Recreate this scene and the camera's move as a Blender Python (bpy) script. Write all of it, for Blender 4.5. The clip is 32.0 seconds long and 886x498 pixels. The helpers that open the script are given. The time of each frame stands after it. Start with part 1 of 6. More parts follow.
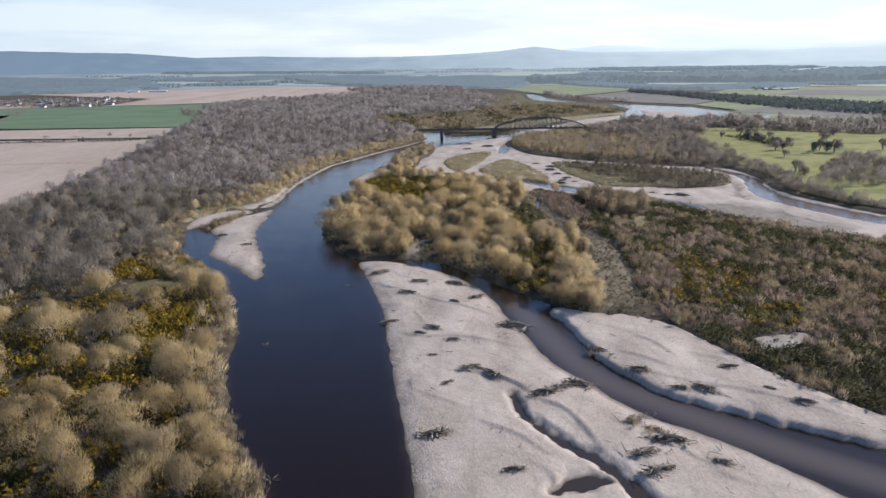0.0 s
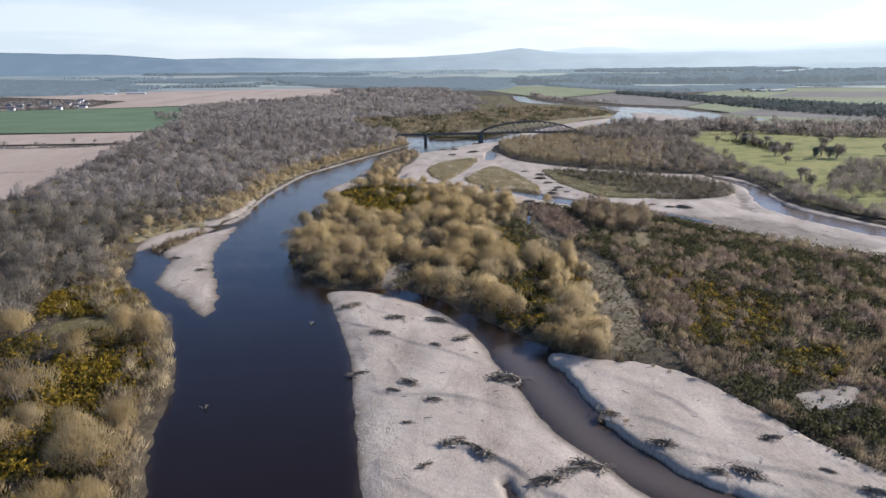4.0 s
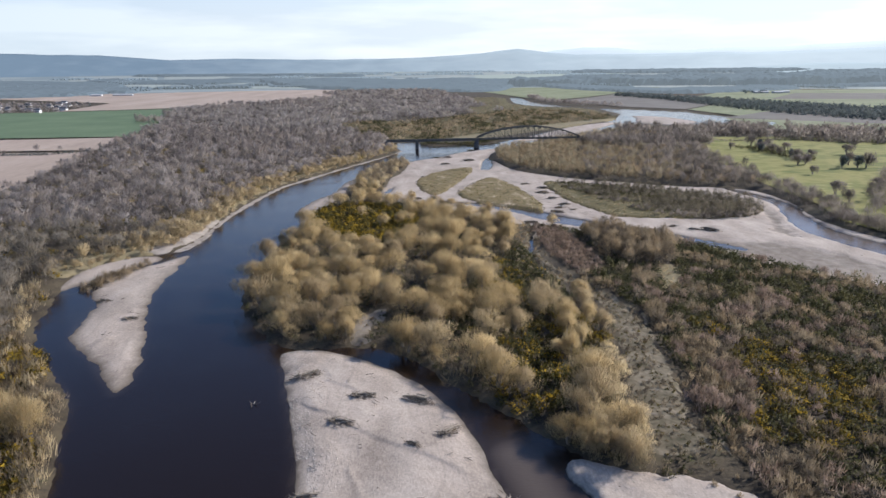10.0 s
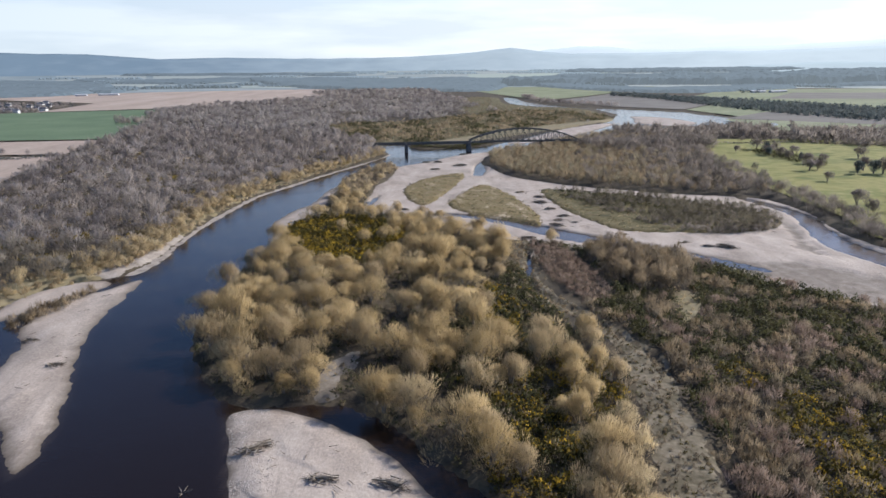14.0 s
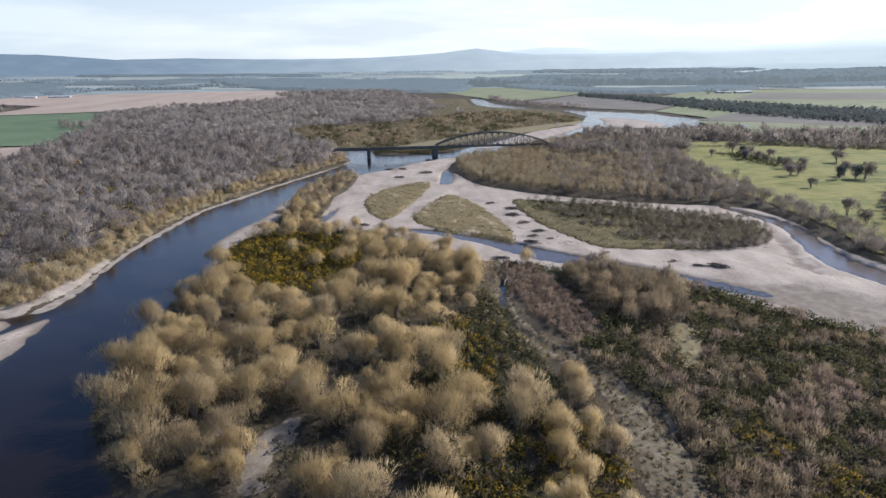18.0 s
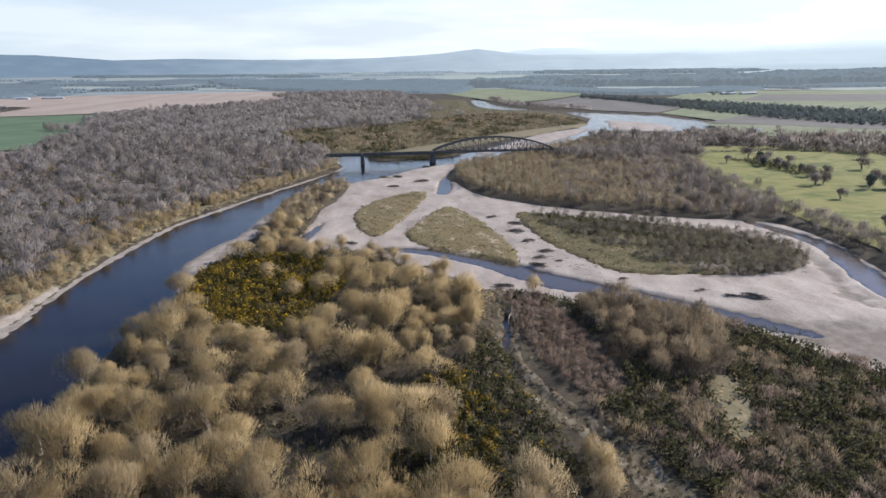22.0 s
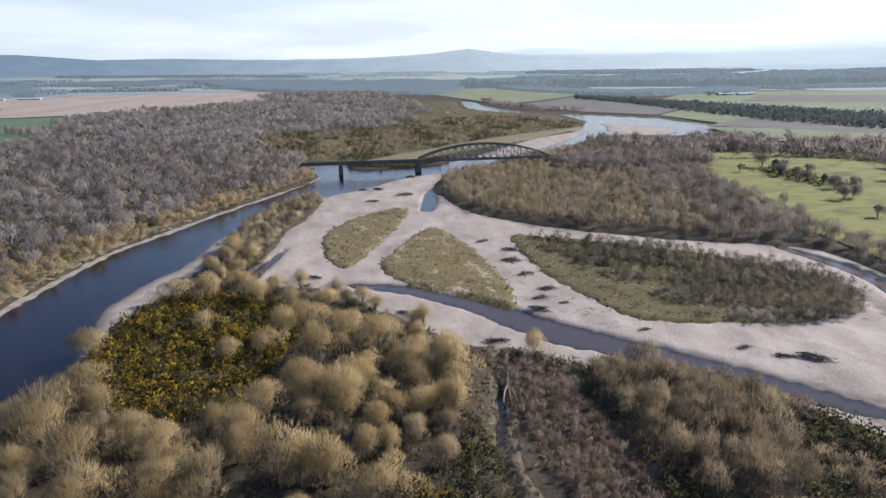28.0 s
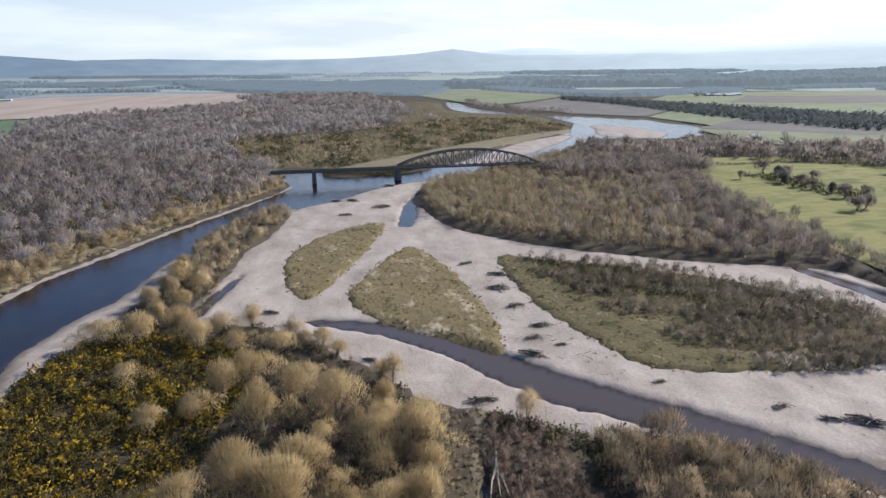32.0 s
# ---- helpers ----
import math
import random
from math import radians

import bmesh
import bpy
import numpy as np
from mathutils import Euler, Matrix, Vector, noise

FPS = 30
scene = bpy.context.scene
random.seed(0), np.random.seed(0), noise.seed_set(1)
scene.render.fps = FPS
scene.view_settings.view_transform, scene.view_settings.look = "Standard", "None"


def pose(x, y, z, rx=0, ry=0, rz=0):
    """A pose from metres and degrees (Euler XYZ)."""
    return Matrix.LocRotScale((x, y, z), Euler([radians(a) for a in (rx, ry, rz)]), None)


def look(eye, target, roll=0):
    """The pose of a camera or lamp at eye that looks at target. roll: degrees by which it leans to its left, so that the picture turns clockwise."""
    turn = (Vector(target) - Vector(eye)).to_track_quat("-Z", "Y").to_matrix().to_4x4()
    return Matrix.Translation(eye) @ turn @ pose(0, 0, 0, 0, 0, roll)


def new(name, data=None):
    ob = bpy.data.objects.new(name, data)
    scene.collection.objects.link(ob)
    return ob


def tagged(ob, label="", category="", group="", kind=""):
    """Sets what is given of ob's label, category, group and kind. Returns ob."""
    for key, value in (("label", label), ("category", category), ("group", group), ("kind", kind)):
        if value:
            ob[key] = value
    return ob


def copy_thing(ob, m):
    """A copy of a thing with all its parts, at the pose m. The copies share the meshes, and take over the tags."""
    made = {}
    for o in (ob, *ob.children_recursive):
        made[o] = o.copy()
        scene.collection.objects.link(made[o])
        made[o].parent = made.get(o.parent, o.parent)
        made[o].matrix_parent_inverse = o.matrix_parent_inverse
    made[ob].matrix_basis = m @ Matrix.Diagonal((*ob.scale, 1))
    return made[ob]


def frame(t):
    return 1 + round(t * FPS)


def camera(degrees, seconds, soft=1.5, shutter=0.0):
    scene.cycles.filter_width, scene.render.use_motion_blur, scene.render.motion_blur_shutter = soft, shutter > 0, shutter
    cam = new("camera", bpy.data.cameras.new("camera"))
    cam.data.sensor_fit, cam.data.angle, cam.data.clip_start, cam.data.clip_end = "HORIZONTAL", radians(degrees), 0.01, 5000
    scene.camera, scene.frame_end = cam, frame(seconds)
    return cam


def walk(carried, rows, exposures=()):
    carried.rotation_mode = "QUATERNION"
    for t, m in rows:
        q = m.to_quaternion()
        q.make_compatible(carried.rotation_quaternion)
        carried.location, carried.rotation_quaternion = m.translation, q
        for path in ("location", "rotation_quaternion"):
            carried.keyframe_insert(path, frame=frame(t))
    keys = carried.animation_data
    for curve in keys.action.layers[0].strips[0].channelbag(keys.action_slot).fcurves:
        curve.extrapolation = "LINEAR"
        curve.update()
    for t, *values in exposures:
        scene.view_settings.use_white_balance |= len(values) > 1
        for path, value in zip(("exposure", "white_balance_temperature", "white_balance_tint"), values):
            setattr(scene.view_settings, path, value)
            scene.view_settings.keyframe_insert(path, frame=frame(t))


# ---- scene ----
cam = camera(69.4, 32.0)
PATH = [
    (0.0, pose(0.01, 0.00, 80.00, 73.94, 0.58, -0.22)),
    (0.5, pose(0.29, 4.45, 80.00, 73.97, 0.58, -0.57)),
    (1.0, pose(0.58, 8.89, 80.00, 73.98, 0.58, -0.81)),
    (1.5, pose(0.89, 13.30, 80.00, 73.98, 0.58, -1.04)),
    (2.0, pose(1.22, 17.69, 80.00, 74.00, 0.58, -1.24)),
    (2.5, pose(1.54, 22.04, 80.00, 74.01, 0.58, -1.39)),
    (3.0, pose(1.87, 26.36, 80.00, 74.01, 0.58, -1.36)),
    (3.5, pose(2.23, 30.65, 80.00, 74.03, 0.58, -1.37)),
    (5.5, pose(3.67, 47.66, 80.00, 74.08, 0.58, -1.78)),
    (6.0, pose(4.02, 51.91, 80.00, 74.12, 0.58, -1.75)),
    (6.5, pose(4.37, 56.17, 80.00, 74.10, 0.58, -1.75)),
    (7.0, pose(4.76, 60.42, 80.00, 74.11, 0.58, -1.94)),
    (7.5, pose(5.19, 64.65, 80.00, 74.14, 0.58, -1.93)),
    (8.0, pose(5.64, 68.87, 80.00, 74.14, 0.58, -1.90)),
    (8.5, pose(6.12, 73.07, 80.00, 74.14, 0.58, -1.85)),
    (9.0, pose(6.59, 77.27, 80.00, 74.14, 0.58, -1.82)),
    (9.5, pose(7.06, 81.51, 80.00, 74.13, 0.58, -1.79)),
    (10.0, pose(7.51, 85.80, 80.00, 74.12, 0.58, -1.77)),
    (10.5, pose(7.93, 90.09, 80.00, 74.12, 0.58, -1.73)),
    (11.0, pose(8.34, 94.35, 80.00, 74.11, 0.58, -1.70)),
    (11.5, pose(8.77, 98.55, 80.00, 74.09, 0.58, -1.70)),
    (12.0, pose(9.24, 102.71, 80.00, 74.09, 0.58, -1.65)),
    (12.5, pose(9.74, 106.84, 80.00, 74.06, 0.58, -1.63)),
    (13.0, pose(10.29, 110.99, 80.00, 74.09, 0.58, -1.88)),
    (13.5, pose(10.87, 115.21, 80.00, 74.05, 0.58, -2.33)),
    (14.0, pose(11.45, 119.43, 80.00, 74.04, 0.58, -2.34)),
    (14.5, pose(11.99, 123.61, 80.00, 74.06, 0.58, -2.35)),
    (16.5, pose(14.09, 140.18, 80.00, 74.06, 0.58, -4.50)),
    (17.0, pose(14.58, 144.38, 80.00, 74.06, 0.58, -5.08)),
    (17.5, pose(15.07, 148.65, 80.00, 74.07, 0.58, -5.23)),
    (18.0, pose(15.59, 152.95, 80.00, 74.08, 0.58, -5.21)),
    (18.5, pose(16.15, 157.28, 80.00, 74.06, 0.58, -5.20)),
    (19.0, pose(16.77, 161.62, 80.00, 74.09, 0.58, -5.16)),
    (19.5, pose(17.42, 165.97, 80.00, 74.09, 0.58, -5.14)),
    (20.0, pose(18.11, 170.31, 80.00, 74.09, 0.58, -5.11)),
    (20.5, pose(18.79, 174.66, 80.00, 74.09, 0.58, -5.09)),
    (21.0, pose(19.47, 178.98, 80.00, 74.09, 0.58, -5.08)),
    (21.5, pose(20.15, 183.27, 80.00, 74.11, 0.58, -5.19)),
    (22.0, pose(20.85, 187.53, 80.00, 74.13, 0.58, -5.16)),
    (22.5, pose(21.57, 191.76, 80.00, 74.12, 0.58, -5.16)),
    (23.0, pose(22.31, 195.97, 80.00, 74.12, 0.58, -5.14)),
    (23.5, pose(23.09, 200.15, 80.00, 74.12, 0.58, -5.10)),
    (24.0, pose(23.88, 204.28, 80.00, 74.14, 0.58, -5.37)),
    (24.5, pose(24.67, 208.39, 80.00, 74.16, 0.58, -5.32)),
    (25.0, pose(25.44, 212.47, 80.00, 74.15, 0.58, -5.48)),
    (25.5, pose(26.17, 216.55, 80.00, 74.13, 0.58, -5.63)),
    (27.5, pose(28.85, 232.93, 80.00, 74.15, 0.58, -5.69)),
    (28.0, pose(29.62, 237.09, 80.00, 74.13, 0.58, -5.90)),
    (28.5, pose(30.45, 241.33, 80.00, 74.17, 0.58, -6.32)),
    (29.0, pose(31.30, 245.63, 80.00, 74.17, 0.58, -6.84)),
    (29.5, pose(32.14, 249.97, 80.00, 74.19, 0.58, -7.21)),
    (30.0, pose(32.97, 254.35, 80.00, 74.18, 0.58, -7.21)),
    (30.5, pose(33.82, 258.73, 80.00, 74.15, 0.58, -7.22)),
    (31.0, pose(34.71, 263.14, 80.00, 74.16, 0.58, -7.20)),
    (31.5, pose(35.62, 267.56, 80.00, 74.17, 0.58, -7.21)),
    (32.0, pose(36.55, 271.97, 80.00, 74.15, 0.58, -7.18)),
]
walk(cam, PATH)

# ---- light and air ----
SUN_AZ, SUN_EL = radians(66), radians(33)      # from the way ahead towards the right, above the horizon
sun_dir = Vector((math.sin(SUN_AZ) * math.cos(SUN_EL), math.cos(SUN_AZ) * math.cos(SUN_EL), math.sin(SUN_EL)))
sun_data = bpy.data.lights.new("sun", "SUN")
sun_data.energy, sun_data.angle, sun_data.color = 4.6, radians(0.6), (1.0, 0.955, 0.922)
sun = new("sun", sun_data)
sun.matrix_world = look(sun_dir * 400, (0, 0, 0))

world = bpy.data.worlds.new("sky")
scene.world = world
world.use_nodes = True
wn, wl = world.node_tree.nodes, world.node_tree.links
wn.clear()
sky = wn.new("ShaderNodeTexSky")
sky.sky_type, sky.sun_disc = "NISHITA", False
sky.sun_elevation, sky.sun_rotation = SUN_EL, SUN_AZ
sky.air_density, sky.dust_density, sky.ozone_density = 0.8, 0.3, 3.6
back = wn.new("ShaderNodeBackground")
back.inputs["Strength"].default_value = 0.12
# thin high cloud, a milky veil with soft streaks
coord = wn.new("ShaderNodeTexCoord")
squash = wn.new("ShaderNodeMapping")
squash.inputs["Scale"].default_value = (2.2, 2.2, 16.0)
cloud = wn.new("ShaderNodeTexNoise")
cloud.inputs["Scale"].default_value, cloud.inputs["Detail"].default_value = 1.6, 6.0
ramp = wn.new("ShaderNodeMapRange")
ramp.inputs["From Min"].default_value, ramp.inputs["From Max"].default_value = 0.42, 0.66
ramp.inputs["To Min"].default_value, ramp.inputs["To Max"].default_value = 0.0, 0.07
# the veil is thick low over the land and thin overhead
high = wn.new("ShaderNodeSeparateXYZ")
thin = wn.new("ShaderNodeMapRange")
thin.inputs["From Min"].default_value, thin.inputs["From Max"].default_value = 0.07, 0.27
thin.inputs["To Min"].default_value, thin.inputs["To Max"].default_value = 0.9, 0.02
both = wn.new("ShaderNodeMath")
both.operation, both.use_clamp = "ADD", True
veil = wn.new("ShaderNodeMixRGB")
glow = wn.new("ShaderNodeVectorMath")      # the veil is brighter towards the sun
glow.operation = "DOT_PRODUCT"
glow.inputs[1].default_value = sun_dir
bright = wn.new("ShaderNodeMapRange")
bright.inputs["From Min"].default_value, bright.inputs["From Max"].default_value = -0.2, 0.85
white = wn.new("ShaderNodeMixRGB")
white.inputs["Color1"].default_value, white.inputs["Color2"].default_value = (4.25, 4.8, 5.35, 1), (6.7, 6.8, 6.9, 1)
streak = wn.new("ShaderNodeMixRGB")
streak.blend_type = "MULTIPLY"
streak.inputs["Color2"].default_value = (0.80, 0.845, 0.89, 1)
wl.new(coord.outputs["Generated"], glow.inputs[0])
wl.new(glow.outputs["Value"], bright.inputs["Value"])
wl.new(bright.outputs["Result"], white.inputs["Fac"])
wl.new(white.outputs["Color"], streak.inputs["Color1"])
wl.new(streak.outputs["Color"], veil.inputs["Color2"])
out = wn.new("ShaderNodeOutputWorld")
wl.new(coord.outputs["Generated"], squash.inputs["Vector"])
wl.new(squash.outputs["Vector"], cloud.inputs["Vector"])
wl.new(cloud.outputs["Fac"], ramp.inputs["Value"])
bank = wn.new("ShaderNodeMapRange")
bank.inputs["From Min"].default_value, bank.inputs["From Max"].default_value = 0.42, 0.60
wl.new(cloud.outputs["Fac"], bank.inputs["Value"])
wl.new(bank.outputs["Result"], streak.inputs["Fac"])
wl.new(coord.outputs["Generated"], high.inputs[0])
wl.new(high.outputs["Z"], thin.inputs["Value"])
wl.new(ramp.outputs["Result"], both.inputs[0])
wl.new(thin.outputs["Result"], both.inputs[1])
wl.new(both.outputs[0], veil.inputs["Fac"])
deep = wn.new("ShaderNodeMixRGB")      # clear cold spring air overhead
deep.blend_type = "MULTIPLY"
deep.inputs["Fac"].default_value = 1.0
deep.inputs["Color2"].default_value = (0.82, 0.95, 1.13, 1)
wl.new(sky.outputs["Color"], deep.inputs["Color1"])
wl.new(deep.outputs["Color"], veil.inputs["Color1"])
wl.new(veil.outputs["Color"], back.inputs["Color"])
wl.new(back.outputs["Background"], out.inputs["Surface"])
scene.view_settings.exposure = 0.60


# ---- materials ----
def mat(name, colours, scale=1.0, fine=8.0, rough=0.9, bump=0.0, per_object=0.0, per_piece=0.0, per_plant=0.0, metal=0.0, spec=0.2, through_light=0.0, stretch=(1, 1, 1)):
    """Colours mixed by a coarse noise and broken up by a fine one; both in metres of the world."""
    m = bpy.data.materials.new(name)
    m.use_nodes = True
    n, l = m.node_tree.nodes, m.node_tree.links
    bsdf = n["Principled BSDF"]
    bsdf.inputs["Roughness"].default_value, bsdf.inputs["Metallic"].default_value = rough, metal
    bsdf.inputs["Specular IOR Level"].default_value = spec
    geo = n.new("ShaderNodeNewGeometry")
    mp = n.new("ShaderNodeMapping")
    mp.inputs["Scale"].default_value = stretch
    l.new(geo.outputs["Position"], mp.inputs["Vector"])
    big = n.new("ShaderNodeTexNoise")
    big.inputs["Scale"].default_value, big.inputs["Detail"].default_value = 1 / scale, 6
    small = n.new("ShaderNodeTexNoise")
    small.inputs["Scale"].default_value, small.inputs["Detail"].default_value = fine, 5
    for tex in (big, small):
        l.new(mp.outputs["Vector"], tex.inputs["Vector"])
    add = n.new("ShaderNodeMath")
    add.operation = "MULTIPLY_ADD"
    add.inputs[1].default_value = 0.45
    l.new(small.outputs["Fac"], add.inputs[0])
    half = n.new("ShaderNodeMath")
    half.operation = "MULTIPLY_ADD"
    half.inputs[1].default_value, half.inputs[2].default_value = 0.9, -0.17
    l.new(big.outputs["Fac"], half.inputs[0])
    l.new(half.outputs[0], add.inputs[2])
    last = add.outputs[0]
    for amount, node, socket in ((per_object, "ShaderNodeObjectInfo", "Random"), (per_piece, "ShaderNodeNewGeometry", "Random Per Island"), (per_plant, "ShaderNodeAttribute", "Fac")):
        if amount:
            src = n.new(node)
            if node == "ShaderNodeAttribute":
                src.attribute_name = "tone"
            more = n.new("ShaderNodeMath")
            more.operation = "MULTIPLY_ADD"
            more.inputs[1].default_value = amount
            l.new(src.outputs[socket], more.inputs[0])
            l.new(last, more.inputs[2])
            shift = n.new("ShaderNodeMath")
            shift.operation = "SUBTRACT"
            shift.inputs[1].default_value = amount / 2
            l.new(more.outputs[0], shift.inputs[0])
            last = shift.outputs[0]
    cr = n.new("ShaderNodeValToRGB")
    lo, hi = 0.28, 0.72
    els = cr.color_ramp.elements
    for i, c in enumerate(colours):
        at = lo + (hi - lo) * i / max(1, len(colours) - 1)
        e = els[i] if i < 2 else els.new(at)
        e.position, e.color = at, (*c, 1)
    l.new(last, cr.inputs["Fac"])
    l.new(cr.outputs["Color"], bsdf.inputs["Base Color"])
    if bump:
        b = n.new("ShaderNodeBump")
        b.inputs["Strength"].default_value, b.inputs["Distance"].default_value = 0.8, bump
        l.new(small.outputs["Fac"], b.inputs["Height"])
        l.new(b.outputs["Normal"], bsdf.inputs["Normal"])
    if through_light:
        t = n.new("ShaderNodeBsdfTranslucent")
        mix = n.new("ShaderNodeMixShader")
        mix.inputs["Fac"].default_value = through_light
        l.new(cr.outputs["Color"], t.inputs["Color"])
        l.new(bsdf.outputs["BSDF"], mix.inputs[1])
        l.new(t.outputs["BSDF"], mix.inputs[2])
        l.new(mix.outputs["Shader"], n["Material Output"].inputs["Surface"])
    return m


M_GROUND = mat("leaf_litter_and_dead_grass", [(0.022, 0.018, 0.013), (0.042, 0.033, 0.022), (0.078, 0.061, 0.038), (0.05, 0.045, 0.025)], 11, 1.2, 0.95, 0.25)
M_GRAVEL = mat("river_shingle", [(0.215, 0.175, 0.142), (0.29, 0.240, 0.196), (0.35, 0.293, 0.243), (0.42, 0.355, 0.29)], 12, 2.0, 0.85, 0.10, stretch=(1, 0.5, 1))
M_DRYGRASS = mat("dry_tussock_grass", [(0.05, 0.044, 0.018), (0.095, 0.078, 0.032), (0.175, 0.129, 0.062), (0.11, 0.09, 0.037), (0.22, 0.166, 0.094), (0.34, 0.28, 0.19)], 8, 0.8, 0.95, 0.35, stretch=(1.0, 0.55, 1))
M_STRAW = mat("tan_winter_grass", [(0.12, 0.096, 0.055), (0.20, 0.163, 0.096), (0.15, 0.126, 0.068), (0.26, 0.218, 0.14)], 14, 0.5, 0.95, 0.2)
M_MEADOW = mat("short_green_meadow", [(0.075, 0.092, 0.024), (0.135, 0.14, 0.038), (0.215, 0.195, 0.065), (0.125, 0.135, 0.036), (0.25, 0.22, 0.085)], 34, 0.12, 0.95, 0.1, stretch=(0.6, 1, 1))
M_STUBBLE = mat("ploughed_tan_field", [(0.25, 0.194, 0.152), (0.31, 0.245, 0.195), (0.37, 0.30, 0.245)], 60, 0.3, 0.95, 0.1, stretch=(1, 0.25, 1))
# meadow green with distance haze mixed into the colour
M_FARMEADOW = mat("haze_paled_pasture", [(0.13, 0.15, 0.08), (0.175, 0.19, 0.105), (0.21, 0.215, 0.13)], 80, 0.1, 0.95, 0.0)
M_CROP = mat("green_winter_crop", [(0.075, 0.11, 0.058), (0.093, 0.133, 0.07), (0.115, 0.155, 0.085)], 70, 0.25, 0.9, 0.1)
M_FALLOW = mat("grey_brown_fallow_field", [(0.11, 0.10, 0.085), (0.14, 0.127, 0.108), (0.165, 0.15, 0.125)], 60, 0.2, 0.95, 0.1)
M_SAND = mat("brown_bank_sand", [(0.10, 0.08, 0.06), (0.165, 0.14, 0.11), (0.25, 0.218, 0.18)], 5, 1.2, 0.95, 0.1)
M_PALESAND = mat("pale_dry_sand", [(0.16, 0.135, 0.11), (0.25, 0.215, 0.18), (0.33, 0.29, 0.25)], 5, 1.4, 0.95, 0.1)
M_TRACK = mat("dry_mud_and_short_turf", [(0.055, 0.05, 0.028), (0.10, 0.083, 0.053), (0.15, 0.125, 0.085), (0.21, 0.178, 0.13)], 5, 1.0, 0.95, 0.2)
M_WILLOW = mat("golden_willow_twigs", [(0.38, 0.28, 0.142), (0.55, 0.416, 0.222), (0.68, 0.527, 0.3)], 7, 1.0, 0.8, 0, 0.22, 0.12, 0.25, through_light=0.6)
M_WILLOW_OLD = mat("grey_tan_willow_twigs", [(0.33, 0.25, 0.147), (0.47, 0.365, 0.212), (0.60, 0.482, 0.295)], 7, 1.0, 0.8, 0, 0.26, 0.12, 0.3, through_light=0.6)
# twig grey lifted and cooled in colour for haze over the wood
M_GREY = mat("bare_grey_brown_twigs", [(0.15, 0.128, 0.117), (0.238, 0.206, 0.188), (0.305, 0.267, 0.244), (0.335, 0.28, 0.23), (0.41, 0.362, 0.33)], 34, 0.15, 0.85, 0, 0.15, 0.05, 0.5, through_light=0.62)
# far wood tone: bare twig colour paled to carry distance haze
M_HAZEWOOD = mat("haze_paled_bare_twigs", [(0.175, 0.152, 0.14), (0.265, 0.235, 0.218), (0.33, 0.298, 0.277), (0.345, 0.30, 0.25), (0.415, 0.375, 0.345)], 60, 0.08, 0.85, 0, 0.15, 0.04, 0.5, through_light=0.62)
M_HEATHER = mat("grey_olive_heath_scrub", [(0.085, 0.074, 0.046), (0.145, 0.124, 0.08), (0.21, 0.175, 0.118)], 20, 0.3, 0.85, 0, 0.1, 0.08, 0.5, through_light=0.45)
M_OLIVETURF = mat("mossy_olive_turf", [(0.035, 0.034, 0.013), (0.065, 0.058, 0.022), (0.125, 0.098, 0.045), (0.075, 0.066, 0.024), (0.20, 0.16, 0.10)], 7, 0.7, 0.95, 0.35)
M_NEARWOOD = mat("olive_grey_bare_twigs", [(0.115, 0.10, 0.08), (0.185, 0.16, 0.128), (0.245, 0.213, 0.17), (0.29, 0.245, 0.185), (0.33, 0.29, 0.235)], 30, 0.2, 0.85, 0, 0.15, 0.05, 0.5, through_light=0.6)
M_OLIVEWOOD = mat("olive_tan_bare_stems", [(0.19, 0.158, 0.1), (0.29, 0.244, 0.158), (0.385, 0.328, 0.22)], 12, 0.6, 0.85, 0, 0.1, 0.08, 0.45, through_light=0.55)
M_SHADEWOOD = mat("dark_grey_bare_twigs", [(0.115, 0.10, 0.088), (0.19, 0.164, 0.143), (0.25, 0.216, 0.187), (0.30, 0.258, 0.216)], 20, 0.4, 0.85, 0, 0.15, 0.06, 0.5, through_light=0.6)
M_GREYOLIVE = mat("grey_olive_bare_stems", [(0.085, 0.075, 0.052), (0.14, 0.122, 0.085), (0.195, 0.168, 0.118)], 8, 1.0, 0.85, 0, 0.1, 0.1, 0.5, through_light=0.45)
M_TANGREY = mat("tan_grey_bare_stems", [(0.20, 0.15, 0.092), (0.305, 0.232, 0.146), (0.40, 0.31, 0.2)], 8, 1.0, 0.85, 0, 0.1, 0.1, 0.45, through_light=0.5)
M_PINK = mat("pinkish_bare_bramble_stems", [(0.17, 0.12, 0.093), (0.27, 0.196, 0.15), (0.37, 0.282, 0.22)], 4, 1.5, 0.85, 0, 0.1, 0.2, 0.4, through_light=0.45)
M_BROWN = mat("dull_brown_bare_stems", [(0.115, 0.09, 0.064), (0.19, 0.15, 0.103), (0.255, 0.205, 0.14), (0.31, 0.25, 0.168)], 9, 1.0, 0.85, 0, 0.1, 0.12, 0.45, through_light=0.45)
M_BARK = mat("grey_bark", [(0.10, 0.085, 0.07), (0.20, 0.17, 0.14), (0.30, 0.27, 0.23)], 1.5, 3, 0.9, 0.03)
M_GORSE = mat("olive_gorse_needles", [(0.05, 0.043, 0.013), (0.09, 0.074, 0.019), (0.145, 0.112, 0.027)], 5, 1.0, 0.8, 0, 0, 0.15, 0.5, through_light=0.4)
M_GORSE_DARK = mat("dark_green_gorse_needles", [(0.035, 0.037, 0.015), (0.06, 0.06, 0.023), (0.10, 0.092, 0.038)], 8, 1.0, 0.8, 0, 0, 0.15, 0.5, through_light=0.4)
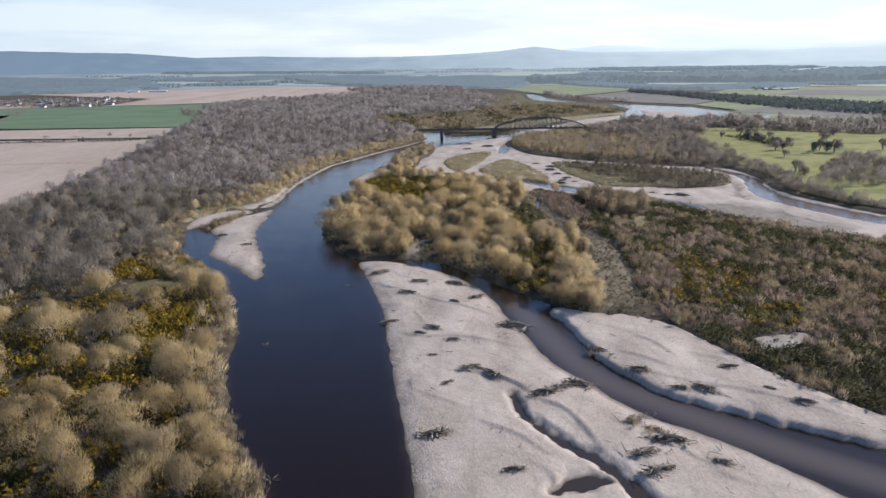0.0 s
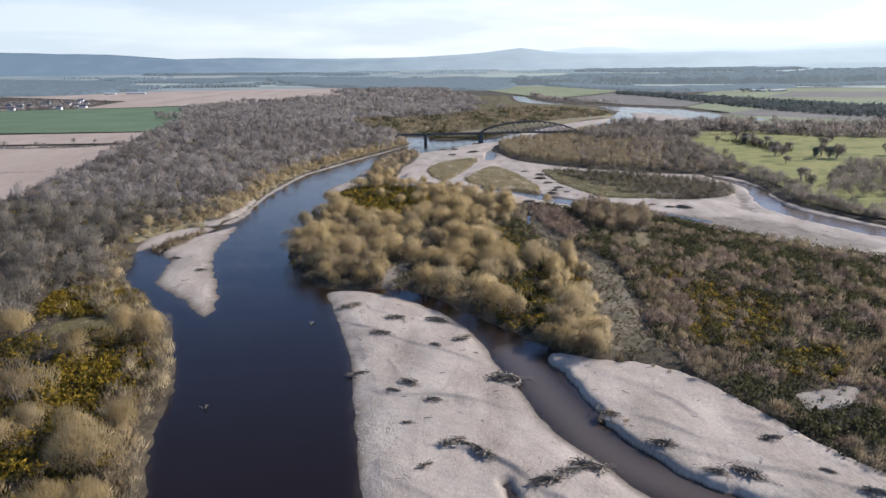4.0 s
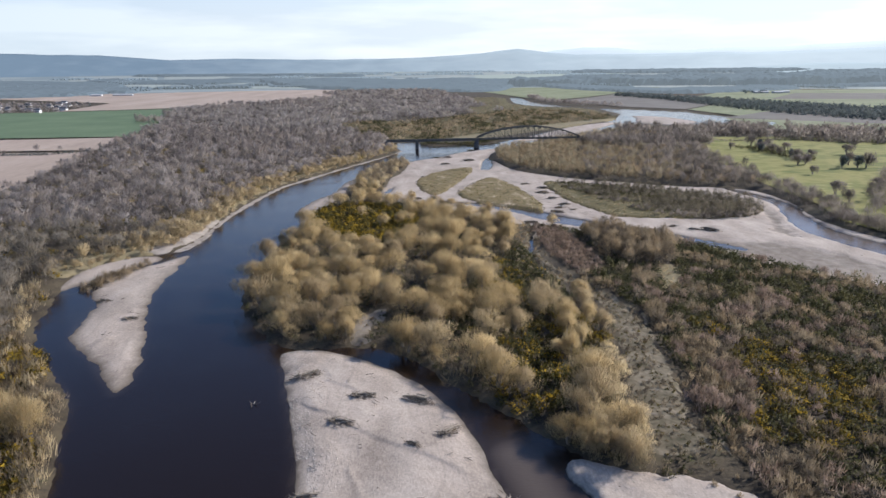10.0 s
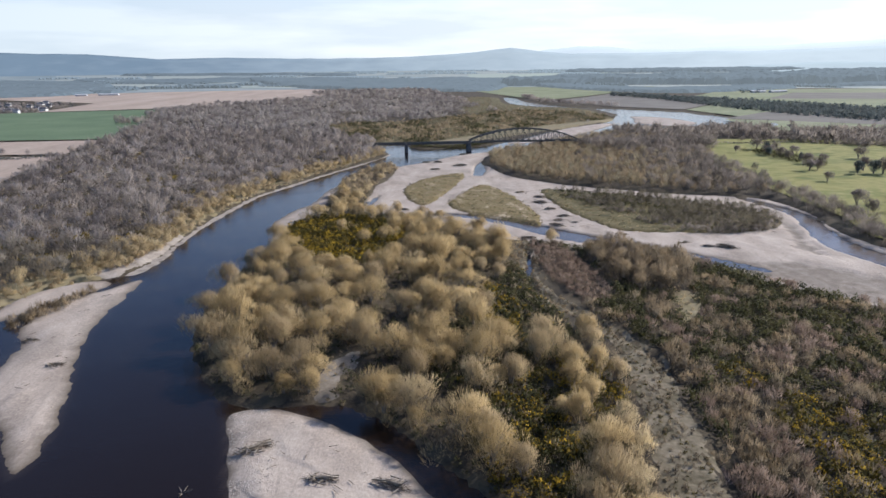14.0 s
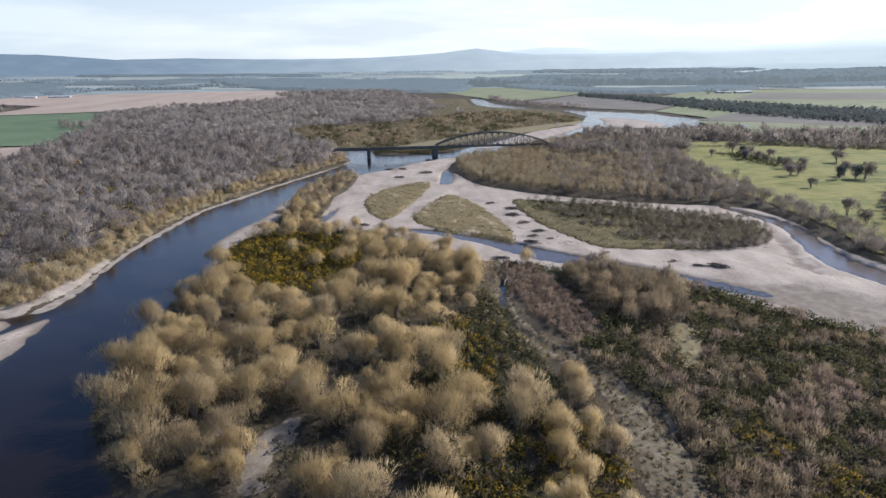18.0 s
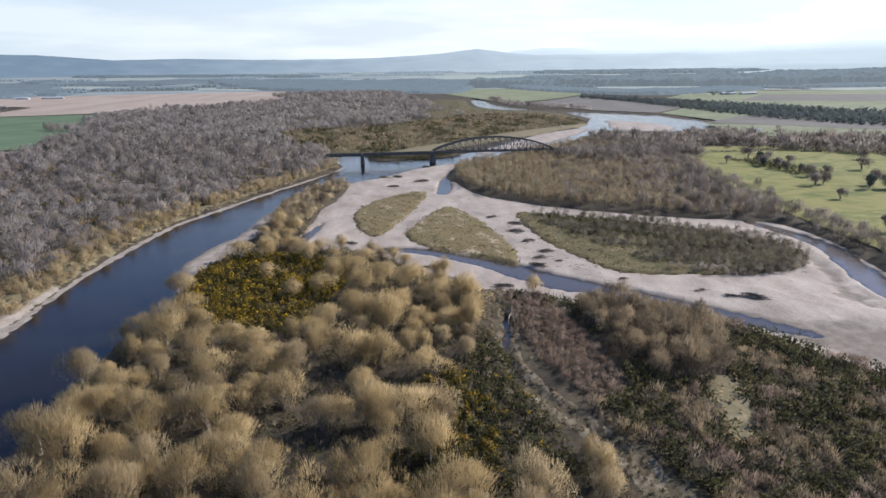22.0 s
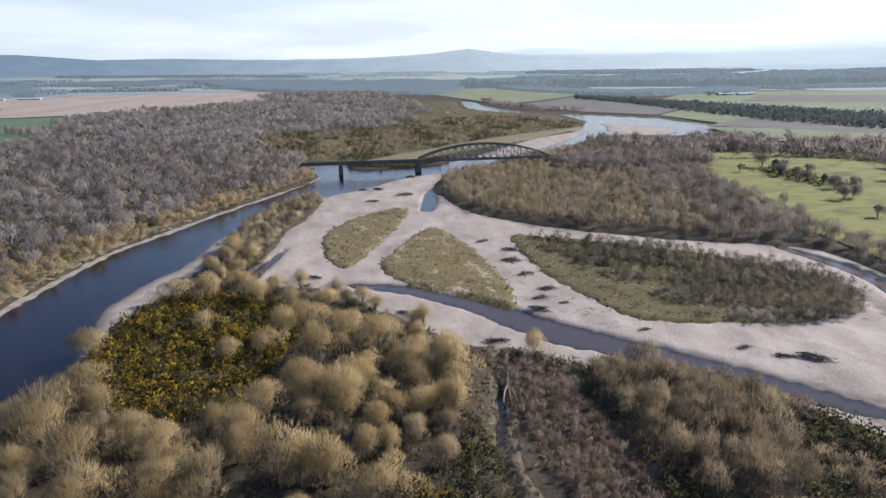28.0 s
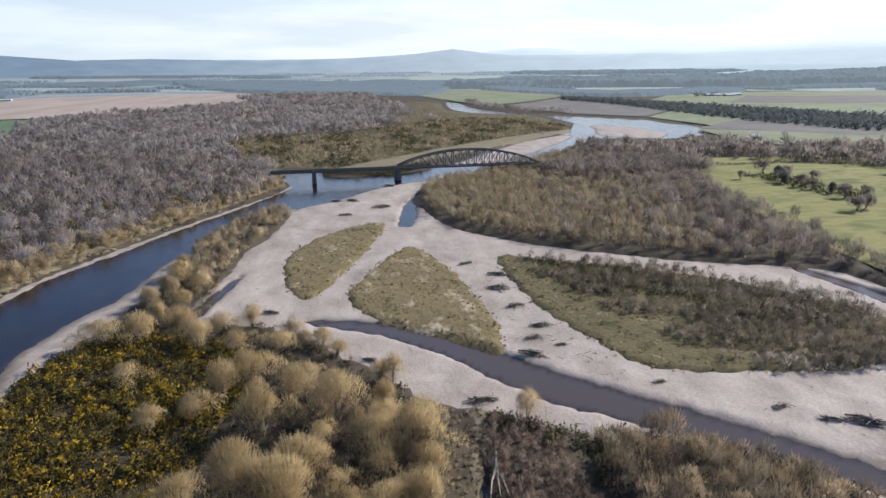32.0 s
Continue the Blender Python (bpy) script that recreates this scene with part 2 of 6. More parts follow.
M_BLOOM = mat("yellow_gorse_bloom", [(0.19, 0.128, 0.017), (0.265, 0.177, 0.019), (0.37, 0.245, 0.024)], 5, 1.5, 0.8, 0, 0, 0.25, 0.5, through_light=0.4)
# needle green lightened and blued to carry distance haze
M_PINE = mat("haze_greyed_pine_needles", [(0.064, 0.08, 0.077), (0.098, 0.117, 0.113), (0.138, 0.158, 0.15)], 20, 0.5, 0.85, 0, 0, 0.15, 0.3, through_light=0.45)
M_DRIFT = mat("bleached_driftwood", [(0.10, 0.08, 0.06), (0.20, 0.165, 0.125), (0.33, 0.28, 0.22)], 1.0, 3, 0.85, 0.02, 0.2, 0.4)
M_IRON = mat("dark_grey_painted_iron", [(0.06, 0.062, 0.06), (0.095, 0.095, 0.09), (0.115, 0.095, 0.078)], 3, 1, 0.7, 0.0)
M_STONE = mat("weathered_pier_masonry", [(0.09, 0.085, 0.08), (0.16, 0.15, 0.14)], 2, 1.5, 0.9, 0.05)
M_HARL = mat("pale_harled_wall", [(0.62, 0.60, 0.56), (0.74, 0.72, 0.68)], 3, 2, 0.9)
M_SLATE = mat("grey_slate_roof", [(0.09, 0.09, 0.10), (0.15, 0.15, 0.16)], 2, 1, 0.7)
M_GLASSDARK = mat("dark_window_pane", [(0.02, 0.022, 0.025), (0.03, 0.032, 0.036)], 2, 1, 0.15, spec=0.5)
M_SHED = mat("pale_shed_sheeting", [(0.34, 0.34, 0.345), (0.44, 0.44, 0.44)], 5, 1, 0.6)

M_COBBLE = mat("river_cobbles", [(0.27, 0.232, 0.195), (0.35, 0.302, 0.256), (0.43, 0.374, 0.318)], 6, 2, 0.8, 0, 0, 0.5)

# wet and silty margins of the shingle follow the height over the water
def wet_edge(m):
    n, l = m.node_tree.nodes, m.node_tree.links
    bsdf = n["Principled BSDF"]
    link = bsdf.inputs["Base Color"].links[0]
    col = link.from_socket
    geo = n.new("ShaderNodeNewGeometry")
    sep = n.new("ShaderNodeSeparateXYZ")
    l.new(geo.outputs["Position"], sep.inputs[0])
    wob = n.new("ShaderNodeTexNoise")
    wob.inputs["Scale"].default_value = 0.35
    l.new(geo.outputs["Position"], wob.inputs["Vector"])
    ma = n.new("ShaderNodeMath")
    ma.operation = "MULTIPLY_ADD"
    ma.inputs[1].default_value = -0.25
    l.new(wob.outputs["Fac"], ma.inputs[0])
    l.new(sep.outputs["Z"], ma.inputs[2])
    mr = n.new("ShaderNodeMapRange")
    mr.inputs["From Min"].default_value, mr.inputs["From Max"].default_value = -0.12, 0.30
    l.new(ma.outputs[0], mr.inputs["Value"])
    mix = n.new("ShaderNodeMixRGB")
    mix.inputs["Color1"].default_value = (0.10, 0.08, 0.06, 1)
    l.new(mr.outputs["Result"], mix.inputs["Fac"])
    l.new(col, mix.inputs["Color2"])
    l.new(mix.outputs["Color"], bsdf.inputs["Base Color"])


wet_edge(M_GRAVEL)


def strand_lines(m):
    """Thin dark lines of silt and drift that old floods left along the flow."""
    n, l = m.node_tree.nodes, m.node_tree.links
    bsdf = n["Principled BSDF"]
    col = bsdf.inputs["Base Color"].links[0].from_socket
    geo = n.new("ShaderNodeNewGeometry")
    for turn, size, wide, shade in ((0.35, 0.05, 0.014, (0.12, 0.10, 0.082, 1)), (-0.5, 0.085, 0.011, (0.135, 0.115, 0.097, 1)), (0.15, 0.028, 0.035, (0.32, 0.285, 0.245, 1))):
        mp = n.new("ShaderNodeMapping")
        mp.inputs["Rotation"].default_value = (0, 0, turn)
        mp.inputs["Scale"].default_value = (1.0, 0.28, 1.0)
        l.new(geo.outputs["Position"], mp.inputs["Vector"])
        nz = n.new("ShaderNodeTexNoise")
        nz.inputs["Scale"].default_value, nz.inputs["Detail"].default_value = size, 3
        l.new(mp.outputs["Vector"], nz.inputs["Vector"])
        off = n.new("ShaderNodeMath")
        off.operation = "SUBTRACT"
        off.inputs[1].default_value = 0.5
        l.new(nz.outputs["Fac"], off.inputs[0])
        ab = n.new("ShaderNodeMath")
        ab.operation = "ABSOLUTE"
        l.new(off.outputs[0], ab.inputs[0])
        mr = n.new("ShaderNodeMapRange")
        mr.inputs["From Min"].default_value, mr.inputs["From Max"].default_value = 0.0, wide
        mr.inputs["To Min"].default_value, mr.inputs["To Max"].default_value = 0.2, 0.0
        l.new(ab.outputs[0], mr.inputs["Value"])
        mix = n.new("ShaderNodeMixRGB")
        mix.inputs["Color2"].default_value = shade
        l.new(mr.outputs["Result"], mix.inputs["Fac"])
        l.new(col, mix.inputs["Color1"])
        col = mix.outputs["Color"]
    # cobbles and pebbles, lighter and darker one by one
    vor = n.new("ShaderNodeTexVoronoi")
    vor.inputs["Scale"].default_value = 2.3
    l.new(geo.outputs["Position"], vor.inputs["Vector"])
    sep = n.new("ShaderNodeSeparateColor")
    l.new(vor.outputs["Color"], sep.inputs[0])
    mr = n.new("ShaderNodeMapRange")
    mr.inputs["To Min"].default_value, mr.inputs["To Max"].default_value = 0.9, 1.08
    l.new(sep.outputs[0], mr.inputs["Value"])
    mul = n.new("ShaderNodeVectorMath")
    mul.operation = "SCALE"
    l.new(col, mul.inputs[0])
    l.new(mr.outputs["Result"], mul.inputs["Scale"])
    l.new(mul.outputs[0], bsdf.inputs["Base Color"])


strand_lines(M_GRAVEL)

M_WATER = bpy.data.materials.new("dark_peaty_river_water")
M_WATER.use_nodes = True
n, l = M_WATER.node_tree.nodes, M_WATER.node_tree.links
wb = n["Principled BSDF"]
wb.inputs["Roughness"].default_value, wb.inputs["IOR"].default_value = 0.08, 1.33
wb.inputs["Specular IOR Level"].default_value = 0.34
geo = n.new("ShaderNodeNewGeometry")
mp = n.new("ShaderNodeMapping")
mp.inputs["Scale"].default_value = (0.55, 1.6, 1.0)
l.new(geo.outputs["Position"], mp.inputs["Vector"])
rip = n.new("ShaderNodeTexNoise")
rip.inputs["Scale"].default_value, rip.inputs["Detail"].default_value = 1.1, 5
l.new(mp.outputs["Vector"], rip.inputs["Vector"])
swell = n.new("ShaderNodeTexNoise")
swell.inputs["Scale"].default_value, swell.inputs["Detail"].default_value = 0.06, 4
l.new(geo.outputs["Position"], swell.inputs["Vector"])
amp = n.new("ShaderNodeMath")
amp.operation = "MULTIPLY"
l.new(rip.outputs["Fac"], amp.inputs[0])
l.new(swell.outputs["Fac"], amp.inputs[1])
bp = n.new("ShaderNodeBump")
bp.inputs["Strength"].default_value, bp.inputs["Distance"].default_value = 0.8, 0.14
l.new(amp.outputs[0], bp.inputs["Height"])
l.new(bp.outputs["Normal"], wb.inputs["Normal"])
att = n.new("ShaderNodeAttribute")
att.attribute_name = "shallow"
wr = n.new("ShaderNodeValToRGB")
wr.color_ramp.elements[0].color = (0.0095, 0.0056, 0.0042, 1)
wr.color_ramp.elements[1].color = (0.125, 0.099, 0.079, 1)
mid = wr.color_ramp.elements.new(0.45)
mid.color = (0.024, 0.017, 0.013, 1)
l.new(att.outputs["Fac"], wr.inputs["Fac"])
l.new(wr.outputs["Color"], wb.inputs["Base Color"])


# ---- plan ----
def smooth_loop(pts, per=6, closed=True):
    p = np.array(pts, float)
    n = len(p)
    res = []
    for i in range(n if closed else n - 1):
        a, b, c, d = (p[(i + k) % n] if closed else p[min(max(i + k, 0), n - 1)] for k in (-1, 0, 1, 2))
        for s in np.arange(per) / per:
            res.append(0.5 * (2 * b + (c - a) * s + (2 * a - 5 * b + 4 * c - d) * s * s + (3 * b - a - 3 * c + d) * s ** 3))
    if not closed:
        res.append(p[-1])
    return np.array(res)


def line_dist(X, Y, p, closed=False):
    q = np.roll(p, -1, 0) if closed else p[1:]
    a = p if closed else p[:-1]
    best = np.full(X.shape, 1e9)
    for (x0, y0), (x1, y1) in zip(a, q):
        dx, dy = x1 - x0, y1 - y0
        t = np.clip(((X - x0) * dx + (Y - y0) * dy) / (dx * dx + dy * dy + 1e-9), 0, 1)
        np.minimum(best, (X - x0 - t * dx) ** 2 + (Y - y0 - t * dy) ** 2, out=best)
    return np.sqrt(best)


def inside(X, Y, p):
    ins = np.zeros(X.shape, bool)
    for (x0, y0), (x1, y1) in zip(p, np.roll(p, -1, 0)):
        if y0 == y1:
            continue
        ins ^= ((y0 > Y) != (y1 > Y)) & (X < (x1 - x0) * (Y - y0) / (y1 - y0) + x0)
    return ins


def sdf(X, Y, p):
    """Metres inside the loop p (negative outside); far off only the sign is kept."""
    X, Y = np.asarray(X, float), np.asarray(Y, float)
    lo, hi = p.min(0) - 60, p.max(0) + 60
    near = (X > lo[0]) & (X < hi[0]) & (Y > lo[1]) & (Y < hi[1])
    res = np.full(X.shape, -60.0)
    if near.any():
        x, y = X[near], Y[near]
        d = line_dist(x, y, p, True)
        res[near] = np.where(inside(x, y, p), d, -d)
    return res


def wave(X, Y, size, seed=0, octaves=3):
    """A soft random relief between about -1 and 1."""
    r = np.random.RandomState(seed)
    tot, amp = 0 * np.asarray(X, float), 1.0
    for o in range(octaves):
        for _ in range(4):
            a, ph = r.uniform(0, 2 * math.pi, 2)
            k = 2 * math.pi / size * 2 ** o * r.uniform(0.7, 1.4)
            tot = tot + amp * 0.35 * np.sin(k * (np.cos(a) * X + np.sin(a) * Y) + ph + 1.3 * np.sin(k * 0.6 * (np.sin(a) * X - np.cos(a) * Y) + 2 * ph))
        amp *= 0.5
    return tot


CORRIDOR = smooth_loop([
    (-10, -60), (-22, 60), (-35, 106), (-48, 128), (-60, 160), (-66, 190), (-75, 212), (-85, 235), (-104, 257), (-119, 280), (-126, 302), (-133, 325), (-134, 345),
    (-122, 360), (-106, 374), (-104, 410), (-103, 462), (-94, 529), (-84, 556), (-62, 612), (-40, 660), (-17, 720), (-24, 760), (-24, 795), (-2, 800), (8, 768),
    (30, 762), (62, 765), (92, 795), (120, 832), (155, 886), (208, 964), (271, 1024), (333, 1171), (330, 1343), (255, 1405), (215, 1527), (235, 1793), (262, 1793),
    (259, 1610), (300, 1423), (371, 1318), (457, 1222), (480, 1090), (447, 1005), (379, 960),
    (300, 978), (240, 897), (186, 830), (142, 786), (104, 752), (70, 715), (45, 620), (0, 450), (0, 100), (5, -60)])
CORRIDOR_EAST = smooth_loop([
    (-5, -60), (-20, 60), (-35, 110), (-20, 400), (-20, 700), (30, 762), (100, 800), (271, 1020), (379, 962), (291, 985), (240, 900), (190, 835), (150, 790), (112, 745), (86, 723), (70, 690), (67, 645),
    (79, 592), (99, 564), (125, 540), (146, 528), (176, 511), (205, 500), (224, 488), (226, 455), (216, 410), (226, 362), (242, 326), (290, 285), (360, 240),
    (420, 120), (420, -60)])
ISLAND = smooth_loop([
    (-35, 263), (-50, 284), (-59, 307), (-63, 340), (-61, 375), (-57, 410), (-54, 445), (-51, 470), (-45, 500), (-40, 530), (-38, 562), (-34, 600), (-19, 648),
    (-5, 640), (-10, 590), (-17, 558), (-19, 525), (-25, 500), (-24, 483), (-15, 474), (1, 469), (18, 459), (27, 444), (40, 431), (46, 420), (55, 411), (64, 408),
    (84, 393), (106, 388), (130, 369), (147, 338), (164, 319), (181, 299), (235, 245), (320, 190), (390, 100), (300, 60), (190, 80), (124, 106), (99, 131),
    (89, 144), (79, 164), (74, 176), (66, 187), (50, 193), (43, 199), (34, 212), (24, 225), (13, 239), (0, 256), (-12, 262)])
ISLET_WEST = smooth_loop([(3, 514), (1, 546), (12, 577), (34, 603), (48, 599), (34, 540), (21, 499), (14, 490), (7, 498)])
ISLET_EAST = smooth_loop([(30, 504), (44, 539), (57, 556), (69, 526), (76, 486), (78, 458), (74, 439), (61, 449), (44, 463), (33, 474), (28, 490)])
ISLET_SCRUB = smooth_loop([(89, 526), (98, 535), (118, 521), (148, 509), (186, 474), (203, 448), (192, 424), (172, 413), (146, 414), (126, 416), (109, 424), (101, 443), (93, 470), (90, 500)])
LANDS = [ISLAND, ISLET_WEST, ISLET_EAST, ISLET_SCRUB]
BAR_LARGE = smooth_loop([(-2, 40), (-6, 105), (-11, 139), (-16, 172), (-20, 200), (-26, 224), (-32, 246), (-35, 258), (-24, 260), (-8, 251), (8, 234), (17, 215),
    (21, 196), (25, 184), (29, 165), (36, 153), (47, 135), (60, 124), (75, 106), (92, 80), (92, 40)])
BAR_SPIT = smooth_loop([(-73, 236), (-86, 253), (-104, 274), (-109, 300), (-118, 316), (-117, 338), (-108, 352), (-98, 363), (-96, 340), (-95, 322), (-91, 302), (-80, 272), (-73, 250)])
BAR_BACK = smooth_loop([(-132, 318), (-136, 337), (-130, 358), (-114, 364), (-108, 356), (-116, 345), (-124, 328)])
BAR_EAST = smooth_loop([(36, 201), (40, 183), (44, 163), (52, 147), (62, 138), (80, 127), (96, 118), (125, 98), (160, 70), (190, 80), (150, 100), (118, 119),
    (101, 134), (91, 147), (82, 164), (77, 177), (68, 190), (60, 194), (48, 198)])
SHORE_WEST = smooth_loop([(-112, 372), (-108, 410), (-107, 462), (-98, 529), (-88, 556), (-66, 612), (-44, 660), (-21, 720), (-14, 721), (-36, 661), (-58, 613),
    (-79, 557), (-90, 530), (-99, 462), (-101, 410), (-101, 374)])
SHORE_ISLAND = smooth_loop([(-56, 405), (-61, 430), (-67, 454), (-65, 468), (-60, 488), (-53, 508), (-49, 549), (-41, 567), (-29, 603), (-15, 640), (-3, 652), (-5, 600), (-30, 540), (-45, 490), (-50, 440)])
BRAID = smooth_loop([(-26, 483), (-22, 525), (-21, 558), (-12, 587), (-6, 645), (20, 674), (42, 706), (67, 728), (98, 747), (140, 793), (150, 780), (118, 738), (92, 722), (76, 690), (73, 645),
    (84, 592), (103, 566), (127, 545), (148, 532), (178, 516), (207, 505), (224, 490), (226, 450), (217, 405), (226, 365), (243, 330), (290, 288), (330, 200), (250, 228), (176, 292),
    (157, 314), (140, 333), (124, 358), (98, 384), (70, 400), (48, 406), (33, 428), (18, 447), (0, 458), (-18, 466)])
BAR_UPSTREAM = smooth_loop([(318, 1012), (362, 968), (400, 1005), (404, 1040), (392, 1110), (350, 1140), (338, 1090)])
SHORE_UPSTREAM = smooth_loop([(105, 800), (150, 872), (205, 958), (265, 1018), (285, 1010), (235, 925), (185, 855), (135, 805)])
CHANNELS = [  # centre line, half widths
    ([(16, 471), (30, 466), (45, 458), (63, 442), (81, 419), (97, 405), (112, 393), (124, 382), (136, 370), (150, 357)], [1.5, 4, 5, 6.5, 8, 7, 6, 5.5, 5, 2]),
    ([(-22, 482), (-19, 500), (-14, 524)], [2, 2.2, 1]),
    ([(57, 598), (60, 620), (63, 645), (70, 675)], [4, 5, 4, 2]),
    ([(209, 497), (216, 470), (217, 445), (209, 420), (202, 388), (210, 356), (224, 327), (250, 294), (304, 246)], [3, 4, 5.5, 5.5, 8, 9, 10, 11, 12])]
FLATS = [smooth_loop([(118, 395), (150, 372), (168, 368), (190, 340), (205, 305), (190, 300), (160, 322), (145, 342), (130, 372)]), smooth_loop([(196, 440), (203, 430), (192, 395), (185, 375), (178, 385), (188, 410)])]  # low wet silt
SCOURS = [([(17, 143), (19, 134), (22, 128), (27, 121), (32, 116), (36, 109), (40, 100), (46, 88)], [1.1, 1.5, 1.7, 1.7, 1.7, 1.9, 2.2, 2.6]),
          ([(22, 106), (28, 109), (33, 109)], [2.0, 2.8, 1.2])]
DITCH = [([(60, 392), (58, 378), (55, 362), (52, 346), (54, 337), (59, 325), (65, 313), (68, 304), (74, 289), (78, 271), (80, 256)], [0.6, 1.6, 1.6, 1.2, 0.8, 1.0, 1.2, 0.5, 0.3, 1.0, 0.4]),
         ([(75, 238), (73, 231), (71, 220)], [0.4, 1.3, 0.8]), ([(77, 219), (75, 212), (73, 203)], [0.6, 1.2, 0.8])]


def land_depth(X, Y):
    """Metres inside vegetated land (negative: over the river bed)."""
    k = np.maximum(sdf(X, Y, CORRIDOR), sdf(X, Y, CORRIDOR_EAST))
    s = -k
    for loop in LANDS:
        s = np.maximum(s, sdf(X, Y, loop))
    return s


def step(a, b, v):
    t = np.clip((np.asarray(v, float) - a) / (b - a), 0, 1)
    return t * t * (3 - 2 * t)


def land_z(X, Y, s=None):
    s = land_depth(X, Y) if s is None else s
    near = np.exp(-((np.hypot(X, Y - 300)) / 900.0) ** 2)
    s2 = s + 0.9 * wave(X, Y, 11, 5)
    z = -1.3 * step(0.0, 6.0, -s2) + (1.35 + 0.35 * wave(X, Y, 37, 2) * near) * step(-0.3, 3.0, s2)
    return z - cut(X, Y, DITCH, 2.0)


def cut(X, Y, lines, depth):
    """How far channels lower the shingle."""
    low = np.zeros(np.shape(X))
    for pts, widths in lines:
        c = smooth_loop(pts, 5, False)
        w = np.interp(np.linspace(0, len(pts) - 1, len(c)), range(len(pts)), widths)
        best = np.full(np.shape(X), 99.0)
        for (x0, y0), (x1, y1), w0, w1 in zip(c[:-1], c[1:], w[:-1], w[1:]):
            dx, dy = x1 - x0, y1 - y0
            t = np.clip(((X - x0) * dx + (Y - y0) * dy) / (dx * dx + dy * dy + 1e-9), 0, 1)
            best = np.minimum(best, np.hypot(X - x0 - t * dx, Y - y0 - t * dy) - (w0 + t * (w1 - w0)))
        low = np.maximum(low, depth * step(1.6, -2.2, best + 0.6 * wave(X, Y, 9, 8)))
    return low


# ---- mesh makers ----
def mesh_object(name, V, F, mats, idx=None, parent=None, label="", smooth=False, normals=None):
    """A mesh from arrays: vertices, and faces that all have the same number of corners."""
    V, F = np.asarray(V, np.float32), np.asarray(F, np.int32)
    me = bpy.data.meshes.new(name)
    me.vertices.add(len(V))
    me.vertices.foreach_set("co", V.ravel())
    k = F.shape[1]
    me.loops.add(F.size)
    me.loops.foreach_set("vertex_index", F.ravel())
    me.polygons.add(len(F))
    me.polygons.foreach_set("loop_start", np.arange(len(F), dtype=np.int32) * k)
    if idx is not None:
        me.polygons.foreach_set("material_index", np.asarray(idx, np.int32))
    me.polygons.foreach_set("use_smooth", np.full(len(F), smooth))
    for m in mats:
        me.materials.append(m)
    me.update(calc_edges=True)
    if normals is not None:
        me.normals_split_custom_set_from_vertices(normals)
    ob = new(name, me)
    if parent is not None:
        ob.parent = parent
    if label:
        ob["label"] = label
    return ob


def part(name, bm, material, parent=None, label=""):
    me = bpy.data.meshes.new(name)
    bm.to_mesh(me)
    bm.free()
    me.materials.append(material)
    ob = new(name, me)
    if parent is not None:
        ob.parent = parent
    if label:
        ob["label"] = label
    return ob


def grid_faces(nx, ny):
    i = np.arange(nx - 1)[None, :] + np.arange(ny - 1)[:, None] * nx
    return np.stack([i, i + 1, i + nx + 1, i + nx], -1).reshape(-1, 4)


def spread(marks):
    """Coordinates along one axis: (start, step) pairs that hold up to the next start."""
    res = []
    for (a, d), (b, _) in zip(marks[:-1], marks[1:]):
        res += list(np.linspace(a, b, max(2, int(round((b - a) / d)) + 1))[:-1])
    return np.array(res + [marks[-1][0]])


# ---- ground, river, shingle ----
gx = spread([(-4900, 400), (-1300, 120), (-500, 25), (-180, 6), (-140, 2.5), (240, 6), (330, 25), (700, 100), (1600, 400), (4900, 0)])
gy = spread([(-1500, 300), (-200, 40), (40, 5), (95, 2.5), (560, 4.5), (850, 8), (1100, 15), (1800, 80), (2800, 250), (4900, 0)])
GX, GY = np.meshgrid(gx, gy)
S = land_depth(GX, GY)
Z = land_z(GX, GY, S)
ground = mesh_object("ground", np.stack([GX, GY, Z], -1).reshape(-1, 3), grid_faces(len(gx), len(gy)), [M_GROUND], smooth=True)
tagged(ground, "brown flood plain of dead grass and leaf litter", "ground", kind="structure")


SCARPS = [([(-12, 217), (-2, 209), (8, 203), (22, 191)], 0.4), ([(-18, 185), (-8, 179), (3, 178), (11, 176), (25, 170)], 0.5), ([(4, 156), (12, 153), (18, 148), (22, 142)], 0.9),
          ([(22, 141), (28, 135), (31, 127), (33, 118)], 0.7), ([(34, 150), (41, 142), (47, 135)], 0.5), ([(56, 178), (61, 171), (64, 161)], 0.5), ([(48, 166), (55, 161), (60, 155)], 0.45), ([(66, 144), (70, 137), (75, 131)], 0.4), ([(44, 147), (50, 148), (56, 140)], 0.4), ([(52, 153), (63, 147), (78, 140), (96, 126)], 0.5),
          ([(69, 163), (78, 158), (87, 150)], 0.35), ([(82, 148), (89, 140), (94, 130)], 0.4), ([(-14, 152), (-4, 143), (6, 136)], 0.3), ([(6, 132), (16, 124), (22, 116)], 0.45)]


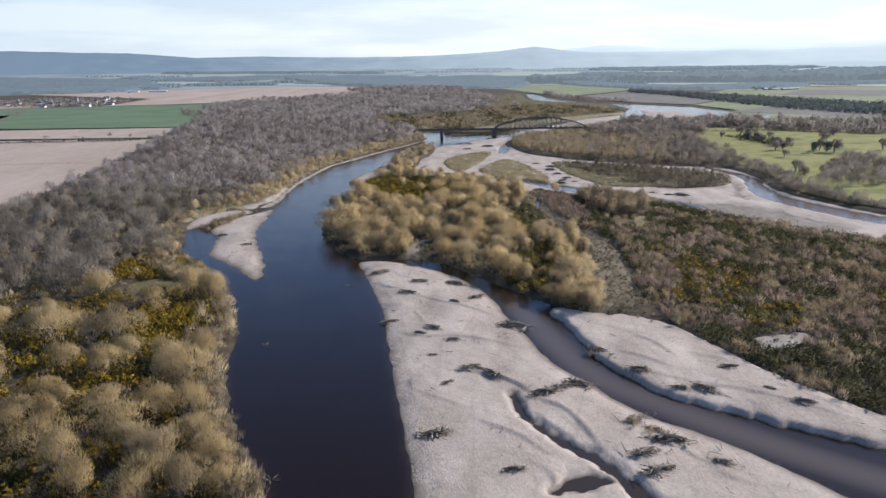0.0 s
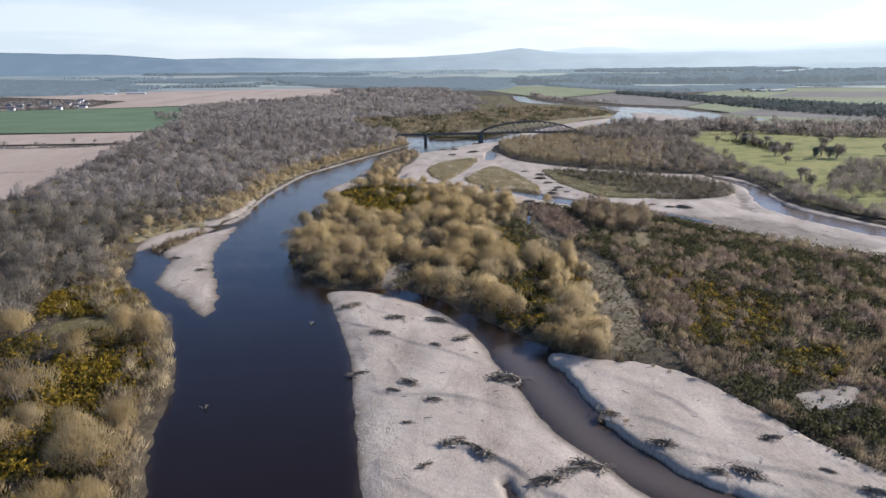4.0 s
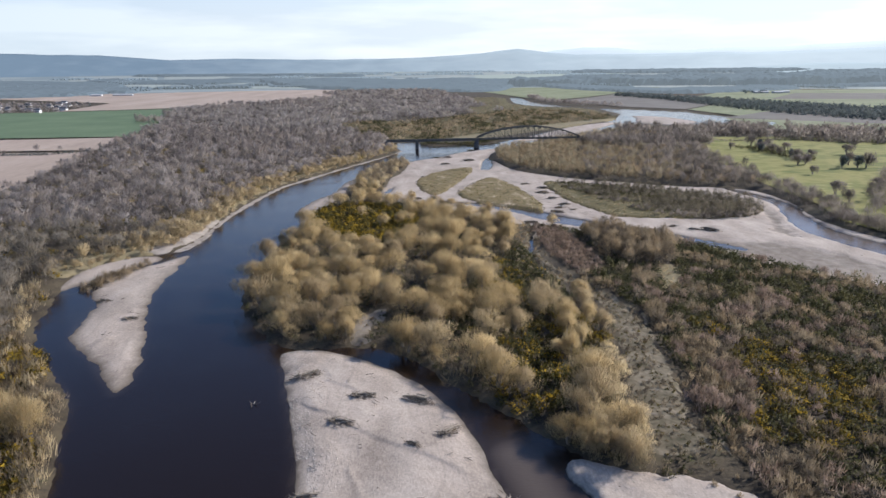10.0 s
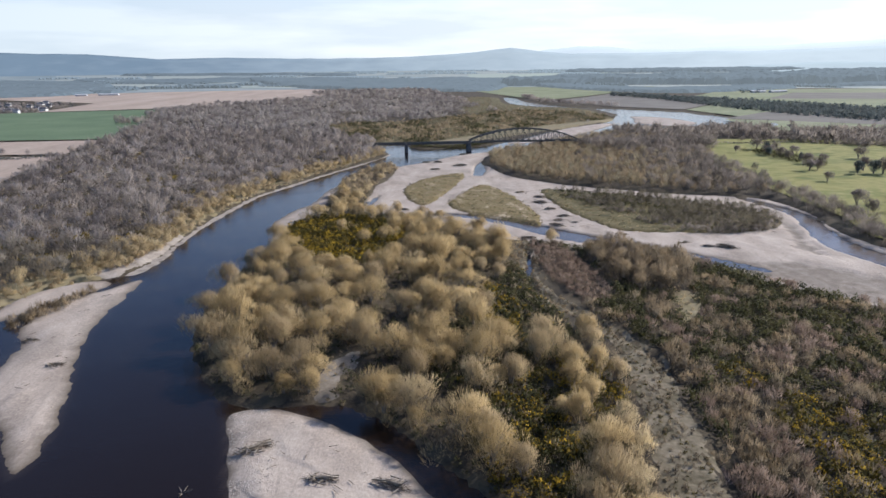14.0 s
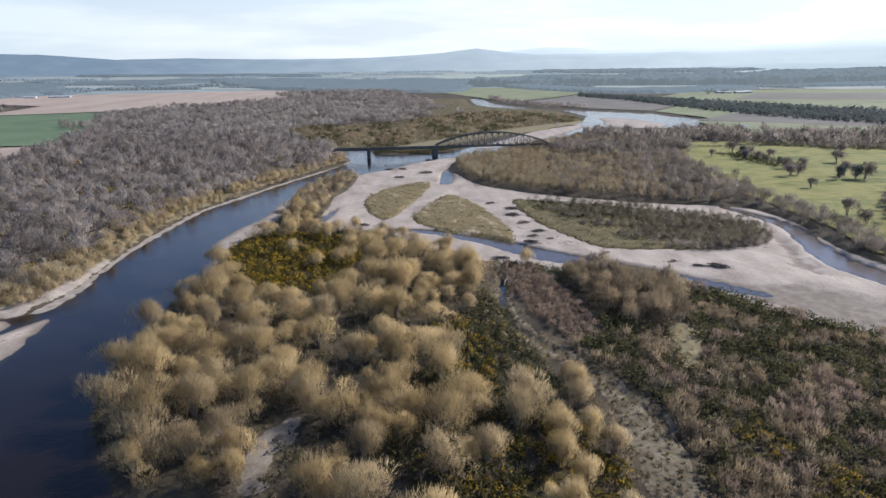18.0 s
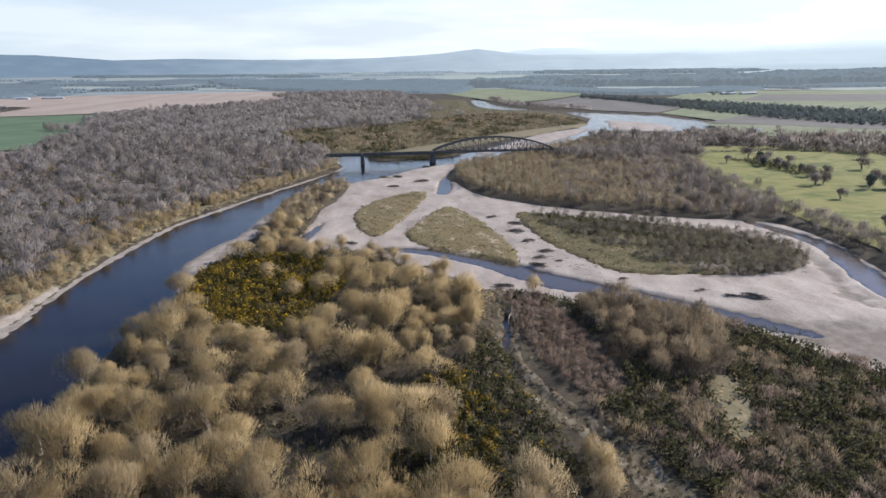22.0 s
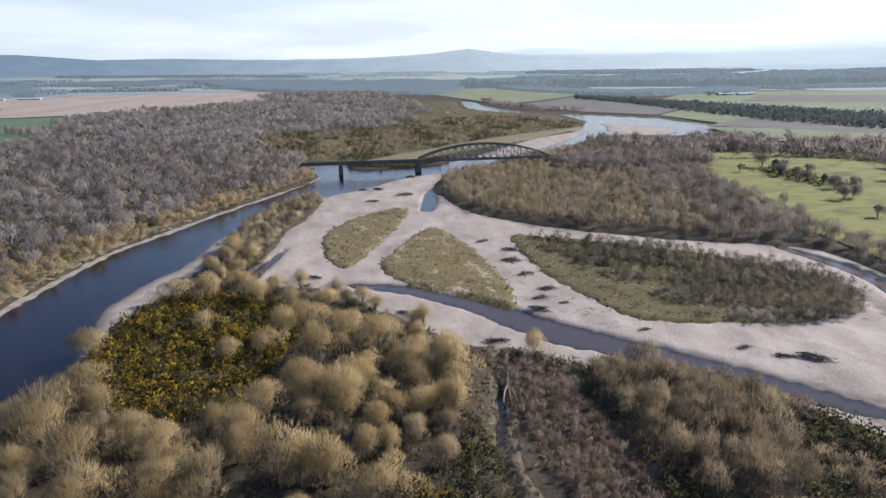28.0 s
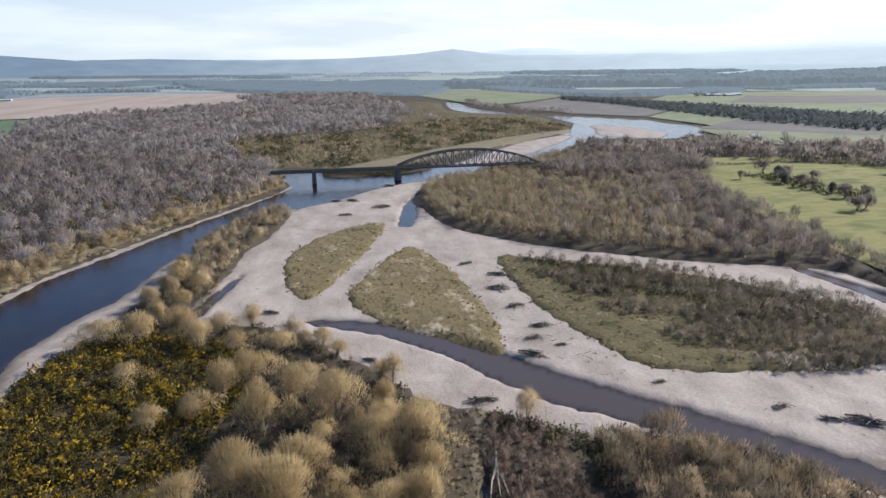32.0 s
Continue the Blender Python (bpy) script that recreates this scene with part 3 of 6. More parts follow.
def scarp(X, Y, line, high):
    """A low step that a flood cut along a line: sharp on the near side, sloping away behind."""
    best, side, along = np.full(np.shape(X), 1e9), np.zeros(np.shape(X)), np.zeros(np.shape(X))
    for i, ((x0, y0), (x1, y1)) in enumerate(zip(line[:-1], line[1:])):
        dx, dy = x1 - x0, y1 - y0
        t = np.clip(((X - x0) * dx + (Y - y0) * dy) / (dx * dx + dy * dy + 1e-9), 0, 1)
        d = np.hypot(X - x0 - t * dx, Y - y0 - t * dy)
        near = d < best
        best = np.where(near, d, best)
        side = np.where(near, (X - x0) * -dy + (Y - y0) * dx, side)
        along = np.where(near, (i + t) / (len(line) - 1), along)
    behind = np.where(side > 0, np.exp(-best / 5.0), 0.0) * np.minimum(1, best / 1.1)
    return high * behind * np.clip(4 * along, 0, 1) * np.clip(4 * (1 - along), 0, 1)


def bar_top(X, Y, s, height, loop, seed):
    """The top of a shingle bar: a rising margin, broad swells, and low scarps that the floods cut along the flow."""
    foot = 0.7 if loop is BAR_EAST else 5.0
    z = np.where(s > 0, height * (1 - np.exp(-s / foot)), 0.28 * s)
    relief = 0.15 * wave(X, Y, 34, seed + 1) + 0.09 * np.abs(wave(X * 0.35 + Y * 0.94, X * 0.55 - Y * 0.2, 15, seed + 9)) + 0.012 * wave(X, Y, 4.5, seed + 6)
    way = 0.89 if loop is BAR_EAST else 0.49
    phase = (X * math.cos(way) + Y * math.sin(way)) / 21 + 0.5 * wave(X, Y, 80, seed + 20) + 0.04 * wave(X, Y, 15, seed + 21)
    saw = phase - np.floor(phase)
    saw = np.minimum((1 - saw) ** 1.5, saw * 21 / 1.5)
    relief = relief + (0.22 if loop is BRAID else 0.5) * saw * np.clip(0.05 + 1.1 * wave(X * math.cos(way) + Y * math.sin(way), 0.22 * (Y * math.cos(way) - X * math.sin(way)), 34, seed + 39), 0, 1)
    if loop is BAR_LARGE or loop is BAR_EAST:
        for pts, high in SCARPS:
            relief = relief + scarp(X, Y, smooth_loop(pts, 4, False), high)
    return z + step(1, 7, s) * relief


def shingle(name, loop, height, label, res=1.5, lines=(), depth=0.0, seed=0):
    lo, hi = loop.min(0) - 7, loop.max(0) + 7
    xs, ys = np.arange(lo[0], hi[0], res), np.arange(lo[1], hi[1], res)
    X, Y = np.meshgrid(xs, ys)
    s = sdf(X, Y, loop) + (1.0 if loop is SHORE_WEST else 0.3 if loop is BAR_LARGE else 0.7) * wave(X, Y, 14, seed + 3)
    z = np.maximum(bar_top(X, Y, s, height, loop, seed), -1.6)
    for ln, dp in ((lines, depth), (SCOURS if loop is BAR_LARGE else (), 1.5)):
        if ln:
            z = z - cut(X, Y, ln, dp)
    if loop is BRAID:
        for flat in FLATS:
            low = step(-3, 5, sdf(X, Y, flat) + 1.5 * wave(X, Y, 12, 77))
            z = z * (1 - low) + np.minimum(z, 0.14 + 0.05 * wave(X, Y, 9, 78)) * low
    F = grid_faces(len(xs), len(ys))
    keep = (s.ravel()[F] > -6).any(1)
    F = F[keep]
    used = np.unique(F)
    remap = np.full(X.size, -1)
    remap[used] = np.arange(len(used))
    ob = mesh_object(name, np.stack([X, Y, z], -1).reshape(-1, 3)[used], remap[F], [M_PALESAND if loop is SHORE_WEST else M_GRAVEL], smooth=True)
    return tagged(ob, label, "gravel bar", kind="structure")


BARS = [
    ("gravel_bar", BAR_LARGE, 0.95, "large pale shingle bar strewn with stranded driftwood", 0.5, (), 0.0, 1),
    ("gravel_bar", BAR_SPIT, 0.7, "pale teardrop shingle spit in the dark river", 1.2, (), 0.0, 2),
    ("gravel_bar", BAR_BACK, 0.8, "narrow pale shingle strip behind a side channel", 1.5, (), 0.0, 3),
    ("gravel_bar", BAR_EAST, 1.6, "smooth pale shingle bar below dark scrub", 0.6, (), 0.0, 4),
    ("gravel_shore", SHORE_WEST, 0.22, "thin pale sand and shingle beach under the wooded bank", 1.6, (), 0.0, 5),
    ("gravel_shore", SHORE_ISLAND, 0.45, "low grey shingle shore beside the willows", 1.6, (), 0.0, 6),
    ("gravel_bed", BRAID, 0.8, "wide pale braided shingle bed crossed by shallow channels", 1.15, CHANNELS, 1.55, 7),
    ("gravel_bar", BAR_UPSTREAM, 0.6, "distant pale shingle bar in a silvery river bend", 5, (), 0.0, 8),
    ("gravel_shore", SHORE_UPSTREAM, 0.6, "pale shingle shore beyond the bridge", 5, (), 0.0, 9)]
for args in BARS:
    shingle(*args[:5], lines=args[5], depth=args[6], seed=args[7])

wx, wy = spread([(-150, 1.6), (110, 3), (250, 6), (500, 0)]), spread([(-60, 6), (90, 1.6), (420, 3), (820, 12), (1810, 0)])
WX, WY = np.meshgrid(wx, wy)
ws = land_depth(WX, WY)
for _, loop, *_rest in BARS[:7]:
    b = sdf(WX, WY, loop)
    if loop is BRAID:
        b = np.minimum(b, 4 - 6 * cut(WX, WY, CHANNELS, 1.0))
    ws = np.maximum(ws, b)
F = grid_faces(len(wx), len(wy))
F = F[((land_depth(WX, WY) < 4) | (cut(WX, WY, DITCH, 1.0) > 0)).ravel()[F].any(1)]
used = np.unique(F)
remap = np.full(WX.size, -1)
remap[used] = np.arange(len(used))
wz = np.zeros(WX.size)
river = mesh_object("river", np.stack([WX.ravel(), WY.ravel(), wz], -1)[used], remap[F], [M_WATER], smooth=True)
shallow = river.data.attributes.new("shallow", "FLOAT", "POINT")
d = np.maximum(0, -ws.ravel()[used] + 0.4 * wave(WX, WY, 22, 31).ravel()[used])
back = line_dist(WX.ravel()[used], WY.ravel()[used], smooth_loop([(26, 205), (32, 180), (40, 155), (52, 140), (75, 118), (110, 90), (150, 50)], 4, False))
braids = np.maximum(0.68 * cut(WX.ravel()[used], WY.ravel()[used], CHANNELS[:3], 1.0), 0.95 * cut(WX.ravel()[used], WY.ravel()[used], CHANNELS[3:], 1.0)) * (WY.ravel()[used] < 560)
shallow.data.foreach_set("value", np.maximum.reduce([0.5 * np.exp(-d / 0.7), 0.72 * np.exp(-(back / 9.0) ** 2), braids]).astype(np.float32))
tagged(river, "dark peaty river water with fine ripples", "river", kind="structure")


def cover(name, loop, material, label, category="turf", lift=0.12, res=2.0, relief=0.0, seed=0):
    """A skin of other growth on the land, dipping under it along an uneven edge."""
    lo, hi = loop.min(0) - 3, loop.max(0) + 3
    xs, ys = np.arange(lo[0], hi[0] + res, res), np.arange(lo[1], hi[1] + res, res)
    X, Y = np.meshgrid(xs, ys)
    s = sdf(X, Y, loop) + 1.1 * wave(X, Y, 9, seed + 40)
    z = land_z(X, Y) + lift * np.clip(s / 1.5, -3, 1) + relief * step(0, 3, s) * wave(X, Y, 7, seed + 44)
    F = grid_faces(len(xs), len(ys))
    F = F[(s.ravel()[F] > -2.5).any(1)]
    used = np.unique(F)
    remap = np.full(X.size, -1)
    remap[used] = np.arange(len(used))
    ob = mesh_object(name, np.stack([X, Y, z], -1).reshape(-1, 3)[used], remap[F], [material], smooth=True)
    return tagged(ob, label, category, kind="structure")


def height_at(X, Y):
    """The top of land or shingle at places of the plan."""
    X, Y = np.atleast_1d(np.asarray(X, float)), np.atleast_1d(np.asarray(Y, float))
    z = land_z(X, Y)
    for name, loop, h, _w, _res, _ln, _dp, seed in BARS:
        s = sdf(X, Y, loop)
        b = bar_top(X, Y, s, h, loop, seed)
        if loop is BRAID:
            b = b - cut(X, Y, CHANNELS, 1.55)
        z = np.maximum(z, b)
    return z


# ---- plants ----
def unit(v):
    return v / (np.linalg.norm(v, axis=-1, keepdims=True) + 1e-9)


def slivers(base, tip, width, r, out=None):
    """One thin tapered blade from each base to its tip, its face towards out."""
    out = r.normal(size=base.shape) if out is None else out + 0.25 * r.normal(size=base.shape)
    side = unit(np.cross(tip - base, out))
    w = np.asarray(width)[:, None] * side / 2
    return np.stack([base - w, base + w, tip], 1)


def dome_twigs(r, n, radius, height, low, lumps, length, width, lift=0.8, ragged=0.0, lean=0.8, scales=0.0):
    """Twigs that stand out of a crown made of several soft domes: blades, and the way out of the dome at each."""
    c = r.normal(size=(lumps, 3)) * np.array([0.44, 0.44, 0.14]) * radius
    rr = radius * r.uniform(0.32, 0.58, lumps)
    c[0, :2], rr[0] = 0, radius * 0.62
    vert = (height - low) * 0.5 / radius * 1.35
    c[:, 2] += height - rr * vert - length * 0.55 - np.hypot(c[:, 0], c[:, 1]) * 0.5
    share = rr ** 2 / (rr ** 2).sum()
    k = r.choice(lumps, n, p=share)
    u = unit(r.normal(size=(n, 3)))
    u[:, 2] = np.where(r.rand(n) < 0.5, np.abs(u[:, 2]), u[:, 2])
    q = r.uniform(0.22, 1.0, n) ** 0.33 * (1 + ragged * r.normal(size=n))
    p = c[k] + u * (rr[k] * q)[:, None] * np.array([1, 1, vert])
    p[:, 2] = np.maximum(p[:, 2], low * r.uniform(0.4, 1.4, n))
    way = unit(u * np.array([0.5, 0.5, 0.3]) + np.array([0, 0, lift]) + r.normal(size=(n, 3)) * 0.2)
    if scales:   # broad sprays that lie on the dome
        flat = unit(np.cross(u, r.normal(size=(n, 3))))
        way = unit(way * (1 - scales) + (flat + 0.35 * u) * scales)
    tip = p + way * (length * r.uniform(0.6, 1.3, n))[:, None]
    outward = unit(p - np.array([0, 0, low * 0.5]) + u * radius * 0.6)
    return slivers(p, tip, width * r.uniform(0.6, 1.4, n), r, outward), unit(outward * 0.85 + np.array([0, 0, lean * 0.8]))


def limb_tris(points, radii, sides=5):
    """A tapered limb along points, as triangles."""
    P = np.asarray(points, float)
    rings = []
    for i, p in enumerate(P):
        d = unit(P[min(i + 1, len(P) - 1)] - P[max(i - 1, 0)])
        a = unit(np.cross(d, [0.31, 0.9, 0.2]))
        b = np.cross(d, a)
        t = np.arange(sides) * 2 * math.pi / sides
        rings.append(p + radii[i] * (np.cos(t)[:, None] * a + np.sin(t)[:, None] * b))
    T = []
    for A, B in zip(rings[:-1], rings[1:]):
        A2, B2 = np.roll(A, -1, 0), np.roll(B, -1, 0)
        T += [np.stack([A, A2, B2], 1), np.stack([A, B2, B], 1)]
    return np.concatenate(T)


def stems(r, count, height, spread_by, thick, sides=5):
    T = []
    for i in range(count):
        a = r.uniform(0, 2 * math.pi)
        out = np.array([math.cos(a), math.sin(a), 0])
        s = spread_by * r.uniform(0.3, 1.0)
        h = height * r.uniform(0.75, 1.0)
        mid_p = out * s * 0.4 + np.array([0, 0, h * 0.5])
        end = out * s + np.array([0, 0, h])
        T.append(limb_tris([out * thick, mid_p, end], [thick, thick * 0.65, thick * 0.15], sides))
        for _ in range(2):
            b = mid_p + (end - mid_p) * r.uniform(0, 0.6)
            T.append(limb_tris([b, b + np.array([r.normal() * 0.8, r.normal() * 0.8, h * 0.25])], [thick * 0.4, thick * 0.08], 3))
    return np.concatenate(T)


def tri_object(name, T, material, parent=None, label="", N=None):
    V = T.reshape(-1, 3)
    return mesh_object(name, V, np.arange(len(V)).reshape(-1, 3), [material], parent=parent, label=label, normals=None if N is None else np.repeat(N, 3, 0))


def tree(kind, seed, radius, height, material, n, length, width, lumps, label, category, low=0.18, count=5, lift=0.8, ragged=0.0):
    r = np.random.RandomState(seed)
    ob = new(kind)
    tri_object("trunk", stems(r, count, height * 0.72, radius * 0.6, 0.05 * radius + 0.02), M_BARK, ob)
    T, N = dome_twigs(r, n, radius, height, height * low, lumps, length, width, lift, ragged)
    tri_object("crown", T, material, ob, N=N)
    return tagged(ob, label, category)


def points_in(loop, gap, seed, holes=(), only=None):
    """Places in a loop, no two nearer than about the gap."""
    r = np.random.RandomState(seed)
    lo, hi = loop.min(0), loop.max(0)
    xs, ys = np.arange(lo[0], hi[0], gap), np.arange(lo[1], hi[1], gap * 0.87)
    X, Y = np.meshgrid(xs, ys)
    X = X + (np.arange(len(ys)) % 2)[:, None] * gap / 2
    P = np.stack([X.ravel(), Y.ravel()], 1) + r.uniform(-0.36, 0.36, (X.size, 2)) * gap
    P = P[inside(P[:, 0], P[:, 1], loop)]
    for h in holes:
        P = P[~inside(P[:, 0], P[:, 1], h)]
    if only is not None:
        P = P[only(P[:, 0], P[:, 1], r)]
    return P


def thicket(name, sets, mats, P, size, seed, label, category, rise=None, squash_range=(0.85, 1.2)):
    """Many plants from a few patterns, joined. sets: a list of (triangles, outward ways, material index per triangle)."""
    r = np.random.RandomState(seed)
    T, M, W, tones = [], [], [], []
    z = height_at(P[:, 0], P[:, 1]) if rise is None else np.full(len(P), rise)
    for (x, y), h in zip(P, z):
        tris, ways, mi = sets[r.randint(len(sets))]
        a, s, k = r.uniform(0, 2 * math.pi), r.uniform(*size), r.uniform(*squash_range)
        R = np.array([[math.cos(a), -math.sin(a), 0], [math.sin(a), math.cos(a), 0], [0, 0, 1]])
        T.append((tris * np.array([s, s, s * k])) @ R.T + np.array([x, y, h - 0.05]))
        W.append(ways @ R.T)
        M.append(mi)
        tones.append(np.full(len(mi), r.rand()))
    T, M, W = np.concatenate(T), np.concatenate(M), np.concatenate(W)
    V = T.reshape(-1, 3)
    ob = mesh_object(name, V, np.arange(len(V)).reshape(-1, 3), mats, M, normals=np.repeat(W, 3, 0))
    tone = ob.data.attributes.new("tone", "FLOAT", "POINT")
    tone.data.foreach_set("value", np.repeat(np.concatenate(tones), 3).astype(np.float32))
    return tagged(ob, label, category, kind="stuff")


def woods_set(seed, n, radius, height, length, width, lumps=4, low=0.3, lift=0.8, trunk=0.14, ragged=0.12, scales=0.0):
    r = np.random.RandomState(seed)
    tr = limb_tris([(0, 0, 0), (r.normal() * 0.2, r.normal() * 0.2, height * 0.6)], [trunk, trunk * 0.4], 3)
    cr, ways = dome_twigs(r, n, radius, height, height * low, lumps, length, width, lift, ragged, 1.1, scales)
    flat = unit(tr.mean(1) * np.array([1, 1, 0]) + np.array([0.01, 0, 0.05]))
    return np.concatenate([tr, cr]), np.concatenate([flat, ways]), np.r_[np.ones(len(tr), int), np.zeros(len(cr), int)]


def bush_set(seed, n, radius, height, bloom):
    """A gorse bush: short stiff tufts, a share of them in bloom near the top."""
    r = np.random.RandomState(seed)
    u = unit(r.normal(size=(n, 3)))
    u[:, 2] = np.abs(u[:, 2])
    lump = 1 + 0.25 * np.sin(3 * np.arctan2(u[:, 1], u[:, 0]) + seed) + 0.2 * r.normal(size=n)
    p = u * np.array([radius, radius, height]) * (lump * r.uniform(0.72, 1.0, n))[:, None]
    way = unit(u + r.normal(size=(n, 3)) * 0.6 + np.array([0, 0, 0.3]))
    T = slivers(p, p + way * r.uniform(0.28, 0.5, n)[:, None], r.uniform(0.26, 0.5, n), r, u)
    top = u[:, 2] + 0.35 * np.sin(2.0 * p[:, 0] + seed) * np.sin(2.3 * p[:, 1] + 2 * seed)
    return T, unit(u * 0.9 + 0.2 * r.normal(size=(n, 3)) + np.array([0, 0, 0.45])), ((top > 1.0 - bloom * 0.75) & (r.rand(n) < 0.9) & (bloom > 0)).astype(int)


def loop_of(*pts):
    return smooth_loop(pts, 5)


GORSE_MAIN = loop_of((-56, 446), (-40, 464), (-18, 462), (3, 440), (1, 402), (-8, 374), (-36, 380), (-52, 408))
GORSE_STRIP = loop_of((18, 300), (34, 330), (42, 352), (50, 372), (53, 350), (54, 325), (58, 302), (50, 285), (40, 258), (52, 225), (40, 218), (24, 245), (14, 275))
CLEARING = loop_of((-15, 280), (-9, 288), (-6, 287), (-9, 275), (-11, 266), (-13, 262), (-16, 268))
TRACK = loop_of((68, 203), (67, 213), (69, 227), (72, 241), (74, 254), (76, 270), (76, 286), (71, 303), (60, 332), (56.5, 350), (58.5, 376), (62, 404), (59.5, 405), (55.5, 376), (53, 348), (56, 327), (65, 301),
                (68, 287), (66, 270), (63, 252), (60, 236), (57, 224), (54, 213), (55, 202))
BLOOM_PATCHES = [loop_of((92, 252), (104, 257), (110, 251), (116, 242), (122, 233), (100, 203), (80, 205), (89, 225), (92, 241)), loop_of((93, 275), (100, 273), (98, 262), (87, 260)),
                 loop_of((102, 197), (119, 200), (110, 182), (96, 182)), loop_of((150, 150), (140, 190), (160, 210), (200, 180), (190, 140))]
DARK_PATCHES = [loop_of((121, 353), (149, 368), (170, 337), (200, 290), (150, 265), (131, 280), (127, 298), (104, 284), (99, 300)), loop_of((77, 342), (90, 334), (82, 306), (69, 302), (70, 317)),
                loop_of((78, 175), (90, 166), (118, 170), (140, 120), (110, 118), (92, 140), (82, 158)), loop_of((80, 176), (86, 190), (100, 196), (102, 180), (92, 172))]
STEM_PATCHES = [loop_of((66, 192), (70, 202), (96, 201), (86, 191), (79, 183), (72, 182)), loop_of((108, 193), (123, 196), (115, 178), (98, 176)), loop_of((76, 250), (90, 262), (92, 236), (86, 215), (76, 215)),
                loop_of((106, 283), (126, 296), (130, 282), (112, 272))]
SAND_SPOT = loop_of((94, 175), (109, 177), (104, 169), (92, 167))
BRAMBLE = loop_of((62, 400), (74, 398), (78, 372), (80, 340), (74, 322), (64, 336), (61, 360))
GREY_CLUMP = loop_of((84, 384), (104, 382), (116, 362), (112, 338), (96, 330), (86, 345), (82, 365))
TURF = loop_of((103, 332), (108, 333), (106, 320), (100, 305), (95, 303), (97, 316))
WILLOW_LAND = loop_of((-36, 266), (-52, 288), (-58, 310), (-61, 340), (-59, 375), (-54, 410), (-42, 500), (-34, 560), (-22, 560), (-20, 500), (-14, 472), (4, 466), (24, 446), (36, 430), (46, 414),
                      (50, 370), (46, 340), (52, 320), (62, 300), (66, 275), (66, 235), (72, 205), (56, 194), (44, 201), (34, 212), (24, 225), (13, 239), (0, 256), (-12, 262))
EAST_SCRUB = loop_of((84, 390), (106, 386), (130, 367), (147, 336), (164, 317), (181, 297), (235, 243), (318, 188), (380, 100), (300, 64), (190, 84), (126, 107), (100, 132), (90, 146),
                     (80, 166), (73, 184), (70, 203), (71, 215), (74, 238), (77, 262), (78, 290), (66, 322), (76, 325), (82, 340), (80, 372))

WILLOW_WORDS = "round tan-gold leafless willow with fine upright twigs"
OLD_WORDS = "grey-tan leafless willow with loose upright twigs"
willows = [   # each about 4 m in radius
    tree("willow_tree", 11, 4.0, 7.0, M_WILLOW, 2900, 0.98, 0.058, 12, WILLOW_WORDS, "tree", low=0.05, lift=0.92),
    tree("willow_tree", 12, 4.0, 6.4, M_WILLOW, 2900, 0.92, 0.058, 16, WILLOW_WORDS, "tree", low=0.05, lift=0.84),
    tree("willow_tree", 13, 4.0, 7.6, M_WILLOW, 2900, 1.05, 0.058, 10, WILLOW_WORDS, "tree", low=0.05, lift=1.0),
    tree("willow_tree", 14, 4.0, 7.8, M_WILLOW_OLD, 2700, 1.08, 0.058, 12, OLD_WORDS, "tree", low=0.06, lift=1.15, ragged=0.06),
    tree("willow_tree", 15, 4.0, 7.2, M_WILLOW_OLD, 2700, 1.0, 0.058, 16, OLD_WORDS, "tree", low=0.06, lift=1.05, ragged=0.06)]


def plant(kinds, places, group, seed, grow=1.0):
    r = np.random.RandomState(seed)
    places = [p for p in places if not (p[0] > 62 and p[1] < 262) and not inside(np.array([p[0]]), np.array([p[1]]), TRACK)[0]]
    z = height_at([p[0] for p in places], [p[1] for p in places])
    for (x, y, size), h in zip(places, z):
        k = kinds[r.randint(len(kinds))]
        s = size * grow / 4.0
        tall = s ** 0.7 * r.uniform(0.92, 1.2)
        wide = r.uniform(0.85, 1.4)
        m = Matrix.Translation((x, y, h - 0.1)) @ Matrix.Rotation(r.uniform(0, 6.28), 4, "Z") @ Matrix.Diagonal((s * wide, s / wide ** 0.6, tall, 1))
        copy_thing(k, m)["group"] = group


# larger willows: place and radius of the crown, shore by shore
NORTH_POINT = [(38, 208, 4.1), (49, 209, 5.0), (42, 213, 5), (47, 220, 6), (31, 228, 4.5), (25, 232, 6.2), (49, 233, 6), (20, 244, 6.8), (9, 256, 6.0), (0, 259, 4.4), (25, 263, 5.1), (34, 266, 4.0), (30, 266, 3.5), (9, 270, 4.1), (51, 271, 4.3), (-28, 274, 5.7), (-37, 277, 6.6), (16, 277, 3.7), (-22, 277, 5.1), (52, 278, 3.2), (27, 278, 6.2), (43, 279, 5.0), (35, 284, 3.2), (4, 285, 6.6), (21, 285, 3.9), (59, 286, 4.0), (47, 286, 6.0), (31, 287, 6.2), (15, 288, 6.5), (50, 289, 3.4), (-39, 291, 6.6), (-31, 291, 5.6)]
MIDDLE = [(-49, 293, 7.3), (10, 294, 4.1), (15, 296, 5.5), (-19, 297, 5.6), (-5, 298, 4.9), (-12, 303, 5.7), (28, 303, 6.6), (-30, 305, 4.5), (-46, 308, 7.0), (-14, 312, 4.6), (-55, 315, 6.8), (32, 318, 3.9), (15, 318, 5.4), (23, 319, 6.2), (-34, 320, 5.7), (-21, 320, 6.4), (-28, 325, 5.7), (-40, 326, 5.0), (-6, 328, 5.7), (-48, 336, 5.3), (28, 342, 5.2), (-27, 344, 4.9), (-58, 344, 5.6), (-6, 346, 5.3), (-15, 347, 5.4), (17, 347, 6.5), (9, 353, 6.4), (-34, 358, 6.2), (-19, 359, 4.7), (-2, 362, 6.6), (38, 370, 4.6), (-46, 370, 7.2)]
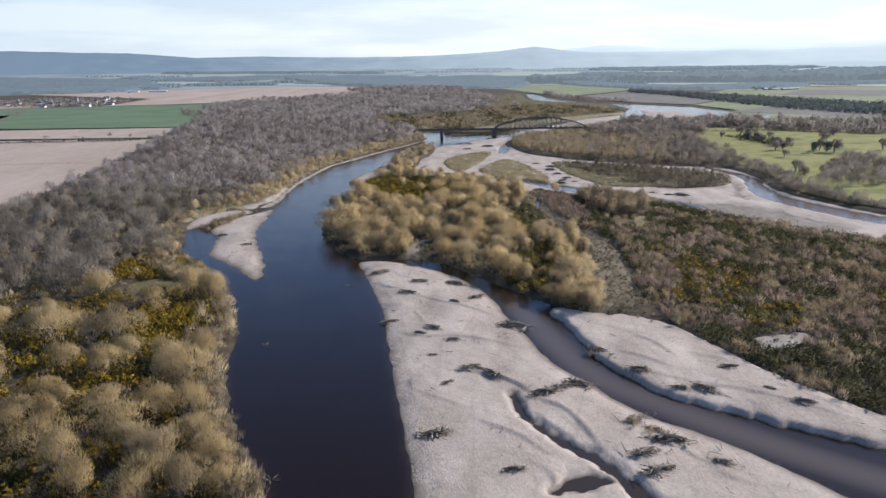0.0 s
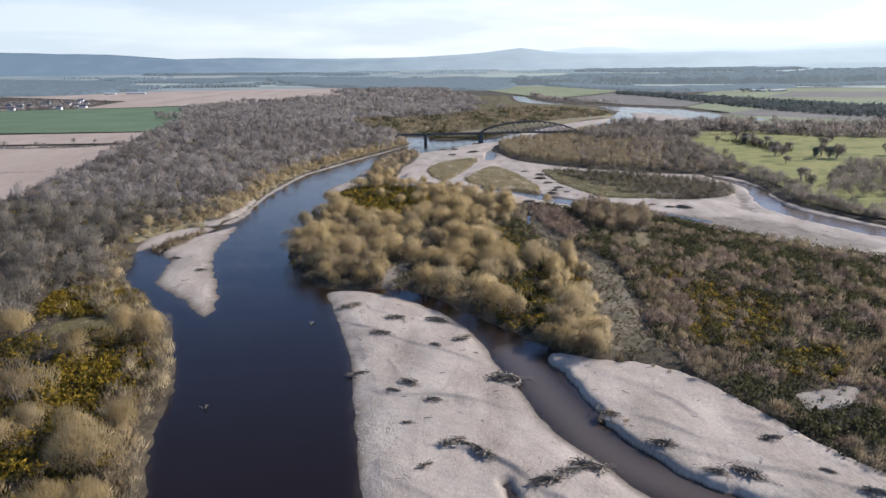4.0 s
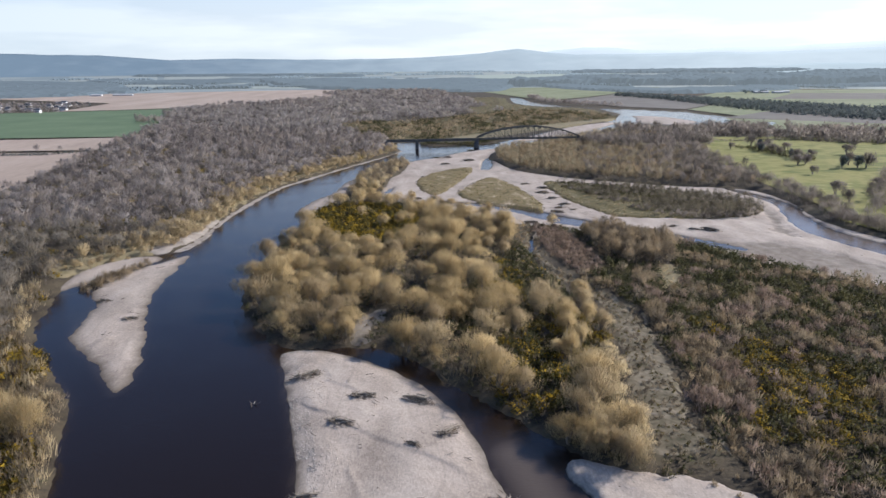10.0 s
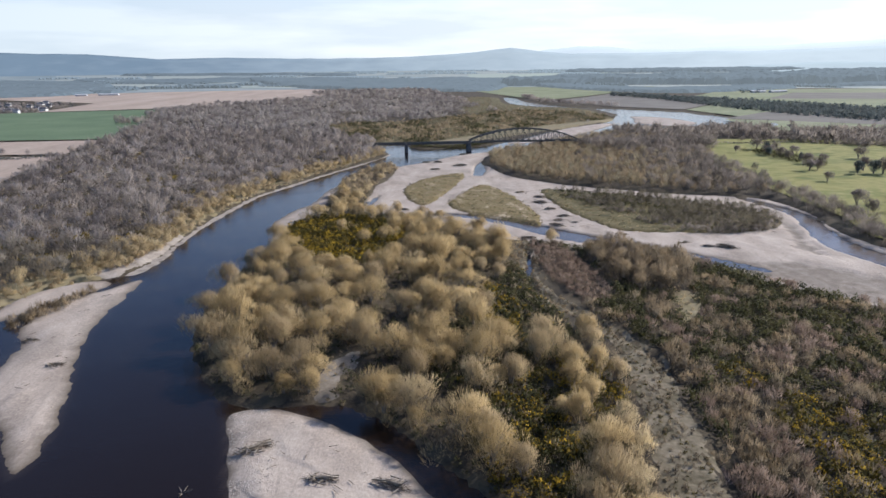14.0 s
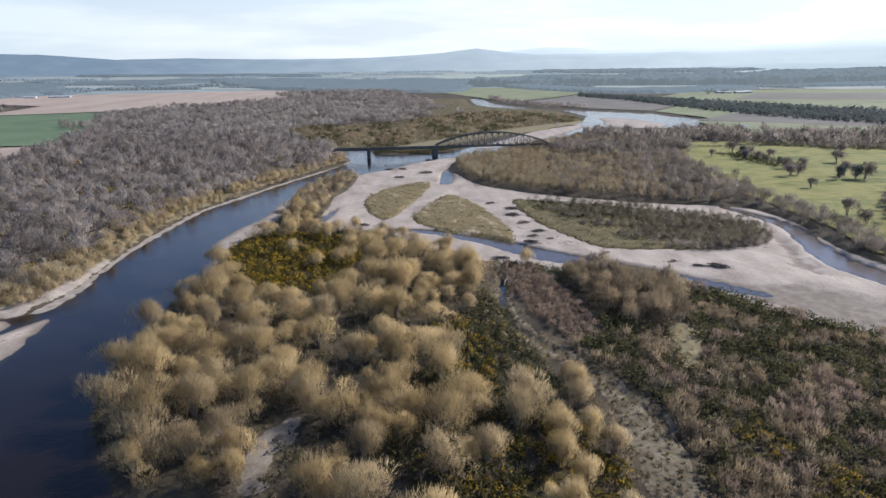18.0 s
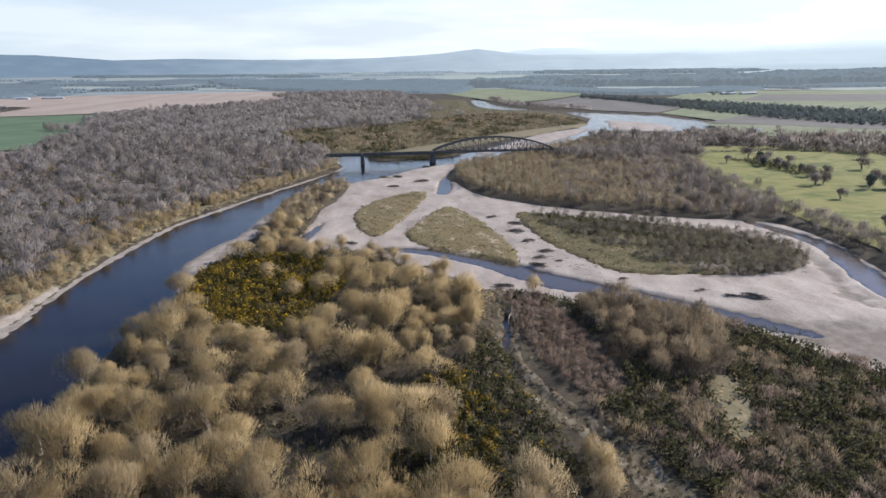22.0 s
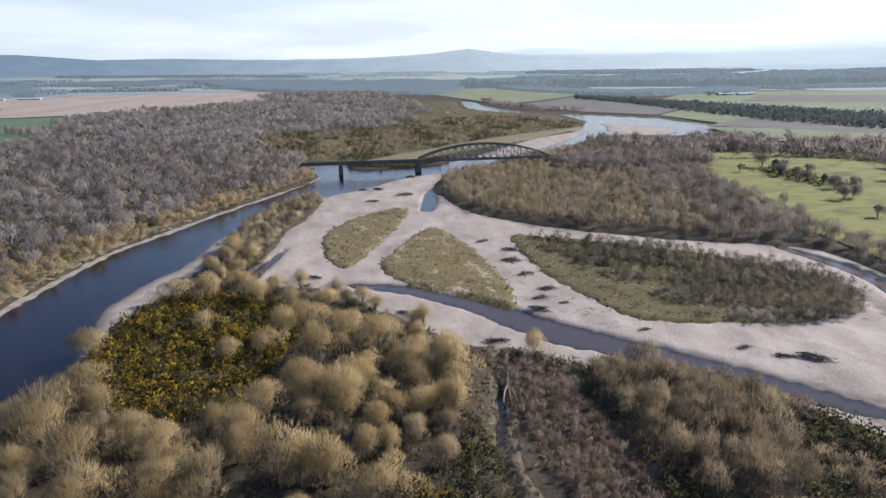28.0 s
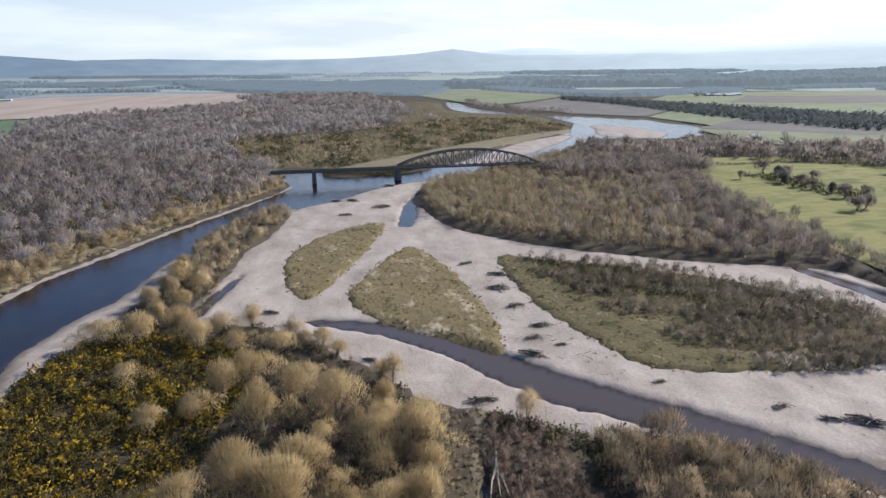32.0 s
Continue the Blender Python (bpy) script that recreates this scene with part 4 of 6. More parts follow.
SOUTH_END = [(45, 370, 5.0), (19, 372, 5.3), (-54, 374, 5.8), (0, 375, 5.6), (18, 376, 6.3), (12, 379, 5.0), (47, 380, 5.0), (38, 382, 5.0), (21, 385, 6.1), (8, 385, 5.8), (46, 389, 6.5), (37, 390, 6.0), (-46, 390, 5.6), (25, 397, 3.4), (47, 398, 4.8), (33, 398, 3.4), (38, 399, 5.5), (72, 402, 3.6), (11, 404, 6.2), (28, 406, 6.9), (-14, 407, 3.8), (-4, 411, 4.2), (18, 415, 6.5), (-55, 416, 6.0), (26, 417, 4.6), (-1, 421, 5.4), (5, 427, 6.5), (-27, 432, 3.4), (-2, 449, 4.5), (-14, 453, 5.5), (-32, 459, 5.0), (-44, 460, 5.2)]
WEST_BANK = [(-119, 178, 8.1), (-98, 177, 6.7), (-89, 165, 4.5), (-118, 189, 3.6), (-104, 160, 4.1), (-99, 142, 4.2), (-92, 139, 3.2), (-80, 134, 5.4), (-97, 130, 4.8), (-87, 120, 6.2), (-95, 112, 4.4), (-90, 155, 5.2), (-71, 124, 6.0), (-65, 117, 5.4), (-78, 113, 4.9), (-71, 106, 4.0), (-58, 104, 5.1), (-75, 159, 5.1), (-66, 148, 6.4), (-68, 134, 4.4), (-60, 133, 5.0), (-53, 121, 5.2), (-58, 113, 5.5), (-48, 114, 4.6), (-50, 104, 5.0), (-43, 106, 4.0), (-72, 178, 4.8), (-67, 164, 4.6), (-82, 213, 5.4), (-91, 217, 5.5), (-125, 219, 6.0), (-99, 206, 5.3)]
gold, mixed = willows[:3], willows[:3] + willows
plant(mixed, NORTH_POINT + MIDDLE, "willows on the island", 5, 1.06)
plant(gold, SOUTH_END, "willows on the island", 6, 1.0)
BANK_GORSE = [loop_of((-91, 172), (-102, 193), (-94, 200), (-79, 212), (-74, 196), (-71, 177), (-72, 167), (-78, 161)), loop_of((-130, 240), (-129, 259), (-115, 266), (-96, 246), (-104, 235)), loop_of((-94, 151), (-85, 155), (-80, 146), (-88, 141))]
LAWN = loop_of((-116, 232), (-97, 238), (-92, 229), (-97, 223), (-118, 222))
plant(gold + mixed, [p for p in WEST_BANK if not any(inside(np.array([p[0]]), np.array([p[1]]), g)[0] for g in BANK_GORSE + [LAWN])], "willows on the west bank", 7)


def clear_of(P, places, gap):
    """Those of P that stand at least gap times the radius off the given crowns."""
    Q = np.array(places, float)
    d = np.hypot(P[:, :1] - Q[None, :, 0], P[:, 1:] - Q[None, :, 1]) / Q[None, :, 2]
    return P[d.min(1) > gap]


WEST_WILLOWS = loop_of((-42, 90), (-44, 108), (-56, 132), (-66, 160), (-71, 188), (-80, 212), (-92, 232), (-112, 226), (-140, 204), (-190, 200), (-200, 150), (-150, 90), (-80, 80))
r0 = np.random.RandomState(8)
fill = clear_of(points_in(WILLOW_LAND, 5.6, 21, [GORSE_MAIN, CLEARING, GORSE_STRIP, TRACK]), NORTH_POINT + MIDDLE + SOUTH_END, 0.8)
plant(mixed, [(x, y, r0.uniform(2.8, 4.6)) for x, y in fill[r0.permutation(len(fill))[:110]]], "willows on the island", 8)
fill_west = clear_of(points_in(WEST_WILLOWS, 8.0, 23, BANK_GORSE + [LAWN]), WEST_BANK, 1.0)
plant(mixed, [(x, y, r0.uniform(2.4, 4.6)) for x, y in fill_west[r0.permutation(len(fill_west))[:26]]], "willows on the west bank", 9)
for k, ob in enumerate(willows):   # the patterns themselves stand among the others
    x, y = ((-142, 190), (-150, 172), (-135, 160), (-160, 185), (-130, 196))[k]
    ob.matrix_basis = Matrix.Translation((x, y, height_at(x, y)[0] - 0.1))

# gorse and scrub
gorse = [bush_set(40 + i, 70, 1.2, 1.3, b) for i, b in enumerate((0.0, 0.0, 0.3, 1.2, 0.95, 0.15))]
dark_gorse = [bush_set(50 + i, 50, 1.3, 1.4, b) for i, b in enumerate((0.0, 0.0, 0.0, 0.0, 0.0, 0.0))]
thicket("gorse_thicket", gorse, [M_GORSE, M_BLOOM], points_in(GORSE_MAIN, 2.8, 31), (0.8, 1.8), 1, "dense dark green gorse full of yellow bloom", "gorse")
thicket("gorse_thicket", dark_gorse + gorse[1:3], [M_GORSE_DARK, M_BLOOM], points_in(GORSE_STRIP, 2.5, 32), (0.8, 1.5), 2, "dark green gorse with scattered yellow bloom", "gorse")
thicket("gorse_thicket", gorse, [M_GORSE, M_BLOOM], points_in(WEST_WILLOWS, 3.0, 33, [LAWN], lambda x, y, r: wave(x, y, 30, 14) + r.uniform(-0.4, 0.4, len(x)) > -0.6), (1.0, 1.9), 3, "yellow-flowered gorse between willows on the bank", "gorse")
for k, g in enumerate(BANK_GORSE):
    thicket("gorse_thicket", gorse[2:5] if k != 1 else gorse[3:5], [M_GORSE, M_BLOOM], points_in(g, 2.3, 230 + k), (0.9, 1.8), 230 + k, "olive gorse in yellow bloom on the river bank", "gorse")
thicket("gorse_thicket", gorse, [M_GORSE, M_BLOOM], points_in(loop_of((-132, 246), (-104, 249), (-106, 262), (-131, 264)), 2.3, 34), (0.8, 1.4), 4, "bright yellow gorse patch at the wood's edge", "gorse")
thicket("gorse_thicket", dark_gorse, [M_GORSE_DARK, M_BLOOM], points_in(WILLOW_LAND, 4.6, 35, [GORSE_MAIN, GORSE_STRIP, CLEARING, TRACK]), (0.6, 1.2), 5, "dark undergrowth of gorse between the willows", "gorse")
for k, spot in enumerate((loop_of((26, 222), (22, 250), (30, 262), (48, 278), (60, 284), (62, 262), (52, 240), (40, 222)), loop_of((30, 300), (26, 330), (36, 345), (44, 320), (40, 300)))):
    thicket("gorse_thicket", gorse, [M_GORSE, M_BLOOM], points_in(spot, 2.6, 130 + k, (), lambda x, y, r: wave(x, y, 15, 17) > -0.4), (0.8, 1.6), 130 + k, "yellow-flowered gorse in brown scrub", "gorse")
shrub = [woods_set(60 + i, 84, 1.5, 2.4, 1.0, 0.11, 4, 0.1, 0.9, 0.05) for i in range(4)]
low_scrub = [woods_set(65 + i, 34, 1.5, 2.0, 0.8, 0.16, 4, 0.05, 0.8, 0.05) for i in range(3)]
tuft = [woods_set(170 + i, 22, 0.6, 0.6, 0.5, 0.16, 3, 0.05, 0.9, 0.02) for i in range(3)]


def in_any(P, loops):
    hit = np.zeros(len(P), bool)
    for p in loops:
        hit |= inside(P[:, 0], P[:, 1], p)
    return hit


SCRUB = points_in(EAST_SCRUB, 2.55, 36, [GREY_CLUMP, TURF, TRACK, SAND_SPOT, BRAMBLE], lambda x, y, r: x < 250)
r5 = np.random.RandomState(36)
kind_of = 0.9 * wave(SCRUB[:, 0], SCRUB[:, 1], 30, 12) + 0.45 * wave(SCRUB[:, 0], SCRUB[:, 1], 12, 13) + r5.uniform(-0.22, 0.22, len(SCRUB)) - 0.04
kind_of += 0.42 * in_any(SCRUB, DARK_PATCHES) - 0.75 * in_any(SCRUB, STEM_PATCHES)
flowering = in_any(SCRUB, BLOOM_PATCHES) & (wave(SCRUB[:, 0], SCRUB[:, 1], 13, 71) + r5.uniform(-0.3, 0.3, len(SCRUB)) > -0.35)
tint = wave(SCRUB[:, 0], SCRUB[:, 1], 26, 47) + r5.uniform(-0.2, 0.2, len(SCRUB))
thin_out = r5.rand(len(SCRUB))
thicket("gorse_thicket", gorse[:4] + dark_gorse[:1], [M_GORSE, M_BLOOM], SCRUB[flowering], (0.8, 1.6), 133, "olive gorse in yellow bloom among scrub", "gorse")
thicket("gorse_thicket", dark_gorse, [M_GORSE_DARK, M_BLOOM], SCRUB[~flowering & (kind_of > 0.02)], (0.8, 1.8), 6, "dark green gorse scrub with few yellow flowers", "gorse")
brown = ~flowering & (kind_of <= 0.02) & (thin_out < 0.85)
for k, (cond, m, words) in enumerate(((tint > 0.28, M_PINK, "pinkish leafless stems between gorse"), ((tint <= 0.28) & (tint > -0.25), M_BROWN, "brown leafless shrubs among gorse"), (tint <= -0.25, M_TANGREY, "tan leafless scrub between gorse"))):
    thicket("shrub_thicket", shrub, [m, M_BARK], SCRUB[brown & cond], (0.7, 1.7), 7 + 100 * k, words, "shrub")
thicket("dead_grass_tufts", tuft, [M_BROWN, M_BARK], SCRUB[~flowering & (kind_of <= -0.2)], (0.9, 2.0), 156, "bleached grass tufts in gaps of the scrub", "grass")
SHORE_GORSE = loop_of((64, 404), (84, 393), (106, 388), (122, 374), (116, 368), (104, 381), (82, 385), (66, 397))
thicket("gorse_thicket", dark_gorse + gorse[:2], [M_GORSE_DARK, M_BLOOM], points_in(SHORE_GORSE, 2.6, 167, (), lambda x, y, r: wave(x, y, 14, 37) > -0.5), (0.7, 1.5), 167, "dark gorse along the shingle shore", "gorse")
ROUGH = loop_of((50, 404), (60, 404), (60, 370), (56, 345), (62, 326), (72, 306), (66, 300), (55, 322), (50, 345), (50, 375))
thicket("dead_grass_tufts", tuft, [M_TANGREY, M_BARK], points_in(ROUGH, 2.0, 168, (), lambda x, y, r: r.rand(len(x)) < 0.7), (0.6, 1.5), 168, "bleached grass beside a ditch", "grass")
thicket("shrub_thicket", low_scrub, [M_BROWN, M_BARK], points_in(ROUGH, 4.0, 169, (), lambda x, y, r: r.rand(len(x)) < 0.6), (0.4, 0.9), 169, "brown bramble beside a ditch", "shrub")
cover("sand_spot", SAND_SPOT, M_PALESAND, "pale sandy spot at the edge of scrub", "bare ground", 0.12, 1.5)
thicket("bramble_thicket", shrub, [M_PINK, M_BARK], points_in(BRAMBLE, 2.0, 38), (0.6, 1.0), 8, "pinkish leafless bramble and dead stems", "shrub")
tallset = [woods_set(70 + i, 620, 3.0, 7.4, 1.2, 0.10, 5, 0.08, 1.2, 0.08) for i in range(3)]
CLUMP = points_in(GREY_CLUMP, 4.4, 39)
for k, m in enumerate((M_BROWN, M_TANGREY)):
    thicket("tall_willow_thicket", tallset, [m, M_BARK], CLUMP[k::2], (0.8, 1.2), 9 + 300 * k, "tall grey-brown leafless willow thicket", "willow")
thicket("tall_willow_thicket", tallset, [M_WILLOW_OLD, M_BARK], points_in(loop_of((40, 203), (50, 198), (54, 203), (53, 212), (56, 226), (59, 243), (56, 250), (48, 235), (42, 222)), 3.6, 40), (0.6, 0.9), 10,
        "straight tan leafless willow poles beside a track", "willow")

BANK_FRINGE = points_in(loop_of((-36, 106), (-49, 128), (-61, 160), (-67, 190), (-76, 212), (-87, 235), (-106, 257), (-122, 280), (-129, 302), (-140, 318), (-134, 270), (-112, 240), (-90, 222), (-80, 190), (-72, 160), (-60, 130), (-44, 104), (-30, 80), (-24, 70)), 2.9, 53)
for k, m in enumerate((M_WILLOW_OLD, M_TANGREY, M_BROWN)):
    thicket("bank_willows", shrub, [m, M_BARK], BANK_FRINGE[k::3], (0.8, 2.0), 30 + 300 * k, "tan willow scrub leaning over the water", "willow")
SPIT_SCRUB = loop_of((-126, 318), (-122, 332), (-114, 346), (-110, 352), (-109, 344), (-113, 330), (-119, 316))
thicket("bank_willows", shrub, [M_TANGREY, M_BARK], points_in(SPIT_SCRUB, 2.4, 153), (0.7, 1.5), 153, "tan scrub between two shingle strips", "willow")
thicket("dead_reed_tussocks", [woods_set(160 + i, 30, 0.7, 0.8, 0.6, 0.14, 3, 0.05, 0.9, 0.02) for i in range(3)], [M_BROWN, M_BARK], points_in(ISLAND, 5.6, 54, [GORSE_MAIN, TRACK], lambda x, y, r: (x < 190) & (y > 150) & (y < 470) & (wave(x, y, 26, 19) > -0.5)), (0.7, 1.6), 31,
        "tufts of bleached dead grass on rough ground", "grass")
cover("lawn", LAWN, M_OLIVETURF, "short olive grass behind bright gorse", "turf", 0.12, 1.5)
cover("clearing", CLEARING, M_SAND, "brown sandy clearing between willows", "bare ground", 0.10, 1.5)
thicket("dead_grass_tufts", [woods_set(165 + i, 26, 0.7, 0.7, 0.55, 0.13, 3, 0.05, 0.9, 0.02) for i in range(3)], [M_BROWN, M_BARK], points_in(TRACK, 1.7, 154, (), lambda x, y, r: wave(x, y, 12, 29) + r.uniform(-0.5, 0.5, len(x)) > -0.25), (0.5, 1.4), 154, "brown grass tufts along a worn track", "grass")
thicket("low_herbs", tuft, [M_GORSE, M_BARK], points_in(TRACK, 2.0, 157, (), lambda x, y, r: wave(x, y, 9, 31) + r.uniform(-0.4, 0.4, len(x)) > 0.0), (0.5, 1.2), 157, "olive turf and moss on a worn track", "herbs")
thicket("low_herbs", tuft, [M_WILLOW_OLD, M_BARK], points_in(loop_of((100, 336), (112, 338), (110, 318), (102, 300), (92, 298), (94, 316)), 2.0, 158, (), lambda x, y, r: r.rand(len(x)) < 0.6), (0.5, 1.3), 158, "bleached grass on a small bank", "herbs")
cover("track", TRACK, M_TRACK, "worn track of dry mud and short turf", "track", 0.10, 1.5)
cover("turf", TURF, M_STRAW, "small sandy bank with thin grass in scrub", "turf", 0.10, 1.5)
cover("islet_turf", ISLET_WEST, M_DRYGRASS, "low islet of dry yellow-brown grass", "turf", 0.25, 1.5, 0.12, 1)
cover("islet_turf", ISLET_EAST, M_DRYGRASS, "low islet of dry yellow-brown grass", "turf", 0.25, 1.5, 0.12, 2)
cover("islet_turf", ISLET_SCRUB, M_OLIVETURF, "mossy olive grass round the scrub of a low islet", "turf", 0.2, 1.8, 0.1, 3)
for k, islet in enumerate((ISLET_WEST, ISLET_EAST, ISLET_SCRUB)):
    thicket("grass_tussocks", tuft, [M_WILLOW_OLD, M_BARK], points_in(islet, 3.0, 55 + k, (), lambda x, y, r: wave(x, y, 17, 23) + r.uniform(-0.4, 0.4, len(x)) > 0.1), (0.5, 1.1), 32 + k, "tussocks of dry yellow grass on a low islet", "grass")

for k, islet in enumerate((ISLET_WEST, ISLET_EAST, ISLET_SCRUB)):
    for j, (m, words) in enumerate(((M_GORSE, "olive moss and low herbs on a grassy islet"), (M_BROWN, "brown dead herbs on a grassy islet"))):
        thicket("low_herbs", tuft, [m, M_BARK], points_in(islet, 2.2, 155 + 2 * k + j, (), lambda x, y, r: wave(x, y, 13, 60 + 3 * j) + r.uniform(-0.3, 0.3, len(x)) > 0.35), (0.5, 1.2), 160 + 2 * k + j, words, "herbs")

thicket("shrub_thicket", low_scrub, [M_BROWN, M_BARK], points_in(WILLOW_LAND, 4.6, 150, [CLEARING, GORSE_MAIN, TRACK]), (0.6, 1.4), 150, "brown bramble undergrowth between the willows", "shrub")
thicket("shrub_thicket", low_scrub, [M_BROWN, M_BARK], points_in(WEST_WILLOWS, 3.8, 151, BANK_GORSE + [LAWN]), (0.6, 1.4), 151, "brown bramble undergrowth between the willows", "shrub")
thicket("gorse_thicket", gorse, [M_GORSE, M_BLOOM], points_in(loop_of((-175, 420), (-160, 440), (-150, 430), (-160, 412)), 2.6, 152), (0.8, 1.5), 152, "yellow gorse in a gap of the wood", "gorse")

# the plain to the west: bare wood down to the river
WOOD_WEST = loop_of((-90, 250), (-112, 268), (-128, 300), (-142, 350), (-118, 385), (-112, 450), (-102, 530), (-70, 620), (-44, 670), (-22, 730), (-30, 800), (-60, 850), (-140, 905), (-300, 960),
                    (-355, 985), (-345, 900), (-330, 800), (-312, 713), (-298, 639), (-275, 542), (-264, 471), (-250, 385), (-248, 300), (-250, 215), (-200, 206), (-150, 208), (-128, 222), (-110, 234))
grey = [woods_set(80 + i, 250, 3.6, h, 1.9, 0.15, 7, 0.12, 1.0, ragged=0.10, scales=0.15) for i, h in enumerate((7.2, 8.4, 9.4, 8.0, 10.2))]
grey_mid = [woods_set(86 + i, 130, 3.7, h, 2.0, 0.26, 6, 0.12, 1.0, ragged=0.10, scales=0.2) for i, h in enumerate((7.4, 8.8, 9.8))]
grey_far = [woods_set(90 + i, 80, 3.9, h, 2.3, 0.44, 6, 0.12, 1.0, ragged=0.10, scales=0.2) for i, h in enumerate((7.4, 8.8, 9.8))]
for lo_y, hi_y, kinds, gap, seed, m in ((0, 400, grey, 6.7, 41, M_NEARWOOD), (400, 640, grey_mid, 7.0, 42, M_GREY), (640, 2000, grey_far, 7.8, 46, M_GREY)):
    thicket("bare_wood", kinds, [m, M_BARK], points_in(WOOD_WEST, gap, seed, BANK_GORSE + [LAWN], lambda x, y, r: (y >= lo_y) & (y < hi_y) & (wave(x, y, 46, 27) + r.uniform(-0.3, 0.3, len(x)) > -0.62) & (land_depth(x, y) > 5)), (0.6, 1.5), seed, "grey-brown leafless riverside wood", "wood", squash_range=(0.6, 0.95))
openings = points_in(WOOD_WEST, 4.6, 49, (), lambda x, y, r: (y < 800) & (wave(x, y, 46, 27) + r.uniform(-0.3, 0.3, len(x)) < -0.42))
thicket("shrub_thicket", low_scrub, [M_WILLOW_OLD, M_BARK], openings[0::2], (1.0, 2.0), 61, "tan scrub in the gaps of the riverside wood", "shrub")
thicket("gorse_thicket", gorse, [M_GORSE, M_BLOOM], openings[1::2], (1.0, 2.2), 62, "olive gorse in the gaps of the riverside wood", "gorse")
BANK_WEST = loop_of((-112, 372), (-106, 410), (-105, 462), (-96, 530), (-66, 614), (-46, 662), (-20, 730), (-30, 740), (-60, 660), (-84, 612), (-116, 530), (-124, 462), (-126, 400), (-150, 350), (-140, 330), (-128, 350))
cover("bank_turf", BANK_WEST, M_STRAW, "dry tan grass along the wooded bank", "turf", 0.15, 2.0, 0.05, 5)
WATERSIDE = smooth_loop([(-113, 376), (-109, 410), (-107, 462), (-98, 529), (-88, 556), (-66, 612), (-44, 660), (-21, 720)], 28, False)
r7 = np.random.RandomState(29)
WATERSIDE = WATERSIDE + r7.uniform(0.2, 3.6, WATERSIDE.shape)
WATERSIDE = WATERSIDE[wave(WATERSIDE[:, 0], WATERSIDE[:, 1], 46, 53) + r7.uniform(-0.4, 0.4, len(WATERSIDE)) > -0.45]
for k, m in enumerate((M_TANGREY, M_WILLOW_OLD)):
    thicket("bank_willows", shrub, [m, M_BARK], WATERSIDE[k::2], (0.6, 1.4), 31 + 300 * k, "tan willow scrub along the water", "willow")
BANK_SAND = loop_of((-112, 366), (-104, 392), (-103.5, 415), (-104, 428), (-107, 426), (-112, 395), (-120, 372))
cover("bank_sand", BANK_SAND, M_PALESAND, "pale flood sand along the wooded bank", "bare ground", 0.32, 1.6, 0.05, 6)
bank_set = [woods_set(190 + i, 230, 2.6, h, 0.9, 0.17, 5, 0.05, 0.9, 0.06) for i, h in enumerate((3.4, 4.4, 5.2))]
thicket("bank_willows", bank_set, [M_WILLOW_OLD, M_BARK], points_in(BANK_WEST, 3.9, 43, (), lambda x, y, r: wave(x, y, 40, 45) + r.uniform(-0.5, 0.5, len(x)) > -0.55), (0.5, 1.5), 13, "tan bank-side willow scrub under the wood", "willow")
SPIT = points_in(loop_of((-44, 574), (-37, 620), (-20, 652), (-6, 636), (-12, 590), (-19, 556), (-24, 520), (-36, 520)), 3.2, 44, (), lambda x, y, r: wave(x, y, 22, 65) > -0.5)
for k, m in enumerate((M_WILLOW_OLD, M_TANGREY, M_BROWN)):
    thicket("bank_willows", shrub, [m, M_BARK], SPIT[k::3], (0.7, 2.2), 14 + 300 * k, "tan willow scrub on a shingle spit", "willow")

# woods east of the bridge pool, scrub islet, tree belt
WOOD_EAST = loop_of((72, 645), (84, 598), (102, 570), (128, 546), (150, 533), (178, 517), (206, 506), (232, 494), (244, 520), (250, 566), (258, 640), (280, 724), (300, 800), (240, 860), (190, 815), (150, 778), (118, 738), (92, 720), (76, 690))
sapling = [woods_set(100 + i, 120, 2.7, h, 1.5, 0.17, 5, 0.06, 1.2, 0.08, scales=0.05) for i, h in enumerate((5.2, 6.0, 6.8, 7.4))]
thicket("willow_wood", sapling, [M_OLIVEWOOD, M_BARK], points_in(WOOD_EAST, 6.0, 45, (), lambda x, y, r: x < 172 + 0.22 * (y - 500) + r.uniform(-62, 62, len(x))), (0.8, 1.25), 15, "dense tan leafless willow wood beside the shingle", "wood")
thicket("willow_wood", sapling, [M_TANGREY, M_BARK], points_in(WOOD_EAST, 6.0, 145, (), lambda x, y, r: x < 172 + 0.22 * (y - 500) + r.uniform(-62, 62, len(x))), (0.8, 1.25), 115, "dense brown leafless willow wood beside the shingle", "wood")
thicket("bare_wood", grey_mid, [M_SHADEWOOD, M_BARK], points_in(loop_of((168, 715), (190, 700), (240, 705), (290, 715), (295, 745), (250, 748), (172, 742)), 5.5, 58), (1.1, 1.4), 35, "tall leafless trees in front of the viaduct", "wood")
thicket("bare_wood", grey, [M_SHADEWOOD, M_BARK], points_in(WOOD_EAST, 6.6, 46, (), lambda x, y, r: x >= 160 + 0.22 * (y - 500) + r.uniform(-62, 62, len(x))), (0.75, 1.15), 16, "dark grey leafless trees along the meadow", "wood")
thicket("bare_wood", grey, [M_SHADEWOOD, M_BARK], points_in(loop_of((218, 395), (226, 440), (230, 490), (246, 500), (240, 440), (232, 395), (246, 350), (236, 350)), 5.5, 47), (0.6, 1.0), 17, "dark grey leafless trees on the meadow bank", "wood")
BANK_EAST = loop_of((221, 406), (230, 366), (246, 332), (296, 290), (304, 298), (258, 342), (240, 372), (232, 408))
